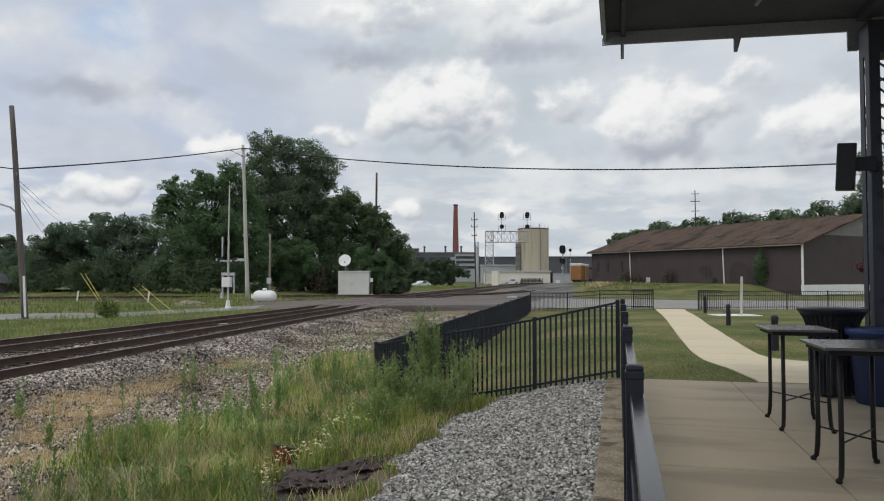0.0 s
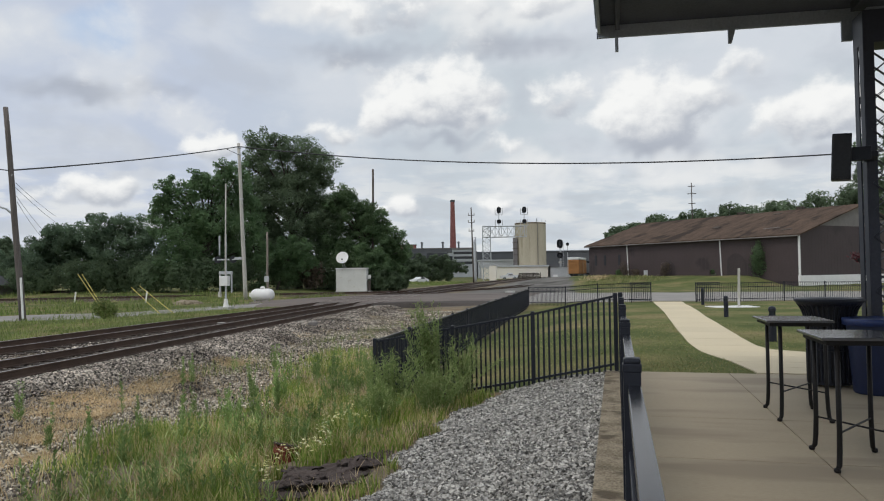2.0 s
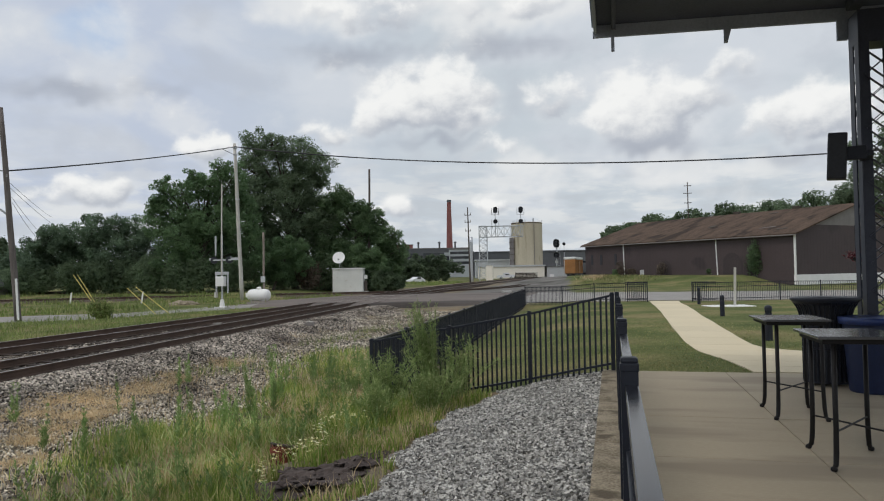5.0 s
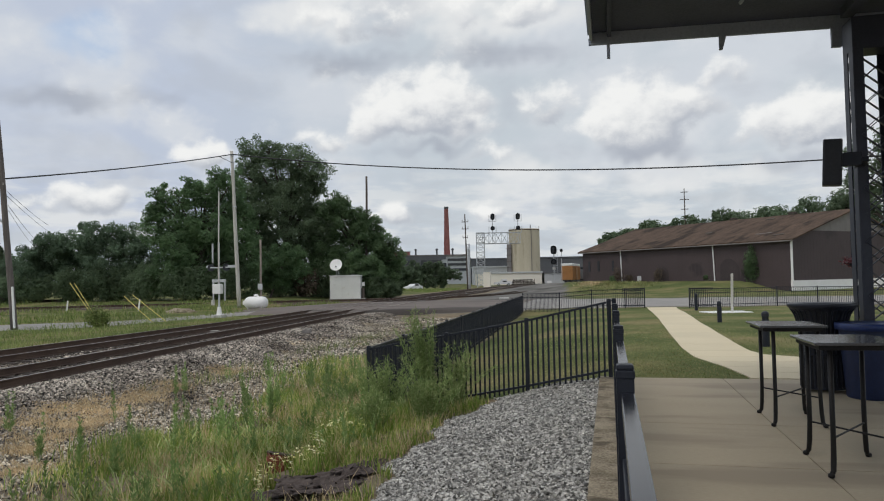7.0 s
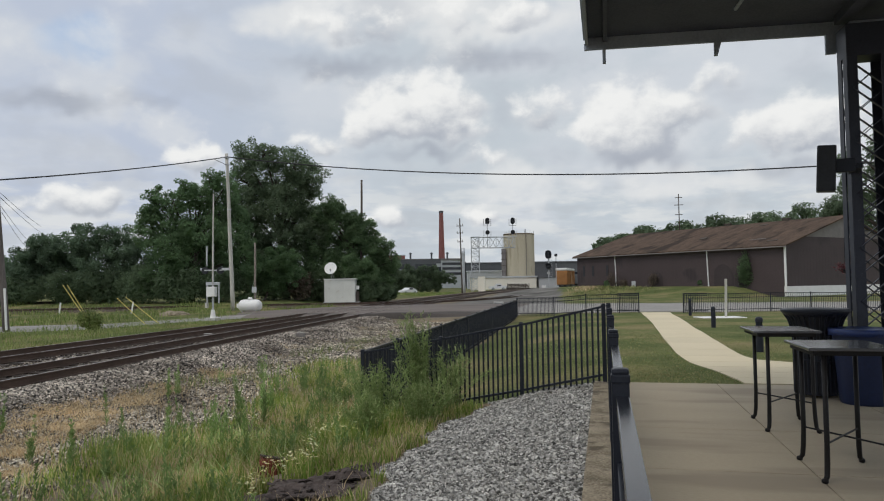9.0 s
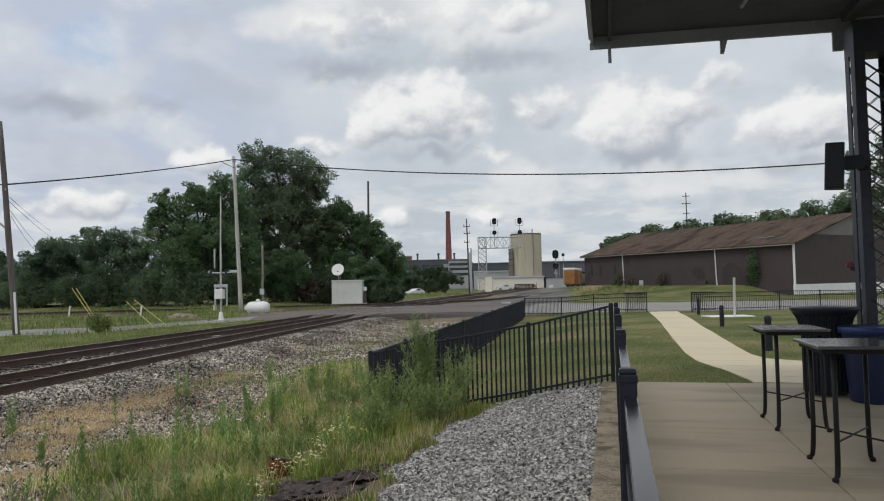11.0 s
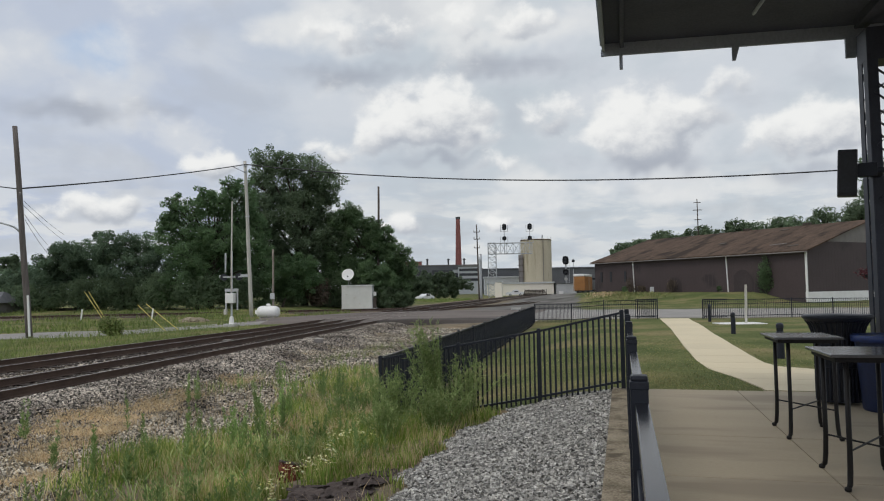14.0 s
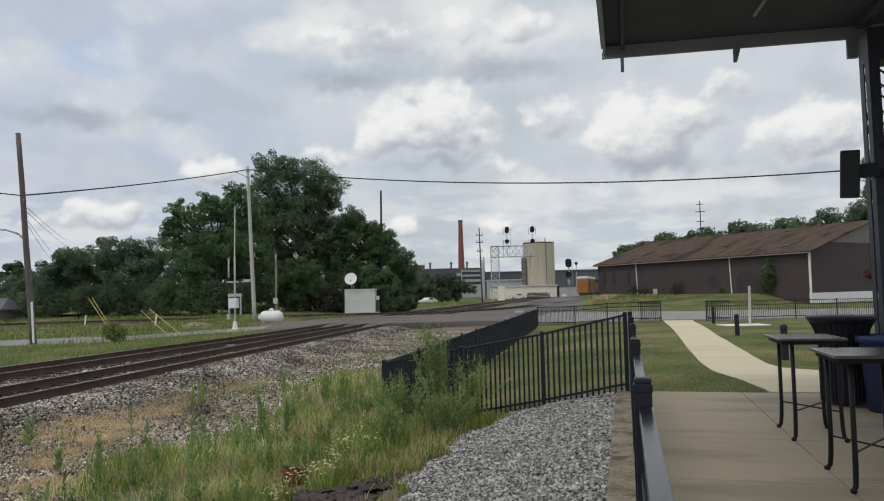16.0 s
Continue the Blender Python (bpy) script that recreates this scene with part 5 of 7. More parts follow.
# ---- brown warehouse ----
def warehouse():
    root = thing("warehouse", 19.45, 84.2, 0, "long low brown metal warehouse with a rust-stained roof", "building", turn=math.degrees(math.atan2(25.1, -23.4)))
    # x runs along the long side, y back into the picture's far right
    L, W, EAVE, RIDGE = 34.3, 23.0, 5.3, 8.85
    part("wall", box(bmesh.new(), (0, -0.2, -0.9), (L, 0, EAVE)), M["siding"], root)
    part("wall", box(bmesh.new(), (0, -W, 0.0), (L, -W + 0.2, EAVE)), M["siding"], root)
    for x in (0.0, L - 0.2):
        part("end_wall", box(bmesh.new(), (x, -W + 0.2, 0.72), (x + 0.2, -0.2, EAVE)), M["siding"], root)
        bm = bmesh.new()
        a = [bm.verts.new((x + 0.02, y, z)) for y, z in ((-0.1, EAVE), (-W + 0.1, EAVE), (-W / 2, RIDGE - 0.05))]
        b = [bm.verts.new((x + 0.18, y, z)) for y, z in ((-0.1, EAVE), (-W + 0.1, EAVE), (-W / 2, RIDGE - 0.05))]
        bm.faces.new(a)
        bm.faces.new(b)
        for i in range(3):
            bm.faces.new((a[i], a[(i + 1) % 3], b[(i + 1) % 3], b[i]))
        part("gable", bm, M["gable"], root, "grey boarded gable")
    bm = bmesh.new()
    ends = ((-0.12, EAVE), (-W + 0.12, EAVE), (-W + 3.3, EAVE + 0.98), (-3.3, EAVE + 0.98))
    a, b = [bm.verts.new((0.0, y, z)) for y, z in ends], [bm.verts.new((0.018, y, z)) for y, z in ends]
    bm.faces.new(a)
    bm.faces.new(b)
    for i in range(4):
        bm.faces.new((a[i], a[(i + 1) % 4], b[(i + 1) % 4], b[i]))
    part("gable_siding", bm, M["siding"], root)
    part("plinth", box(bmesh.new(), (-0.08, -W - 0.02, -0.9), (0.22, 0.02, 0.72)), M["white"], root, "white painted plinth")
    for k, y0, y1 in ((0, 0.5, -W / 2), (1, -W - 0.5, -W / 2)):
        slope = (RIDGE - EAVE) / (W / 2)
        n = 19
        for i in range(n):
            x0, x1 = -0.5 + (L + 1.0) * i / n, -0.5 + (L + 1.0) * (i + 1) / n - 0.03
            bm = bmesh.new()
            za, zb = EAVE - 0.5 * slope, RIDGE
            vs = [bm.verts.new((x, y, z + t)) for t in (0.0, 0.13) for x, y, z in ((x0, y0, za), (x1, y0, za), (x1, y1, zb), (x0, y1, zb))]
            for f in ((0, 1, 2, 3), (4, 5, 6, 7), (0, 1, 5, 4), (1, 2, 6, 5), (2, 3, 7, 6), (3, 0, 4, 7)):
                bm.faces.new([vs[j] for j in f])
            part("roof_sheet", bm, M["roofing"], root)
    slope = (RIDGE - EAVE) / (W / 2)
    for x, y, lx, ly in ((5.2, -2.6, 1.9, 0.16), (9.4, -9.8, 1.1, 0.5), (15.0, -5.0, 0.9, 0.9), (2.6, -1.6, 1.2, 0.5)):
        bm = box(bmesh.new(), (-lx / 2, -ly / 2, 0.0), (lx / 2, ly / 2, 0.05), pose(0, 0, 0, 0, 0, 12), 0.01)
        patch_ob = part("roof_patch", bm, M["gable"] if ly < 0.4 else M["bark"], root, "loose patch of roofing sheet")
        patch_ob.matrix_local = Matrix.Translation((x, y, EAVE + 0.135 - y * slope)) @ pose(0, 0, 0, -math.degrees(math.atan(slope)), 0, 0)
    for x in (7.4, 16.2):
        part("ridge_vent", box(bmesh.new(), (x - 0.5, -W / 2 - 0.25, RIDGE - 0.05), (x + 0.5, -W / 2 + 0.25, RIDGE + 0.42), None, 0.06), M["bark"], root)
    part("gutter", box(bmesh.new(), (-0.5, 0.50, EAVE - 0.28), (L + 0.5, 0.58, EAVE - 0.15), None, 0.02), M["gable"], root)
    part("corner_trim", box(bmesh.new(), (-0.05, -0.12, 0.0), (0.14, 0.05, EAVE - 0.02), None, 0.01), M["white"], root)
    for x in (10.4, 26.2):
        part("downspout", box(bmesh.new(), (-0.06, 0.01, -4.7), (0.06, 0.12, 0.0), pose(x, 0, EAVE - 0.2, 0, 2.2, 0), 0.02), M["white"], root)
    part("rake_trim", box(bmesh.new(), (0, 0, 0), (12.1, 0.08, 0.13), Matrix.Translation((-0.55, 0.5, EAVE - 0.15)) @ pose(0, 0, 0, 0, 0, -90) @ pose(0, 0, 0, 0, -math.degrees(math.atan((RIDGE - EAVE) / (W / 2))), 0)), M["roofing"], root)
    # two thin arch-shaped patches, darker than the siding round them
    for x, wide, high in ((8.2, 2.5, 3.4), (18.6, 2.2, 2.7)):
        bm = bmesh.new()
        rim = [(x - wide / 2, 0.3)] + [(x - wide / 2 * math.cos(k * math.pi / 12), high - wide / 2 + wide / 2 * math.sin(k * math.pi / 12)) for k in range(13)] + [(x + wide / 2, 0.3)]
        a, b = [bm.verts.new((u, 0.002, z)) for u, z in rim], [bm.verts.new((u, 0.012, z)) for u, z in rim]
        bm.faces.new(a)
        bm.faces.new(b)
        for k in range(len(rim)):
            bm.faces.new((a[k], a[(k + 1) % len(rim)], b[(k + 1) % len(rim)], b[k]))
        part("closed_arch", bm, M["siding_dark"], root, "flat arch-shaped patch of darker colour on the wall")
    for x in (27.6, 30.6, 32.6):
        w = part("window", box(bmesh.new(), (x, -0.02, 2.3), (x + 0.42, 0.06, 3.8), None, 0.01), M["black"], root)
    part("door", box(bmesh.new(), (22.4, -0.02, 0.4), (23.1, 0.05, 1.5), None, 0.01), M["palegrey"], root)
    seam = shared("siding_rib", box(bmesh.new(), (-0.03, 0.0, 0.3), (0.03, 0.006, EAVE - 0.15)), M["siding"])
    seam_low = shared("siding_rib", box(bmesh.new(), (-0.03, 0.0, 0.75), (0.03, 0.006, EAVE - 0.03)), M["siding"])
    for i in range(56):
        piece("siding_rib", seam, root, pose(0.6 + i * 0.6, 0.0, 0))
    for i in range(38):
        piece("siding_rib", seam_low, root, pose(-0.0, -0.5 - i * 0.58, 0, 0, 0, 90))


warehouse()


# ---- railway signals ----
def signal_head(parent, at, lamps, s=1.0):
    bm = bmesh.new()
    h = (0.22 + 0.20 * lamps) * s
    box(bm, (at[0] - 0.42 * s, at[1] - 0.06, at[2] - h), (at[0] + 0.42 * s, at[1] + 0.02, at[2] + h), None, 0.38 * s)
    head = part("signal_head", bm, M["black"], parent, "black oval signal backboard")
    for i in range(lamps):
        z = at[2] + (i - (lamps - 1) / 2) * 0.46 * s
        part("hood", tube(bmesh.new(), (at[0], at[1] - 0.05, z), (at[0], at[1] - 0.45, z - 0.03), 0.17 * s, 0.15 * s, 12), M["black"], head)
        part("lens", tube(bmesh.new(), (at[0], at[1] - 0.44, z - 0.03), (at[0], at[1] - 0.46, z - 0.03), 0.12 * s, 0.12 * s, 12), M["glassdark"], head)


def ladder(parent, x, y, z0, z1):
    bm = bmesh.new()
    for s in (-0.2, 0.2):
        box(bm, (x + s - 0.02, y - 0.02, z0), (x + s + 0.02, y + 0.02, z1))
    k = int((z1 - z0) / 0.35)
    for i in range(k):
        box(bm, (x - 0.2, y - 0.015, z0 + 0.2 + i * 0.35), (x + 0.2, y + 0.015, z0 + 0.23 + i * 0.35))
    part("ladder", bm, M["galv"], parent)


def signal_mast(x, y, z, h):
    root = thing("signal_mast", x, y, z, "silver signal mast with two black heads by the tracks", "railway signal", "signals")
    part("mast", tube(bmesh.new(), (0, 0, 0), (0, 0, h), 0.09, 0.07, 10), M["galv"], root)
    part("base", box(bmesh.new(), (-0.35, -0.3, -0.3), (0.35, 0.3, 0.35), None, 0.03), M["stone"], root)
    ladder(root, 0.35, 0.2, 0, h - 0.4)
    signal_head(root, (0, -0.12, h - 0.6), 2, 1.12)
    signal_head(root, (0, -0.12, h - 2.5), 1, 1.1)
    part("cabinet", box(bmesh.new(), (-1.15, -0.3, -0.2), (-0.5, 0.3, 0.9), None, 0.03), M["white"], root)
    part("number_plate", box(bmesh.new(), (-0.25, -0.12, h - 3.8), (0.25, -0.09, h - 3.4), None, 0.004), M["stone"], root)


signal_mast(-8.8, 116.3, 0.1, 6.5)
far_sig = thing("signal_mast", -9.9, 152, 0.3, "slim far signal mast with small heads", "railway signal", "signals")
part("mast", tube(bmesh.new(), (0, 0, -0.6), (0, 0, 7.4), 0.07, 0.06, 8), M["galv"], far_sig)
signal_head(far_sig, (0, -0.1, 6.9), 1, 0.75)
signal_head(far_sig, (0, -0.1, 5.4), 1, 0.42)


def gantry():
    root = thing("signal_gantry", -31.0, 167.5, -0.55, "galvanised lattice signal gantry over the tracks", "signal gantry", "signals", turn=14)
    h = 13.2

    def lattice(a, b, depth, wide, bays, name):
        """Four chords with diagonals between two points; depth along z or x."""
        bm = bmesh.new()
        a, b = Vector(a), Vector(b)
        way = (b - a)
        up = Vector((0, 0, 1)) if abs(way.normalized().z) < 0.5 else Vector((1, 0, 0))
        out = Vector((0, 1, 0))
        for i in (0, 1):
            for j in (0, 1):
                tube(bm, a + up * depth * i + out * wide * j, b + up * depth * i + out * wide * j, 0.09, 0.09, 6)
        for k in range(bays):
            p, q = a + way * k / bays, a + way * (k + 1) / bays
            for j in (0, 1):
                o = out * wide * j
                tube(bm, p + o, q + up * depth + o, 0.032, 0.032, 5)
                tube(bm, p + up * depth + o, q + o, 0.032, 0.032, 5)
                tube(bm, q + o, q + up * depth + o, 0.032, 0.032, 5)
        part(name, bm, M["galv"], root)

    lattice((0, 0, 0), (0, 0, h), 1.9, 1.2, 11, "tower")
    lattice((0, 0, h - 2.7), (10.6, 0, h - 2.7), 2.6, 1.2, 7, "bridge")
    for x in (3.9, 10.0):
        bm = bmesh.new()
        tube(bm, (x, -0.3, h - 2.7), (x, -0.3, h + 4.6), 0.09, 0.07, 8)
        part("signal_mast", bm, M["galv"], root)
        for dz, n in ((3.7, 2), (0.95, 1)):
            signal_head(root, (x, -0.5, h + dz), n, 1.18)
            bm = bmesh.new()
            for s in (-0.85, 0.85):
                tube(bm, (x + s, -0.2, h + dz - 1.1), (x + s, -0.2, h + dz + 0.5), 0.06, 0.06, 5)
            tube(bm, (x - 0.85, -0.2, h + dz - 1.1), (x + 0.85, -0.2, h + dz - 1.1), 0.05, 0.05, 5)
            part("platform_rail", bm, M["galv"], root)


gantry()
cab = thing("relay_cabinet", -28.2, 165, -0.55, "pale relay cabinet at the foot of the gantry", "cabinet")
part("body", box(bmesh.new(), (-0.8, -0.5, 0), (0.8, 0.5, 3.6), None, 0.03), M["cream"], cab)
part("cap", box(bmesh.new(), (-0.9, -0.6, 3.6), (0.9, 0.6, 3.75), None, 0.03), M["palegrey"], cab)

tele = pole("telegraph_pole", -27.4, 137.4, -0.55, 14.4, 0.16, 0.11, M["darkpole"], "dark telegraph pole with three short crossarms", (-0.3, 0.0))
for z, w in ((12.9, 0.65), (11.5, 0.65), (9.75, 0.55)):
    part("crossarm", box(bmesh.new(), (-0.28 - w, -0.06, z + 0.45), (-0.28 + w, 0.06, z + 0.58), None, 0.01), M["darkpole"], tele)
    for s in (-w + 0.08, w - 0.08):
        part("insulator", lathe(bmesh.new(), [(0.05, 0), (0.09, 0.1), (0.06, 0.25), (0.09, 0.35), (0.02, 0.42)], 8, (-0.28 + s, 0, z + 0.58)), M["stone"], tele)
pole("steel_post", -29.1, 147.3, -0.55, 9.0, 0.42, 0.40, M["galv"], "stout grey steel post beside the line")
pyl = pole("lattice_pole", 17.0, 169.1, 0.2, 21.2, 0.16, 0.10, M["darkpole"], "tall utility pole with crossarms behind the warehouse")
for z, w in ((20.3, 0.8), (18.6, 1.0), (16.4, 0.8)):
    part("crossarm", box(bmesh.new(), (-w, -0.06, z - 0.2), (w, 0.06, z - 0.05), None, 0.01), M["darkpole"], pyl)


# ---- boxcar, flat wagon, cars ----
def boxcar():
    root = thing("boxcar", -11.2, 193, -0.25, "orange ribbed boxcar with a white roof on the branch track", "boxcar", turn=-5)
    part("body", box(bmesh.new(), (-1.55, 0, 1.0), (1.55, 15, 4.75), None, 0.04), M["boxcar"], root)
    part("roof", box(bmesh.new(), (-1.6, -0.1, 4.752), (1.6, 15.1, 5.45), None, 0.25), M["white"], root, "white painted roof")
    for i in range(9):
        part("end_rib", box(bmesh.new(), (-1.5, -0.10, 1.2 + i * 0.4), (1.5, -0.002, 1.36 + i * 0.4), None, 0.03), M["boxcar"], root)
    for i in range(16):
        part("side_rib", box(bmesh.new(), (1.552, 0.3 + i * 0.95, 1.05), (1.62, 0.45 + i * 0.95, 4.7)), M["boxcar"], root)
    part("door", box(bmesh.new(), (1.56, 6.0, 1.1), (1.68, 9.0, 4.5), None, 0.02), M["boxcar"], root)
    part("underframe", box(bmesh.new(), (-1.2, 0.2, 0.75), (1.2, 14.8, 0.995)), M["black"], root)
    part("coupler", box(bmesh.new(), (-0.15, -0.75, 0.75), (0.15, 0.1, 1.05), None, 0.05), M["rail"], root)
    for y in (2.0, 3.8, 11.4, 13.2):
        bm = bmesh.new()
        for s in (-0.75, 0.75):
            tube(bm, (s - 0.07, y, 0.46), (s + 0.07, y, 0.46), 0.46, 0.46, 18)
        tube(bm, (-0.75, y, 0.46), (0.75, y, 0.46), 0.08, 0.08, 8)
        part("wheelset", bm, M["black"], root)
    for y in (2.9, 12.3):
        for s in (-1.05, 0.93):
            part("bogie_frame", box(bmesh.new(), (s, y - 1.2, 0.35), (s + 0.12, y + 1.2, 0.72), None, 0.05), M["black"], root)


boxcar()

hopper = thing("hopper_wagon", -7.6, 211.5, -0.25, "dark grey hopper wagon coupled beyond the boxcar", "wagon", turn=-8)
part("body", box(bmesh.new(), (-1.5, 0, 1.1), (1.5, 14, 4.0), None, 0.15), M["slate"], hopper)
part("underframe", box(bmesh.new(), (-1.1, 0.2, 0.7), (1.1, 13.8, 1.095)), M["black"], hopper)
for i in range(9):
    part("side_rib", box(bmesh.new(), (1.502, 0.5 + i * 1.6, 1.2), (1.62, 0.65 + i * 1.6, 3.9)), M["slate"], hopper)
for y in (1.8, 3.6, 10.6, 12.4):
    bm = bmesh.new()
    for s_ in (-0.75, 0.75):
        tube(bm, (s_ - 0.07, y, 0.46), (s_ + 0.07, y, 0.46), 0.46, 0.46, 16)
    part("wheelset", bm, M["black"], hopper)

flat = thing("parts_stack", -22.7, 190.2, -0.5, "low stack of dark steel track panels", "track panels", turn=14)
for i in range(4):
    part("panel", box(bmesh.new(), (-3.1 + 0.15 * i, -1, 0.25 + i * 0.36), (3.1 - 0.2 * i, 1, 0.52 + i * 0.36), None, 0.03), M["bark"], flat)
for i in range(7):
    part("stake", box(bmesh.new(), (-2.9 + i * 0.95, -1.08, 0.0), (-2.75 + i * 0.95, -1.0, 1.75)), M["bark"], flat)


def car(x, y, z, turn, label, pickup=False):
    root = thing("pickup_truck" if pickup else "car", x, y, z, label, "car", "parked cars", turn)
    bm = bmesh.new()
    prof = [(-2.2, 0.35), (-2.25, 0.75), (-1.5, 0.92), (-0.75, 1.02), (-0.2, 1.42), (0.9, 1.45), (1.55, 1.02), (2.15, 0.95), (2.25, 0.55), (2.2, 0.35)]
    if pickup:
        prof = [(-2.6, 0.4), (-2.65, 0.95), (-1.5, 1.1), (-0.95, 1.15), (-0.4, 1.75), (0.75, 1.78), (0.95, 1.15), (2.6, 1.12), (2.65, 0.5), (2.6, 0.4)]
    a = [bm.verts.new((px, -0.85, pz)) for px, pz in prof]
    b = [bm.verts.new((px, 0.85, pz)) for px, pz in prof]
    bm.faces.new(a)
    bm.faces.new(b[::-1])
    for i in range(len(prof)):
        j = (i + 1) % len(prof)
        bm.faces.new((a[i], a[j], b[j], b[i]))
    bmesh.ops.bevel(bm, geom=list(bm.edges), offset=0.05, segments=2, affect="EDGES")
    part("body", bm, M["carwhite"], root)
    part("side_window", box(bmesh.new(), (-0.35, -0.865, 1.05), (0.8, -0.84, 1.35), None, 0.01), M["glassdark"], root)
    for px in (-1.45, 1.4):
        for s in (-0.78, 0.78):
            w = part("wheel", tube(bmesh.new(), (px, s - 0.1, 0.33), (px, s + 0.1, 0.33), 0.33, 0.33, 18), M["black"], root)
            part("rim", tube(bmesh.new(), (px, s - 0.108, 0.33), (px, s + 0.108, 0.33), 0.19, 0.19, 12), M["galv"], w)


car(-40.6, 144.5, -0.72, 64, "white saloon car parked beyond the grass")
car(-29.3, 198.8, -0.55, 14, "white pickup truck parked before the cream wall", True)


# ---- works and silo ----
def block(name, x, y, turn, w, d, h, wall, roof, label, windows=(), base=-0.6):
    root = thing(name, x, y, base, label, "building", "works buildings", turn)
    part("wall", box(bmesh.new(), (0, 0, 0), (w, d, h - base)), wall, root)
    part("roof", box(bmesh.new(), (-0.3, -0.3, h - base), (w + 0.3, d + 0.3, h - base + 0.5), None, 0.05), roof, root)
    for x0, x1, z0, z1 in windows:
        win = part("window", box(bmesh.new(), (x0, -0.06, z0 - base), (x1, -0.01, z1 - base)), M["glassdark"], root)
        part("sill", box(bmesh.new(), (x0 - 0.15, -0.16, z0 - base - 0.25), (x1 + 0.15, -0.02, z0 - base - 0.02)), M["palegrey"], win)
    return root


def silo():
    root = thing("silo", -26.9, 230.4, -0.6, "buff concrete silo with stained sides", "silo", turn=14)
    part("shaft", lathe(bmesh.new(), [(5.0, 0), (5.0, 17.75), (4.9, 17.9), (0.02, 17.95)], 40), M["silo"], root)
    part("rim", lathe(bmesh.new(), [(5.005, 17.45), (5.05, 17.45), (5.05, 17.75), (5.005, 17.75)], 40), M["rail"], root, "dark rusty band round the top")
    part("seam", box(bmesh.new(), (1.6, -5.0, 0), (1.75, -4.7, 17.8)), M["gable"], root)
    part("stair_tower", box(bmesh.new(), (-5.9, -3.0, 0), (-4.6, -1.6, 13.0), None, 0.05), M["gable"], root, "rusty stair tower against the silo")
    for i in range(6):
        part("landing", box(bmesh.new(), (-6.1, -3.2, 1.5 + 2 * i), (-4.4, -1.4, 1.62 + 2 * i)), M["rail"], root)
    for a in range(14):
        t = a * 6.2832 / 14
        part("roof_rail", tube(bmesh.new(), (0.2 + 4.8 * math.cos(t), 4.8 * math.sin(t), 17.9), (0.2 + 4.8 * math.cos(t), 4.8 * math.sin(t), 18.7), 0.05, n=5), M["galv"], root)
    part("vent", tube(bmesh.new(), (1.7, -3.4, 17.9), (1.7, -3.4, 19.2), 0.18, n=8), M["galv"], root)


silo()
block("cream_building", -39.5, 213.5, 14, 19.8, 10, 2.95, M["cream"], M["palegrey"], "long low cream-rendered building below the silo", [(2.0, 3.2, 0.2, 1.9)])
block("low_shed", -19.6, 219, 14, 6.5, 8, 2.8, M["palegrey"], M["slate"], "small pale metal shed beside the cream wall")
block("pale_block", -45.0, 236, 14, 14, 8, 5.2, M["palegrey"], M["palegrey"], "pale panelled works building behind the gantry", [(9.0, 12.5, 2.0, 3.7)])
block("slate_works", -61, 314.5, 14, 46, 30, 10.2, M["slate"], M["slate"], "long blue-grey works hall", [(4 + 6 * i, 8 + 6 * i, 4, 6) for i in range(6)])
block("slate_hall", -30, 262, 14, 26, 16, 8.6, M["slate"], M["slate"], "grey-brown works hall behind the silo", [(16, 18, 3, 5), (20, 22, 3, 5)])
block("brick_works", -136, 379, 14, 59, 24, 15.0, M["slate"], M["gable"], "wide grey factory block beside the chimney", [(33, 47, 9.5, 12.5), (22, 30, 9.5, 12.5)])
block("brick_house", -126.0, 398, 14, 12, 10, 18.0, M["brickred"], M["palegrey"], "red brick upper storey of the factory")
block("striped_hall", -67.1, 292.4, 14, 8.5, 10, 11.2, M["palegrey"], M["gable"], "pale factory wing with dark strip windows", [(0.3, 8.2, 9.2, 10.3), (0.3, 8.2, 7.2, 8.3), (0.3, 8.2, 5.0, 6.1)])
block("glazed_hall", -74, 312, 14, 13, 10, 10.6, M["palegrey"], M["slate"], "pale factory wing with a band of dark windows", [(0.6, 3.8, 6.0, 9.0), (4.6, 7.8, 6.0, 9.0), (8.6, 12.0, 6.0, 9.0)])
for vx in (4, 12, 24, 33):
    vent_root = thing("roof_vent", -119 + vx * 0.97, 386 + vx * 0.24, 15.3, "small roof vent on the factory", "vent", "roof vents")
    part("stack", tube(bmesh.new(), (0, 0, 0), (0, 0, 3.0), 0.5, 0.5, 10), M["slate"], vent_root)
    part("cowl", lathe(bmesh.new(), [(0.9, 3.0), (0.9, 3.3), (0.2, 3.9)], 12), M["slate"], vent_root)

chim = thing("chimney", -93.8, 409.5, -0.6, "tall tapering red brick factory chimney", "chimney")
part("shaft", lathe(bmesh.new(), [(2.3, 0), (1.95, 14), (1.2, 44), (1.28, 44.2), (1.28, 45.0), (1.0, 45.0)], 28), M["brickred"], chim, smooth=False)
part("cap", lathe(bmesh.new(), [(1.2, 43.9), (1.36, 44.2), (1.36, 45.2), (1.0, 45.25)], 28), M["slate"], chim)

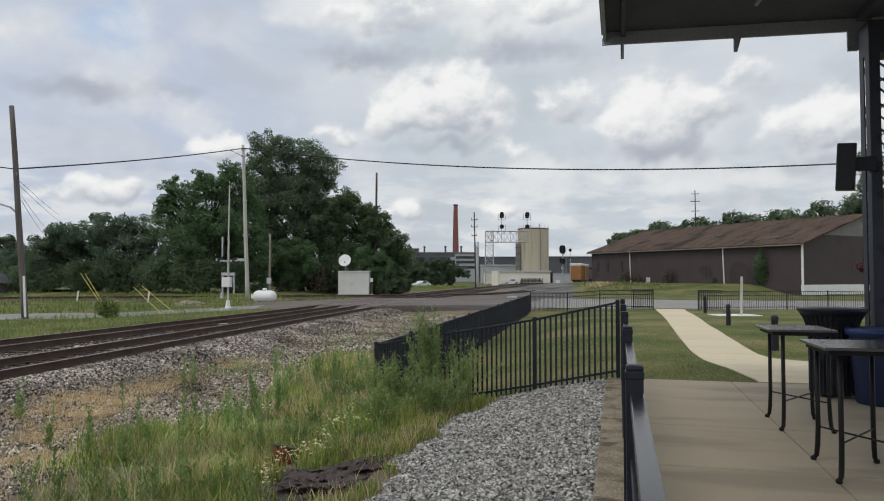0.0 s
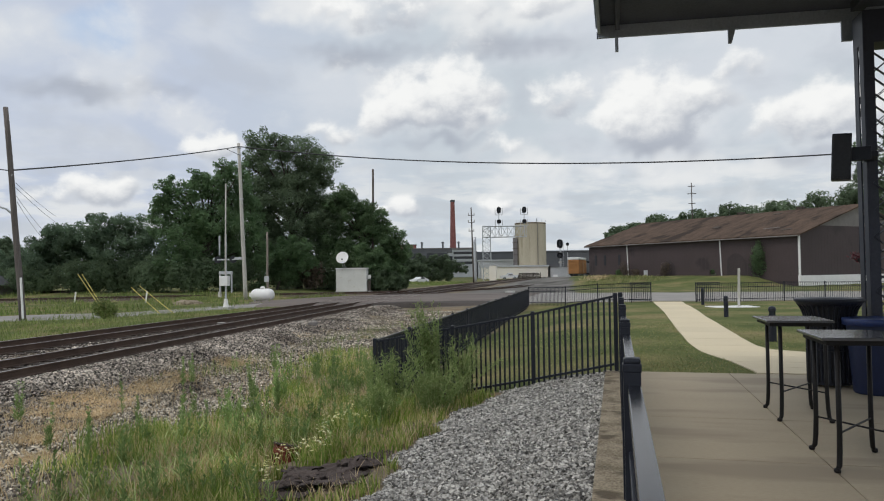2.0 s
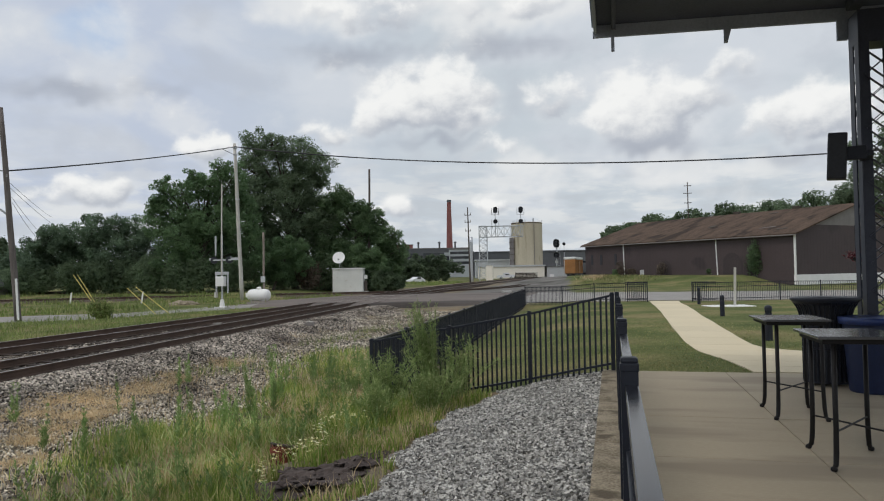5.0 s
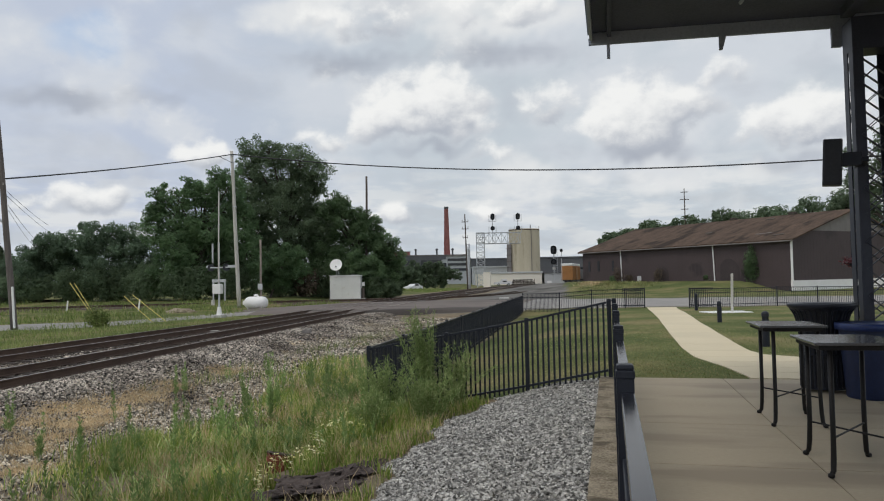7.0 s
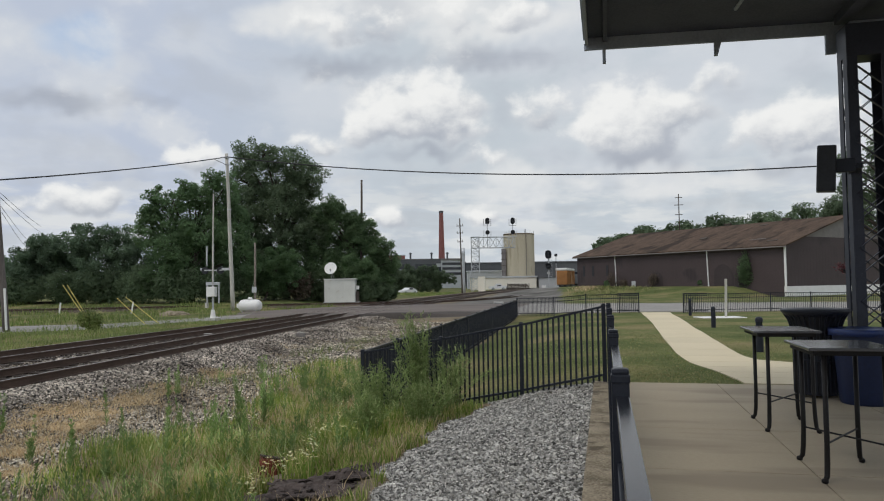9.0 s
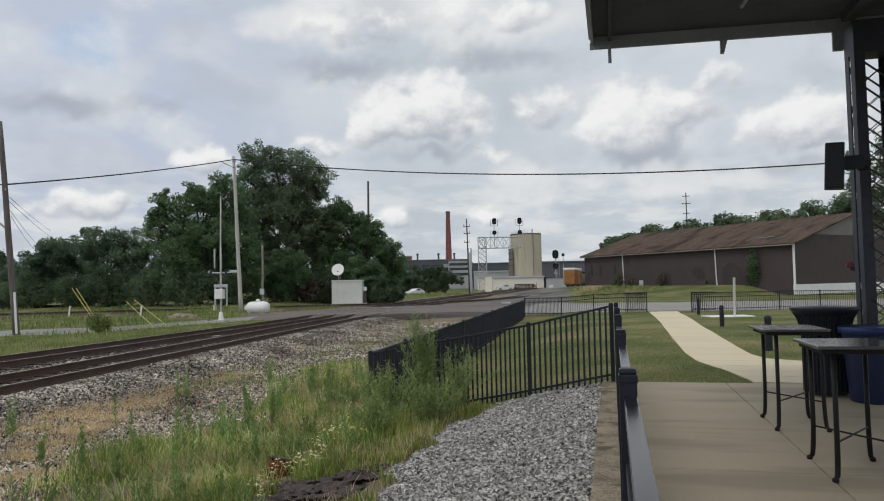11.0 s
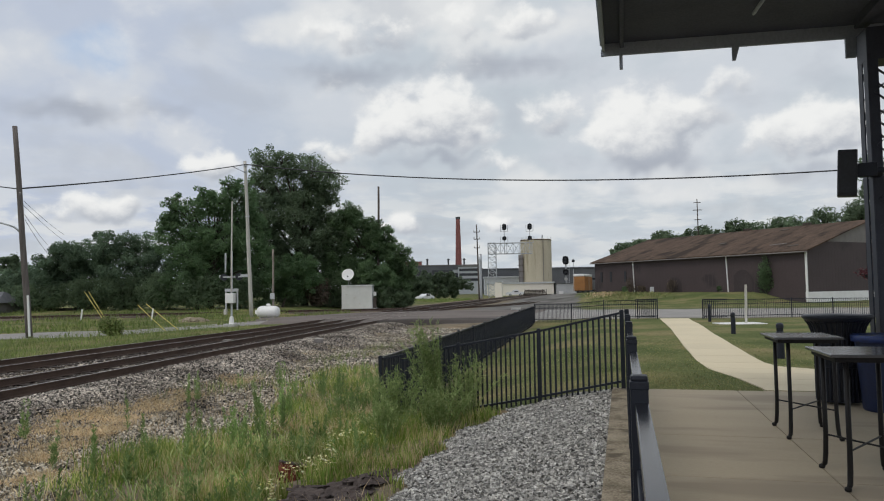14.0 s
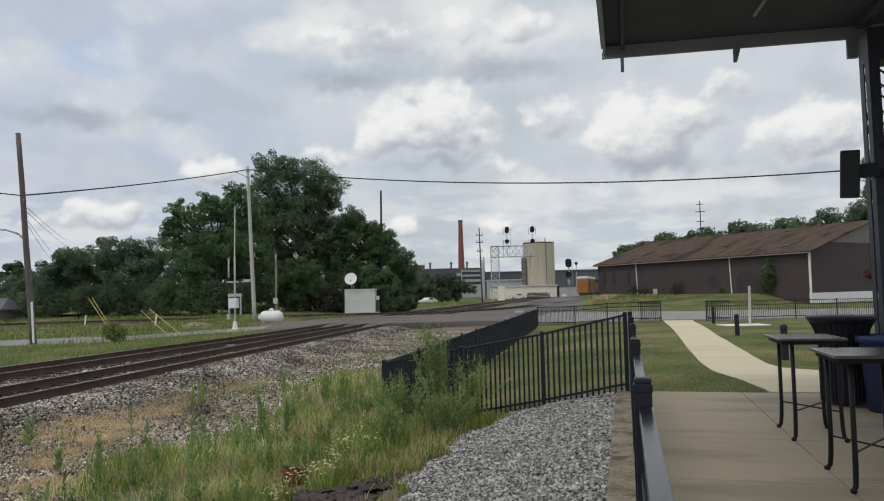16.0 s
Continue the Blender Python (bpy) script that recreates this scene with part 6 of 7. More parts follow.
cottage = thing("cottage", -68.4, 60.0, -0.6, "low grey house with a pitched roof at the trees", "house", turn=14)
part("wall", box(bmesh.new(), (-4, 0, 0), (4.2, 5, 1.5)), M["gable"], cottage)
bm = bmesh.new()
vs = [bm.verts.new(v) for v in ((-4.4, -0.4, 1.5), (4.6, -0.4, 1.5), (4.6, 5.4, 1.5), (-4.4, 5.4, 1.5), (-3.4, 2.5, 2.7), (3.6, 2.5, 2.7))]
for f in ((0, 1, 5, 4), (2, 3, 4, 5), (1, 2, 5), (3, 0, 4), (0, 1, 2, 3)):
    bm.faces.new([vs[i] for i in f])
part("roof", bm, M["slate"], cottage)

panel = thing("concrete_slab", -9.7, 66.0, lawn_z(-9.7, 66.0) + 0.03, "pale concrete crossing panel lying beside the road", "concrete panel", turn=10)
part("body", box(bmesh.new(), (-0.45, -0.3, 0), (0.45, 0.3, 0.16), None, 0.02), M["stone"], panel)
for x, y in ((-15.55, 25.7), (-11.95, 26.6)):
    blk = thing("junction_block", x, y, -0.47, "small pale junction block beside the rail", "junction box", "junction blocks")
    part("body", box(bmesh.new(), (-0.17, -0.12, 0), (0.17, 0.12, 0.13), pose(0, 0, 0, 0, 0, 12), 0.02), M["gable"], blk)
    part("lid", box(bmesh.new(), (-0.15, -0.10, 0.162), (0.15, 0.10, 0.178), pose(0, 0, 0, 0, 0, 12), 0.008), M["palepole"], blk)


# ---- trees and shrubs ----
def leaf_mesh(points, size, rng, up=0.35, out=None):
    """A folded leaf of four corners at each point, turned at random, or mostly outwards."""
    n = len(points)
    a = rng.normal(size=(n, 3)) * (1.0 if out is None else 0.38)
    if out is not None:
        a += out
    a[:, 2] += up
    a /= np.linalg.norm(a, axis=1)[:, None]
    b = np.cross(a, rng.normal(size=(n, 3)))
    b /= np.linalg.norm(b, axis=1)[:, None]
    c = np.cross(a, b)
    s = (size * rng.uniform(0.6, 1.4, n))[:, None]
    p = np.asarray(points)
    v = np.stack([p - b * s, p + c * s * 0.55 + a * s * 0.12, p + b * s, p - c * s * 0.55 + a * s * 0.12], 1)
    k = 4 * np.arange(n)[:, None]
    f = np.concatenate([k + [0, 1, 2], k + [0, 2, 3]], 0)
    return v.reshape(-1, 3), f


def crown_points(rng, n, lobes):
    """Leaf places in the outer shell of rounded lobes (x, y, z, rx, rz)."""
    lobes = np.asarray(lobes)
    weight = lobes[:, 3] ** 2
    which = rng.choice(len(lobes), n, p=weight / weight.sum())
    d = rng.normal(size=(n, 3))
    d /= np.linalg.norm(d, axis=1)[:, None]
    r = rng.uniform(0.20, 1.0, n) ** 0.36
    # clumps: push the shell in and out
    lump = 1 + 0.16 * np.sin(d[:, 0] * 7 + which * 1.7) * np.sin(d[:, 1] * 6 + which) + 0.12 * np.sin(d[:, 2] * 9 + which * 2.3)
    r = (r * lump)[:, None]
    L = lobes[which]
    return L[:, :3] + d * r * np.stack([L[:, 3], L[:, 3], L[:, 4]], -1), d


def tree(name, x, y, height, radius, leaves, size, seed, material, label, low=0.15, slim=1.0, group="trees", count=16, open_crown=1.0):
    rng = np.random.default_rng(seed)
    z = float(ground_z(x, y))
    root = thing(name, x, y, z, label, "tree", group)
    bm = bmesh.new()
    r = max(0.018 * height, 0.05)
    bend = rng.uniform(-0.03, 0.03, 2) * height
    bent(bm, [(0, 0, -0.2), (bend[0] * 0.3, bend[1] * 0.3, height * 0.25), (bend[0], bend[1], height * 0.55), (bend[0] * 0.7, bend[1], height * 0.86)], [r * 1.35, r, r * 0.65, r * 0.2], 8)
    lobes = []
    for i in range(count):
        t = (i + 0.5) / count
        hz = low + (0.90 - low) * t
        wide = math.sin(math.pi * min(max((hz - low * 0.6) / (1.06 - low * 0.6), 0.08), 0.96)) ** 0.7
        ang = i * 2.4 + rng.uniform(-0.5, 0.5)
        out = radius * wide * rng.uniform(0.3, 0.76 + 0.2 * (1 - open_crown))
        lr = radius * rng.uniform(0.30, 0.46) * (0.65 + 0.45 * wide) * open_crown
        c = (out * math.cos(ang), out * math.sin(ang), height * hz)
        lobes.append((*c, lr, lr * rng.uniform(0.7, 1.0) * slim))
        bent(bm, [(bend[0] * hz, bend[1] * hz, height * max(hz - 0.16, 0.1)), (c[0] * 0.5, c[1] * 0.5, c[2] - lr * 0.5), (c[0] * 0.9, c[1] * 0.9, c[2])], [r * 0.5, r * 0.3, r * 0.1], 5)
    lobes.append((bend[0], bend[1], height * 0.88, radius * 0.36, height * 0.12))
    part("trunk", bm, M["bark"], root)
    places, out = crown_points(rng, leaves, lobes)
    v, f = leaf_mesh(places, size, rng, out=out)
    crown = raw("crown", v, f, material)
    crown.parent = root
    return root


def bushes(name, spots, size, leaves, material, label, category="bush", group="bushes", seed=3, squash=1.0):
    for i, (x, y, h, r) in enumerate(spots):
        rng = np.random.default_rng(seed + i)
        root = thing(name, x, y, float(ground_z(x, y)), label, category, group)
        lobes = [(r * 0.55 * math.cos(k * 2.1 + i), r * 0.55 * math.sin(k * 2.1 + i), h * (0.3 + 0.4 * rng.uniform()), r * 0.6, h * 0.38) for k in range(6)]
        lobes.append((0, 0, h * 0.62, r * 0.55, h * 0.38))
        lobes.append((0, 0, h * 0.24, r * 0.75, h * 0.26))
        places, out = crown_points(rng, leaves, lobes)
        v, f = leaf_mesh(places, size, rng, out=out)
        c = raw("crown", v, f, material)
        c.parent = root
        bm = bmesh.new()
        for k in range(5):
            bent(bm, [(0, 0, -0.1), (r * 0.25 * math.cos(k * 1.3), r * 0.25 * math.sin(k * 1.3), h * 0.35), (r * 0.5 * math.cos(k * 1.3), r * 0.5 * math.sin(k * 1.3), h * 0.75)], [0.04, 0.03, 0.01], 5)
        tagged(part("stem", bm, M["bark"], root), kind="stuff")


def massed_tree(name, x, y, masses, leaves, size, seed, material, label, group="trees", clump=0.42, deep=0.8):
    """A trunk with limbs to rounded masses (across, height, radius), each a heap of leafy clumps with gaps between; across runs square to the way from the patio."""
    rng = np.random.default_rng(seed)
    z = float(ground_z(x, y))
    root = thing(name, x, y, z, label, "tree", group)
    way = Vector((x, y, 0)).normalized()
    across = Vector((way.y, -way.x, 0))
    top = max(h for _, h, _ in masses) - z
    mean = sum(u * r for u, _, r in masses) / sum(r for _, _, r in masses)
    bm = bmesh.new()
    r0 = max(0.020 * top, 0.06)
    spine = [(0, 0, -0.2), across * mean * 0.3 + Vector((0, 0, top * 0.22)), across * mean * 0.8 + Vector((0, 0, top * 0.5)), across * mean + Vector((0, 0, top * 0.82))]
    bent(bm, spine, [r0 * 1.4, r0, r0 * 0.65, r0 * 0.2], 8)
    lobes = []
    for u, h, r in masses:
        back = rng.uniform(-0.5, 0.9) * deep * r
        c = across * u + way * back + Vector((0, 0, h - z))
        fork = across * mean * 0.6 + Vector((0, 0, max((h - z) * 0.55, 0.2)))
        bent(bm, [fork, fork.lerp(c, 0.5) + Vector((0, 0, 0.1 * r)), c], [r0 * 0.5, r0 * 0.32, r0 * 0.12], 5)
        for i in range(int(13 + 3 * r)):
            d = Vector(rng.normal(size=3)).normalized()
            p = c + d * r * rng.uniform(0.55, 1.0)
            k = r * clump * rng.uniform(0.55, 1.15)
            if p.z > 0.2:
                lobes.append((*p, k, k * rng.uniform(0.7, 0.95)))
                bent(bm, [c, c.lerp(p, 0.6) + Vector((0, 0, 0.05 * r)), p], [r0 * 0.14, r0 * 0.08, r0 * 0.03], 4)
        lobes.append((*c, r * 0.62, r * 0.6))
    part("trunk", bm, M["bark"], root)
    places, out = crown_points(rng, leaves, lobes)
    places[:, 2] = np.maximum(places[:, 2], rng.uniform(0.05, 0.5, len(places)))
    v, f = leaf_mesh(places, size, rng, out=out * 0.55)
    crown = raw("crown", v, f, material)
    crown.parent = root
    return root


big = "tall dark green broadleaf tree with gaps in its crown"
low_l = "dense dark green tree in the belt behind the tracks"
massed_tree("tree", -37.2, 79.0, [(-4.9, 16.9, 2.1), (-2.5, 17.3, 2.4), (0.8, 16.1, 2.5), (3.0, 14.3, 2.1), (-1.3, 14.2, 3.0), (-4.7, 13.8, 2.5), (2.0, 11.5, 2.6), (-2.0, 10.5, 3.0), (-4.9, 9.4, 2.8), (3.7, 9.5, 1.9), (0.0, 7.4, 2.8), (3.0, 6.7, 2.4), (-4.6, 6.2, 2.8), (-2.2, 4.6, 2.8), (1.6, 4.0, 2.6), (-5.6, 11.6, 2.2), (0.6, 13.0, 2.6), (-3.2, 12.2, 2.6), (-5.2, 3.2, 2.4), (0.8, 9.2, 2.4), (2.2, 8.2, 2.0), (-3.6, 7.6, 2.2)], 94000, 0.124, 11, M["tree_dark"], big, clump=0.38)
massed_tree("tree", -29.8, 81.5, [(-1.9, 9.2, 1.7), (-3.8, 7.7, 2.2), (0.4, 8.0, 1.5), (2.3, 6.5, 1.5), (-1.1, 6.0, 2.4), (1.5, 4.4, 2.1), (3.1, 3.5, 1.6), (-1.1, 2.9, 2.3), (-3.1, 3.6, 2.3), (3.8, 1.8, 1.3), (-2.6, 5.8, 2.2), (0.4, 6.4, 1.8), (1.6, 2.0, 1.9), (-4.6, 5.2, 2.2), (-0.4, 9.0, 1.8), (1.4, 7.8, 1.8), (3.0, 5.6, 1.6), (-3.6, 9.8, 2.0), (4.2, 3.6, 1.4), (-3.4, 10.8, 1.8), (-1.9, 10.3, 1.6), (0.5, 9.2, 1.5), (2.3, 7.8, 1.4), (3.8, 6.2, 1.3), (4.8, 4.4, 1.2)], 76000, 0.116, 12, M["tree_mid"], "spreading tree with a sloping layered crown behind the shed", clump=0.36)
massed_tree("tree", -42.5, 67.0, [(-3.4, 10.2, 1.3), (-2.5, 8.3, 2.0), (-0.4, 11.4, 1.4), (0.0, 8.6, 2.3), (2.2, 12.2, 1.6), (2.7, 9.3, 2.4), (3.6, 6.6, 2.4), (0.6, 5.3, 2.7), (-2.2, 5.3, 2.4), (4.0, 11.1, 1.5), (-3.9, 7.1, 1.8), (-1.1, 3.0, 2.4), (2.3, 2.6, 2.5), (-1.8, 10.2, 1.6), (1.0, 11.2, 1.8), (-4.2, 8.9, 1.4), (1.4, 7.0, 2.4), (-0.8, 6.8, 2.2), (4.6, 8.8, 2.0), (-3.6, 11.1, 1.2), (-0.6, 12.2, 1.2), (1.9, 13.0, 1.3), (-4.6, 9.0, 1.2), (3.6, 12.6, 1.3), (5.0, 4.6, 2.4), (4.8, 2.2, 2.2), (-3.4, 3.0, 2.2)], 76000, 0.118, 13, M["tree_light"], "bushy mid-green tree at the edge of the belt", clump=0.36)
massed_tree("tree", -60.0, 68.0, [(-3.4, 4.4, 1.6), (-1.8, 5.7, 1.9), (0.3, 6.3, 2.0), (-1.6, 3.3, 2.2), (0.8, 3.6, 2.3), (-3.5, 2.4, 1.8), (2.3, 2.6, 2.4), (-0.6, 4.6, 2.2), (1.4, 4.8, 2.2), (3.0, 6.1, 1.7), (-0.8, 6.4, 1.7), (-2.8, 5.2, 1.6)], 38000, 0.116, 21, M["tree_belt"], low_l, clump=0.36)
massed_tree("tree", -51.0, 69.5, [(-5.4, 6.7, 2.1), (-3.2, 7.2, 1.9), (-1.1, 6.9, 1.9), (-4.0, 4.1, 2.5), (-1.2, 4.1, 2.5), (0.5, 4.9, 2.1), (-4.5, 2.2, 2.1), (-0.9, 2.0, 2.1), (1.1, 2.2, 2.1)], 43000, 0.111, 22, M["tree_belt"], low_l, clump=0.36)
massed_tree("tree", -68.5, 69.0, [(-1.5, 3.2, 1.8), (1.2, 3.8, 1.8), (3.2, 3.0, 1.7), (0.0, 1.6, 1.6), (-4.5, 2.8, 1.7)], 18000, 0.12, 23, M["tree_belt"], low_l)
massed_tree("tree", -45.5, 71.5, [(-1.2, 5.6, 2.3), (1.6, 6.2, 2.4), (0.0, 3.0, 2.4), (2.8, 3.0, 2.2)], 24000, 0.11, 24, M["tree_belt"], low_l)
massed_tree("tree", -37.0, 72.5, [(0.7, 4.2, 1.6), (2.3, 4.7, 1.5), (3.2, 2.9, 1.5), (1.3, 2.0, 1.7), (-0.2, 2.3, 1.3)], 26000, 0.085, 25, M["tree_light"], "fresh green rounded bush before the dark trees", clump=0.34)
massed_tree("tree", -27.5, 80.0, [(-4.4, 2.9, 1.4), (-2.4, 3.7, 1.5), (-0.4, 3.4, 1.5), (0.9, 2.2, 1.4), (-3.1, 1.7, 1.5), (-0.7, 1.5, 1.5)], 26000, 0.085, 26, M["tree_mid"], "leafy mid-green tree in the belt behind the tracks", clump=0.34)
# undergrowth in the darkened leaf colour, for shade at the foot of the belt
bushes("bush", [(-52.5, 66.2, 4.0, 2.8), (-57.0, 65.8, 3.6, 2.8), (-62, 65.2, 3.2, 2.8), (-47.2, 65.6, 4.0, 2.8), (-42.8, 65.4, 3.6, 2.6), (-39.4, 67.2, 3.4, 2.4), (-66.5, 66.0, 2.8, 2.6), (-37.2, 75.5, 4.0, 2.6), (-33.6, 79.0, 4.2, 2.6), (-31.4, 79.6, 3.6, 2.0), (-27.6, 79.4, 2.6, 1.8), (-25.6, 80.4, 2.2, 1.6)], 0.12, 6000, M["tree_deep"], "rounded undergrowth coloured dark for the shade below the trees")
bushes("bush", [(-34.6, 76.6, 3.7, 1.5)], 0.14, 1800, M["shrub_brown"], "withered brown shrub beside the shed")
bushes("bush", [(-25.9, 31.7, 1.12, 0.58)], 0.042, 4200, M["rough"], "round green bush beside the lane")
tree("spruce", -76, 74.5, 7.2, 2.0, 6000, 0.2, 41, M["tree_dark"], "dark conical spruce beyond the lane", 0.05)
massed_tree("tree", -46.0, 155.5, [(0.5, 3.6, 1.7), (3.1, 4.1, 1.9), (6.3, 4.2, 2.0), (8.7, 3.8, 1.8), (10.9, 3.0, 1.5), (12.4, 2.4, 1.2), (5.0, 2.2, 2.0), (1.1, 2.0, 1.8), (8.9, 1.8, 1.6), (0.5, 0.8, 1.6), (3.2, 0.8, 1.8), (6.4, 0.8, 1.8), (9.0, 0.6, 1.4), (7.4, 2.6, 1.8)], 25000, 0.17, 45, M["tree_dark"], "round-crowned dark tree before the works", clump=0.36)
massed_tree("tree", -45.5, 149.0, [(-3.4, 4.8, 2.2), (-1.0, 4.6, 2.0), (1.2, 3.8, 1.8), (-2.6, 2.2, 2.2), (0.0, 1.8, 2.0), (2.4, 1.6, 1.7), (4.8, 1.6, 1.6), (1.6, 2.6, 1.9), (2.8, 3.0, 1.6), (3.9, 2.4, 1.7), (-5.0, 3.4, 2.0)], 22000, 0.17, 46, M["tree_dark"], "round-crowned dark tree before the works", clump=0.36)
for i, (x, y, h, r) in enumerate(((1, 186, 13.5, 6), (10, 188, 16.5, 7), (20, 190, 17.5, 7), (29, 192, 19, 7.5), (39.5, 195, 19.5, 8), (50, 198, 22, 8), (60, 200, 24, 9), (5.5, 196, 15.0, 7), (15, 199, 16.0, 8), (24.5, 198, 17.0, 7), (34, 202, 19, 8), (45, 205, 20.5, 8))):
    tree("tree", x, y, h, r, 7000, 0.34, 50 + i, M["tree_dark"], "leafy tree rising behind the warehouse", 0.15, count=34, open_crown=0.58)
tree("tree", 43.5, 122, 25.0, 8.6, 16000, 0.26, 61, M["tree_dark"], "large leafy tree beyond the warehouse gable", 0.2, count=34, open_crown=0.55)
tree("tree", 35, 118, 14.0, 5.0, 9000, 0.24, 62, M["tree_dark"], "large leafy tree beyond the warehouse gable", 0.2, count=30, open_crown=0.55)
bushes("bush", [(16.2, 88.0, 4.3, 1.25), (12.2, 92.9, 0.9, 0.8), (0.6, 104.6, 0.9, 0.7)], 0.10, 4200, M["tree_mid"], "clipped dark green shrub against the warehouse wall")
bushes("bush", [(1.1, 102.0, 2.2, 0.8), (2.6, 100.8, 1.0, 0.6), (6.2, 97.2, 2.0, 0.7)], 0.09, 520, M["shrub_brown"], "thin withered climber against the warehouse wall", seed=90)


# ---- grass and weeds ----
def blades(name, spots, heights, width, material, label, category, lean=0.35, seed=1):
    """Curved tapering blades, one island each."""
    rng = np.random.default_rng(seed)
    n = len(spots)
    ang = rng.uniform(0, 6.283, n)
    side = np.stack([np.cos(ang), np.sin(ang), np.zeros(n)], -1)
    ang2 = rng.uniform(0, 6.283, n)
    bend = np.stack([np.cos(ang2), np.sin(ang2), np.zeros(n)], -1) * (heights * rng.uniform(0.1, 1.0, n) * lean)[:, None]
    up = np.array([0, 0, 1.0])
    h = heights[:, None]
    w = (width * rng.uniform(0.6, 1.4, n))[:, None]
    p = np.asarray(spots)
    v = np.stack([p - side * w, p + side * w, p + up * h * 0.5 + bend * 0.3 - side * w * 0.8, p + up * h * 0.5 + bend * 0.3 + side * w * 0.8, p + up * h * (1 - 0.12 * np.linalg.norm(bend, axis=1)[:, None] / h) + bend], 1)
    k = 5 * np.arange(n)[:, None]
    f = np.concatenate([k + [0, 1, 3], k + [0, 3, 2], k + [2, 3, 4]], 0)
    return tagged(raw(name, v.reshape(-1, 3), f, material), label, category, kind="stuff")


def field(n, x0, x1, y0, y1, keep, lift=-0.01):
    x, y = rng.uniform(x0, x1, n), rng.uniform(y0, y1, n)
    k = keep(x, y)
    x, y = x[k], y[k]
    return np.stack([x, y, ground_z(x, y) + lift], -1)


def patch(x, y, s, o):
    return np.sin(x * s + 1.7 * np.sin(y * s * 0.8 + o)) * np.cos(y * s * 0.9 + o + 0.8 * np.sin(x * s))


GREEN_EDGE = [(-5.6, 4.0), (-5.9, 6.8), (-6.4, 7.8), (-6.6, 9.0), (-6.1, 10.2), (-6.2, 11.6), (-7.0, 14.7), (-7.8, 19.0), (-8.2, 22.0)]


def verge(x, y):
    """How green the verge is: thick beside the gravel, thin up by the ballast."""
    near = smooth_step(-0.7, 1.1, x - along(GREEN_EDGE, y) + 0.35 * patch(x, y, 2.3, 1.0))
    scrap = (np.hypot(x + 2.95, y - 6.8) > 0.66) & (np.hypot(x + 3.85, y - 7.55) > 0.42)
    thin = np.where((along(GRAVEL_EDGE, y) - x < 0.75) & (y > 7.2) & (y < 11.2), 0.62, 1.0)
    return near * scrap * thin * (x < along(GRAVEL_EDGE, y) + wobble(x, y) - 0.05)


def before_fence(x, y):
    return (y < 11.2) | (x < along(FENCE_LINE, y) - 0.15)


spots = field(330000, -10.5, -1.9, 4.5, 20, lambda x, y: (rng.uniform(0, 1, len(x)) < verge(x, y) * np.maximum(0.48 + 0.58 * patch(x, y, 2.3, 0.4), 0.30)) & before_fence(x, y) & (rng.uniform(0, 1, len(x)) < np.clip(11 / y, 0, 1) ** 1.5))
hs = rng.uniform(0.07, 0.38, len(spots)) * (0.78 + 0.4 * patch(spots[:, 0], spots[:, 1], 1.1, 2.0))
hs = hs * np.where(along(GRAVEL_EDGE, spots[:, 1]) - spots[:, 0] < 0.9, 0.62, 1.0)
blades("tall_grass", spots, np.maximum(hs, 0.05), 0.0075, M["grass"], "tall green grass and weeds on the verge", "grass", 0.55, 2)
spots = field(2400, -7.2, -3.2, 5.0, 10.0, lambda x, y: (rng.uniform(0, 1, len(x)) < verge(x, y) * (0.3 + 0.6 * patch(x, y, 1.9, 3.0))))
blades("arching_grass", spots, rng.uniform(0.26, 0.46, len(spots)), 0.0068, M["arching"], "long pale arching grass blades on the verge", "grass", 1.5, 12)
STRAW = [(-9.87, 10.9, 0.5), (-9.7, 11.4, 0.5), (-9.1, 11.3, 0.55), (-9.44, 12.4, 0.5), (-8.7, 10.4, 0.5), (-9.67, 16.7, 0.42), (-10.1, 17.1, 0.36), (-9.6, 14.2, 0.45), (-9.47, 13.1, 0.45), (-9.5, 10.0, 0.5), (-8.4, 9.2, 0.42), (-8.3, 8.7, 0.36), (-7.5, 7.6, 0.35), (-6.1, 9.4, 0.5), (-5.35, 8.3, 0.5), (-4.8, 9.4, 0.55), (-5.12, 11.4, 0.45), (-3.6, 8.9, 0.4), (-4.7, 14.2, 0.5), (-5.2, 19, 0.9), (-5.4, 25, 1.0), (-6.2, 29, 1.0)]


def straw_cover(x, y):
    c = np.zeros(len(x))
    for sx, sy, sr in STRAW:
        c = np.maximum(c, np.exp(-((x - sx) ** 2 + 0.6 * (y - sy) ** 2) / sr ** 2))
    return c + 0.30 * patch(x, y, 3.1, 0.2) - 0.06


spots = field(420000, -12.0, -2.2, 5.0, 30, lambda x, y: (x - along(NEAR_TRACK, y) > 1.9) & (x < along(GRAVEL_EDGE, np.minimum(y, 11)) - 0.1) & before_fence(x, y) & (rng.uniform(0.16, 1.05, len(x)) < straw_cover(x, y)), 0.018)
blades("dry_grass", spots, rng.uniform(0.03, 0.09, len(spots)), 0.0075, M["straw"], "straw-coloured dry grass lying in matted patches", "grass", 3.2, 3)
spots = field(150000, -10.0, -2.2, 4.5, 20, lambda x, y: (rng.uniform(0, 1, len(x)) < 0.04 + 0.6 * verge(x, y) * (0.40 + 0.8 * patch(x, y, 2.1, 1.9))) & (x < along(GRAVEL_EDGE, y) + wobble(x, y)) & (np.hypot(x + 3.05, y - 7.1) > 0.55) & before_fence(x, y) & (rng.uniform(0, 1, len(x)) < np.clip(11 / y, 0, 1) ** 1.5))
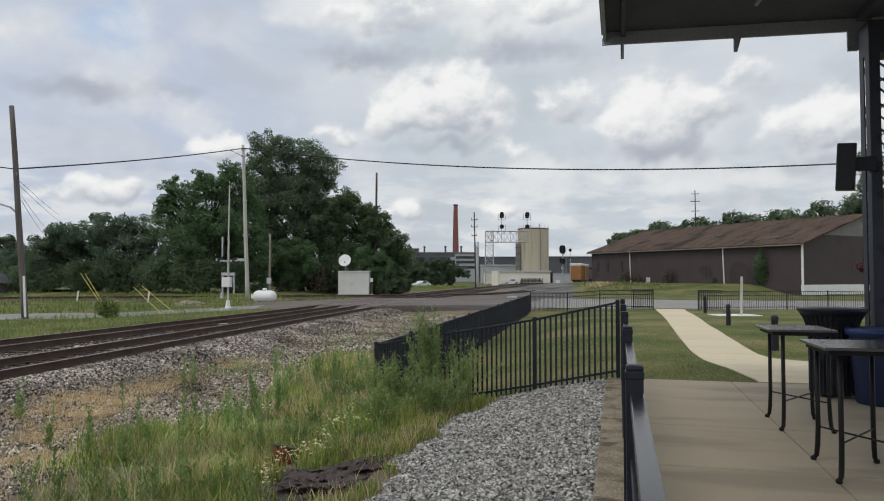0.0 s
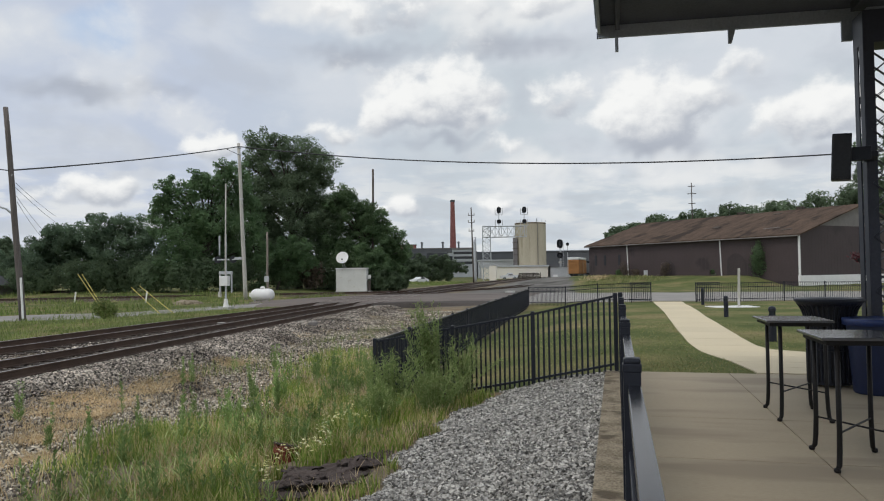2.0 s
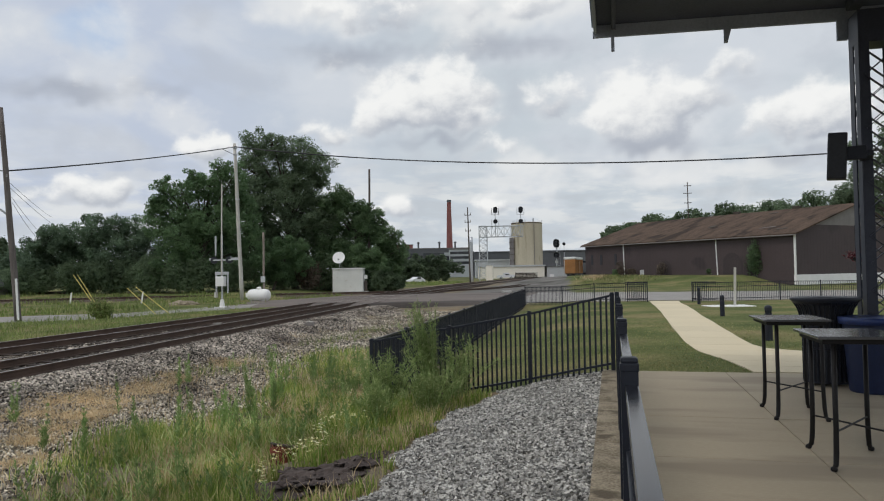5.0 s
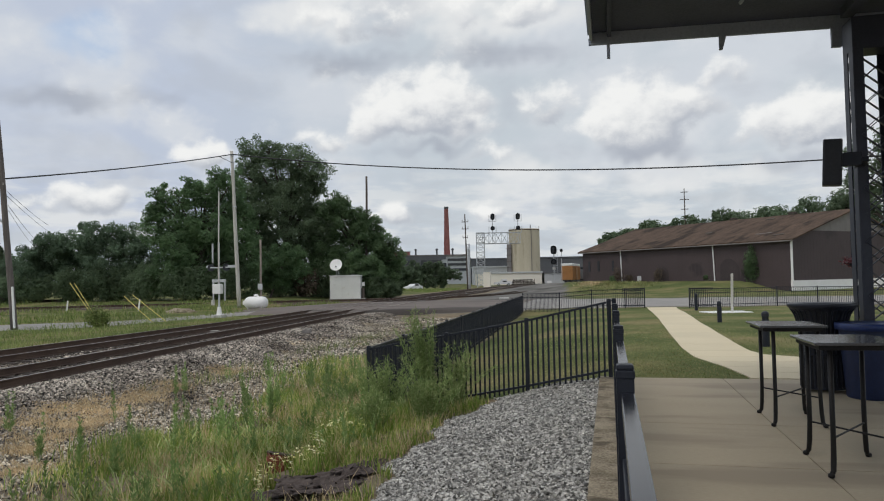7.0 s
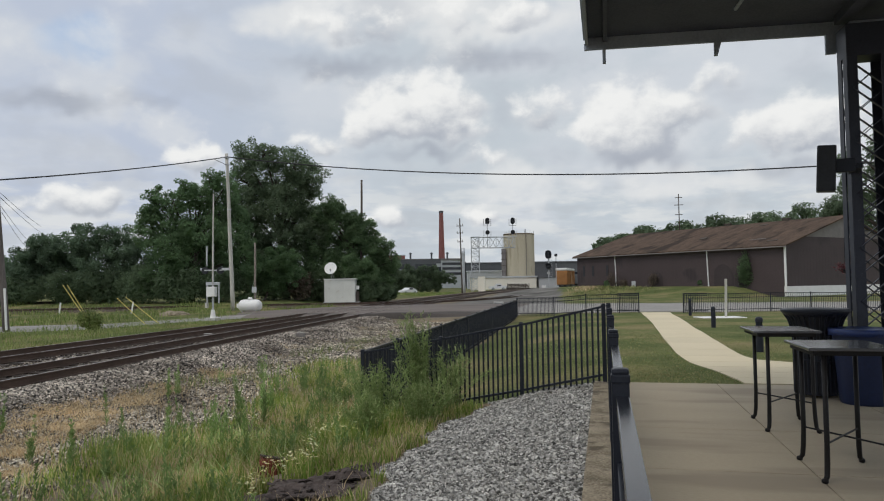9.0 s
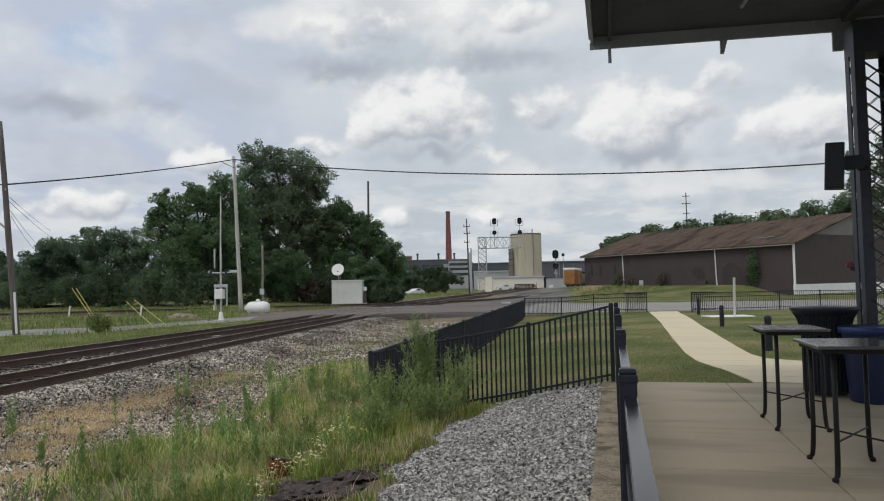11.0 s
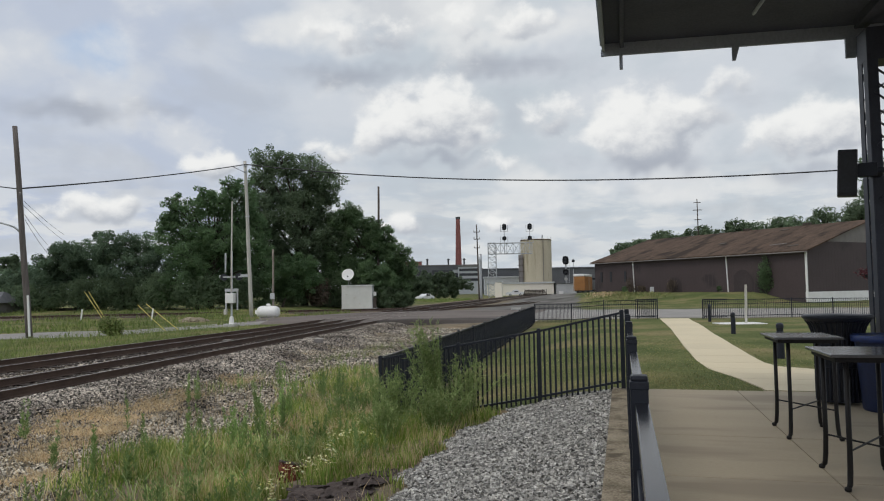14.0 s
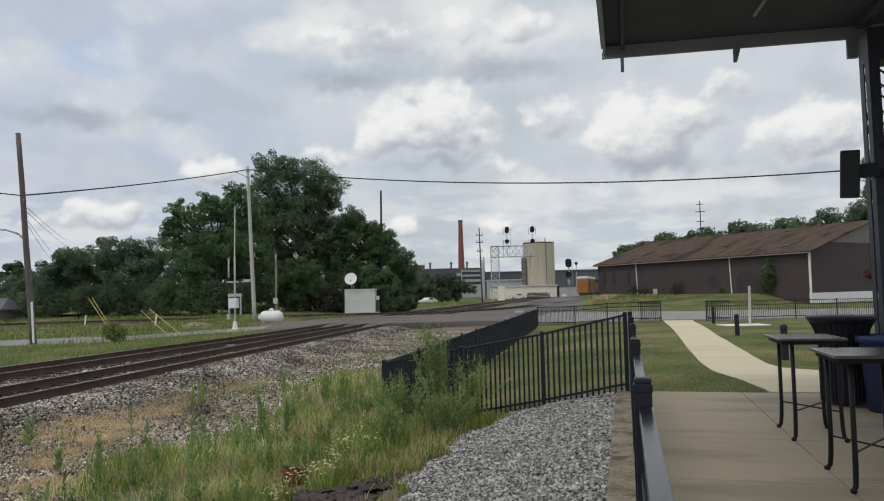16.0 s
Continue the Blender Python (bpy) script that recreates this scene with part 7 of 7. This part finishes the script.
blades("dead_stalks", spots, rng.uniform(0.08, 0.32, len(spots)), 0.004, M["straw"], "dead tan grass stalks mixed into the green", "grass", 0.8, 9)
spots = field(6500, -10.0, -4.2, 11, 30, lambda x, y: (x - along(NEAR_TRACK, y) > 2.8) & (x < along(FENCE_LINE, y) - 0.2) & (patch(x, y, 0.9, 4.0) > 0.25))
blades("sparse_grass", spots, rng.uniform(0.08, 0.36, len(spots)), 0.006, M["rough"], "sparse grass tufts along the stony verge", "grass", 0.6, 4)
spots = field(34000, -4.2, 7.5, 11.6, 24, lambda x, y: (x > along(FENCE_LINE, y) + 0.1) & ((x < along(PATH_L, y) - 0.02) | (x > along(PATH_R, y) + 0.02)) & (rng.uniform(0, 1, len(x)) < (13 / np.maximum(y, 12)) ** 1.5))
blades("lawn_grass", spots, rng.uniform(0.025, 0.065, len(spots)), 0.004, M["lawnblade"], "short mown lawn grass with dry spots", "grass", 0.9, 5)
def path_edge(x, y):
    """Nearness to the edges of the garden path and of the patio, 0 to 1."""
    d = np.minimum(np.minimum(np.abs(x - along(PATH_L, y)), np.abs(x - along(PATH_R, y))), np.abs(y - 11.7) + 10 * (x < 0.1))
    return np.exp(-(d / 0.16) ** 2)


spots = field(60000, -3.8, 7.5, 11.6, 24, lambda x, y: (x > along(FENCE_LINE, y) + 0.1) & ((x < along(PATH_L, y) + 0.01) | (x > along(PATH_R, y) - 0.01)) & (rng.uniform(0, 1, len(x)) < (12 / np.maximum(y, 12)) ** 1.5 * (0.45 * path_edge(x, y) + 0.30 * np.clip(patch(x, y, 1.1, 2.2) - 0.35, 0, 1) + 1.6 * np.exp(-((x - 0.75) / 0.62) ** 2 - ((y - 12.9) / 0.75) ** 2))))
blades("dry_lawn_grass", spots, rng.uniform(0.02, 0.05, len(spots)), 0.005, M["drylawn"], "bleached dry grass in the lawn and along the path", "grass", 1.5, 15)
spots = field(40000, -30, -17.5, 8, 40, lambda x, y: (x < along(FAR_TRACK, y) - 1.7) & (rng.uniform(0, 1, len(x)) < (20 / np.maximum(np.hypot(x, y), 18)) ** 1.2))
blades("trackside_grass", spots, rng.uniform(0.06, 0.26, len(spots)), 0.008, M["rough"], "rough grass beyond the tracks", "grass", 0.7, 6)


spots = field(26000, -66, -24, 30, 64, lambda x, y: (x < along(FAR_TRACK, y) - 2.2) & ~((np.abs(y - np.interp(x, [-62, -30.3, -25.6], [23, 32, 37])) < 3.2) & (y < 41)) & (rng.uniform(0, 1, len(x)) < 0.30 + 0.6 * patch(x, y, 0.45, 1.2)))
blades("meadow_grass", spots, rng.uniform(0.12, 0.48, len(spots)), 0.024, M["rough"], "rough tall meadow grass before the trees", "grass", 0.6, 16)


# the mound beside the boxcar and the field before the parked car
def mound(x, y):
    return (x > -0.0598 * y + 0.3) & (0.731 * (x - 19.45) + 0.682 * (y - 84.2) < -1.0)


spots = field(16000, -9, 6, 86, 125, lambda x, y: mound(x, y) & (rng.uniform(0, 1, len(x)) < (0.45 + 0.55 * patch(x, y, 0.5, 0.7)) * smooth_step(0.0, 2.5, x + 0.0598 * y)))
blades("mound_grass", spots, rng.uniform(0.08, 0.30, len(spots)), 0.030, M["lawnblade"], "rough green grass on the mound beside the tracks", "grass", 0.7, 26)
spots = field(9000, -7, 3, 92, 112, lambda x, y: mound(x, y) & (rng.uniform(0, 1, len(x)) < 0.9 * np.exp(-((x + 2.6) / 1.2) ** 2 - ((y - 101) / 3.0) ** 2)))
blades("dry_mound_grass", spots, rng.uniform(0.15, 0.35, len(spots)), 0.030, M["straw"], "bleached dry grass on the mound beside the tracks", "grass", 1.2, 27)
spots = field(9000, -56, -27, 118, 141, lambda x, y: (x < along(FAR_TRACK, y) - 4) & (rng.uniform(0, 1, len(x)) < 0.55 + 0.5 * patch(x, y, 0.4, 2.0)))
blades("far_meadow_grass", spots, rng.uniform(0.2, 0.6, len(spots)), 0.036, M["rough"], "rough grass before the parked car", "grass", 0.7, 28)


def weeds(name, spots, heights, seed, label):
    """Upright stalks set round with narrow leaves."""
    rng = np.random.default_rng(seed)
    allv, allf, o = [], [], 0
    for (x, y, z), h in zip(spots, heights):
        k = int(56 * h / 0.7)
        t = rng.uniform(0.08, 1.0, k)
        lean = rng.uniform(-0.12, 0.12, 2) * h
        c = np.stack([x + lean[0] * t ** 2, y + lean[1] * t ** 2, z + h * t], -1)
        ang = rng.uniform(0, 6.283, k)
        ln = 0.055 * (1.2 - t) * rng.uniform(0.6, 1.3, k) + 0.025
        d = np.stack([np.cos(ang), np.sin(ang), np.full(k, 1.1)], -1)
        s = np.stack([-np.sin(ang), np.cos(ang), np.zeros(k)], -1) * 0.0095
        tip = c + d * ln[:, None]
        mid = c + d * ln[:, None] * 0.5 + [0, 0, 0.008]
        v = np.stack([c, mid + s, tip, mid - s], 1).reshape(-1, 3)
        q = o + 4 * np.arange(k)[:, None]
        allv.append(v)
        allf.append(np.concatenate([q + [0, 1, 2], q + [0, 2, 3]], 0))
        o += 4 * k
        st = np.array([[x - 0.004, y, z], [x + 0.004, y, z], [x + lean[0] + 0.002, y + lean[1], z + h], [x + lean[0] - 0.002, y + lean[1], z + h]])
        allv.append(st)
        allf.append(np.array([[o, o + 1, o + 2], [o, o + 2, o + 3]]))
        o += 4
    return tagged(raw(name, np.concatenate(allv), np.concatenate(allf), M["weed"]), label, "weeds", kind="stuff")


clumps = field(330, -9.0, -2.5, 5.0, 17, lambda x, y: (rng.uniform(0, 1, len(x)) < (0.10 + 0.9 * verge(x, y)) * np.where(y < 8.3, 0.55, 1.0)) & before_fence(x, y) & (x < along(GRAVEL_EDGE, y) - 0.25) & (np.hypot(x + 3.05, y - 7.1) > 0.7) & (np.hypot(x + 3.9, y - 7.7) > 0.55))
BUSHY = [(-6.63, 7.8), (-5.96, 7.6), (-6.2, 8.4), (-9.05, 13.8), (-6.75, 10.3), (-6.2, 9.2), (-5.6, 9.4), (-5.75, 10.4), (-5.26, 9.8), (-5.97, 12.0), (-5.6, 11.0), (-4.87, 12.4), (-5.4, 12.9), (-6.3, 14.1), (-4.8, 12.7), (-9.3, 9.4), (-7.6, 8.2), (-6.95, 12.6), (-4.55, 8.4)]
bushy = np.array([(x, y, float(ground_z(x, y)) - 0.01) for x, y in BUSHY])
spots = np.concatenate([c + np.stack([rng.normal(0, s, k), rng.normal(0, s, k), np.zeros(k)], -1) for c, k, s in [(c, int(rng.integers(1, 4)), 0.07) for c in clumps] + [(c, 4, 0.035) for c in bushy]])
weeds("upright_weeds", spots, rng.uniform(0.26, 0.52, len(spots)) * np.where(spots[:, 0] < -5, 1.35, 1.0), 8, "upright blue-green weed stalks among the grass")


# ---- shrub by the fence, flowers, scrap on the verge ----
def willow_shrub(x, y, height, spread, seed, stems, label, lean=0.0, least=0.55):
    """Thin arching stems with narrow leaves, one rigid plant."""
    rng = np.random.default_rng(seed)
    root = thing("shrub", x, y, float(ground_z(x, y)), label, "shrub", "fence shrubs")
    bm = bmesh.new()
    pts, ways = [], []
    for i in range(stems):
        ang, out, h = rng.uniform(0, 6.283), spread * rng.uniform(0.15, 1.0), height * rng.uniform(least, 1.0)
        base = Vector((0.25 * spread * math.cos(ang) * rng.uniform(), 0.2 * spread * math.sin(ang) * rng.uniform(), 0))
        tip = Vector((out * math.cos(ang) + lean * h, 0.6 * out * math.sin(ang), h))
        mid = base.lerp(tip, 0.5) + Vector((0, 0, h * 0.12))
        bent(bm, [base, mid, tip], [0.006, 0.004, 0.002], 4)
        for k in range(70):
            t = rng.uniform(0.12, 1.0)
            p = base.lerp(mid, t * 2) if t < 0.5 else mid.lerp(tip, t * 2 - 1)
            pts.append((p.x + rng.normal() * 0.02, p.y + rng.normal() * 0.02, p.z + rng.normal() * 0.02))
    tagged(part("stem", bm, M["weed"], root), kind="stuff")
    pts = np.array(pts)
    n = len(pts)
    d = rng.normal(size=(n, 3))
    d[:, 2] += 0.7
    d /= np.linalg.norm(d, axis=1)[:, None]
    s = np.cross(d, rng.normal(size=(n, 3)))
    s /= np.linalg.norm(s, axis=1)[:, None]
    ln = rng.uniform(0.04, 0.10, n)[:, None]
    v = np.stack([pts, pts + d * ln * 0.5 + s * 0.0055, pts + d * ln, pts + d * ln * 0.5 - s * 0.0055], 1)
    k = 4 * np.arange(n)[:, None]
    leaves = raw("leaves", v.reshape(-1, 3), np.concatenate([k + [0, 1, 2], k + [0, 2, 3]], 0), M["willow"])
    leaves.parent = root
    return root


shrub_a = willow_shrub(-2.80, 10.75, 1.66, 0.40, 71, 58, "feathery yellow-green shrub pushing through the fence", -0.14, 0.55)
shrub_b = willow_shrub(-3.45, 10.55, 1.05, 0.70, 72, 52, "low feathery green shrub against the fence")
shrub_c = willow_shrub(-2.40, 10.85, 1.05, 0.70, 73, 34, "feathery green shrub beside the gravel")
shrub_d = willow_shrub(-2.6, 9.9, 0.75, 0.70, 74, 36, "low feathery green shrub beside the gravel")
shrub_e = willow_shrub(-3.3, 9.6, 0.65, 0.60, 75, 30, "low green weed clump on the verge")


def flowers(spots, seed):
    """Small pale yellow flower heads on thin stems."""
    rng = np.random.default_rng(seed)
    v, f, o = [], [], 0
    for x, y, z in spots:
        h = rng.uniform(0.22, 0.38)
        for _ in range(int(rng.integers(1, 4))):
            c = np.array([x + rng.normal() * 0.025, y + rng.normal() * 0.025, z + h + rng.normal() * 0.025])
            for k in range(4):
                a = k * 1.571 + rng.uniform(0, 1)
                d = np.array([math.cos(a), math.sin(a), rng.uniform(-0.2, 0.6)]) * rng.uniform(0.015, 0.024)
                e = np.array([-math.sin(a), math.cos(a), 0.1]) * 0.010
                v += [c, c + d * 0.6 + e, c + d, c + d * 0.6 - e]
                f += [(o, o + 1, o + 2), (o, o + 2, o + 3)]
                o += 4
    return tagged(raw("wild_flowers", np.array(v), f, M["petal"]), "small pale yellow wild flowers in the grass", "flowers", kind="stuff")


BLOOMS = [(-3.63, 7.08, 7, 0.06), (-3.35, 6.35, 16, 0.05), (-3.31, 7.09, 8, 0.08), (-3.36, 7.57, 10, 0.10), (-3.53, 8.1, 10, 0.12), (-3.74, 9.06, 9, 0.12), (-3.66, 9.26, 8, 0.15), (-3.72, 9.87, 9, 0.2), (-4.2, 11.0, 6, 0.2), (-3.6, 8.6, 8, 0.25)]
fx = np.concatenate([rng.normal(x, s, k) for x, y, k, s in BLOOMS])
fy = np.concatenate([rng.normal(y, s * 1.4, k) for x, y, k, s in BLOOMS])
flowers(np.stack([fx, fy, ground_z(fx, fy)], -1), 5)

drum = thing("rusty_drum", -4.02, 8.06, float(ground_z(-4.02, 8.06)) - 0.11, "rusted-through steel drum stub in the weeds", "scrap metal", turn=0)
bm = lathe(bmesh.new(), [(0.170, 0.0), (0.175, 0.02), (0.173, 0.17), (0.179, 0.185), (0.173, 0.20), (0.171, 0.30), (0.163, 0.30), (0.163, 0.02)], 22)
for v in bm.verts:
    v.co += Vector((noise.noise(v.co * 9), noise.noise(v.co * 9 + Vector((5, 0, 0))), 0)) * 0.02
for v in bm.verts:
    v.co = pose(0, 0, 0, -13, 4, 0) @ (v.co + Vector((0, 0, 0.045 * noise.noise(v.co * 7 + Vector((3, 1, 0))) if v.co.z > 0.25 else 0)))
part("shell", bm, M["rust"], drum)
bm = lathe(bmesh.new(), [(0.165, 0.292), (0.179, 0.292), (0.183, 0.306), (0.175, 0.314), (0.165, 0.306)], 22)
for v in bm.verts:
    v.co = pose(0, 0, 0, -13, 4, 0) @ (v.co + Vector((noise.noise(v.co * 9) * 0.02, noise.noise(v.co * 9 + Vector((5, 0, 0))) * 0.02, 0.03 * noise.noise(v.co * 8))))
part("rim", bm, M["darkpole"], drum, "dark bent rolled rim")


def torn_sheet(x, y, turn, lx, ly, seed, lift):
    root = thing("roofing_felt", x, y, float(ground_z(x, y)) + lift, "crumpled torn dark roofing felt lying by the gravel", "scrap felt", "scraps of felt", turn)
    bm = bmesh.new()
    nx_, ny_ = 26, 14
    grid = []
    for k in (0.0, -0.008):
        g = []
        for j in range(ny_ + 1):
            row = []
            for i in range(nx_ + 1):
                u, t = i / nx_ - 0.5, j / ny_ - 0.5
                q = Vector((u * 5 + seed, t * 4, seed * 0.7))
                edge = 1 + 0.18 * noise.noise(Vector((u * 9, t * 9, seed)))
                zz = 0.05 * abs(noise.noise(q)) + 0.026 * abs(noise.noise(q * 2.7)) + 0.010 * noise.noise(q * 6)
                row.append(bm.verts.new((u * lx * 1.2 * edge, t * ly * 1.25 * edge, zz + k)))
            g.append(row)
        grid.append(g)
    for g in grid:
        for j in range(ny_):
            for i in range(nx_):
                if noise.noise(Vector((i * 0.45, j * 0.5, seed * 3))) < 0.38:
                    bm.faces.new((g[j][i], g[j][i + 1], g[j + 1][i + 1], g[j + 1][i]))
    part("sheet", bm, M["fabric"], root)


torn_sheet(-2.83, 7.05, 40, 1.0, 0.55, 1.3, 0.03)
torn_sheet(-3.12, 6.55, 42, 0.95, 0.5, 4.1, 0.04)
torn_sheet(-2.62, 7.40, 50, 0.6, 0.35, 7.7, 0.03)
torn_sheet(-2.90, 6.70, 10, 0.7, 0.45, 9.2, 0.07)


# ---- flower basket hung by the column ----
basket = thing("flower_basket", 3.50, 11.6, 1.64, "hanging basket with dark red and white flowers", "flower basket")
v, f = leaf_mesh(np.random.default_rng(4).normal(size=(420, 3)) * [0.055, 0.055, 0.03] + [0, 0, 0.11], 0.016, np.random.default_rng(5))
ob = tagged(raw("blossom", v, f, M["petal_red"]), kind="stuff")
ob.parent = basket
part("bowl", lathe(bmesh.new(), [(0.02, 0.02), (0.06, 0.04), (0.09, 0.09), (0.085, 0.09), (0.05, 0.05)], 18), M["black"], basket)
part("hook", bent(bmesh.new(), [(0, 0, 0.10), (0, 0, 0.55), (0.06, -0.05, 0.62), (0.2, -0.47, 0.62)], 0.008, 6), M["iron"], basket)


# ---- what moves: the clouds drift, a gust bends the shrubs ----
GUST = [(0, 0.0), (0.8, 0.9), (1.6, 0.5), (2.4, 0.3), (3.2, 0.1), (4.0, 1.0), (5.2, 0.4), (6.5, 0.7), (7.1, 1.4), (7.7, 0.5), (8.3, 0.9), (9.0, 1.1), (10.2, 0.6), (11.5, 0.0), (12.5, -3.8), (13.0, -2.9), (13.5, -2.4), (14.1, -3.6), (14.8, -4.4), (15.4, -2.6), (16.0, -0.9)]


def motions():
    walk(backdrop, [(0.0, pose(11.6, -1.4, 0)), (16.0, pose(-15.0, 1.8, 0))])
    for plant, share, flutter in ((shrub_a, 1.0, 0.25), (shrub_b, 0.45, 0.3), (shrub_c, 0.7, 0.35), (shrub_d, 0.4, 0.3), (shrub_e, 0.3, 0.3)):
        still = plant.matrix_basis.copy()
        walk(plant, [(t, still @ pose(0, 0, 0, flutter * math.sin(t * 2.1 + share * 9), share * lean + flutter * math.sin(t * 1.7 + share * 5), 0)) for t, lean in GUST])


motions()
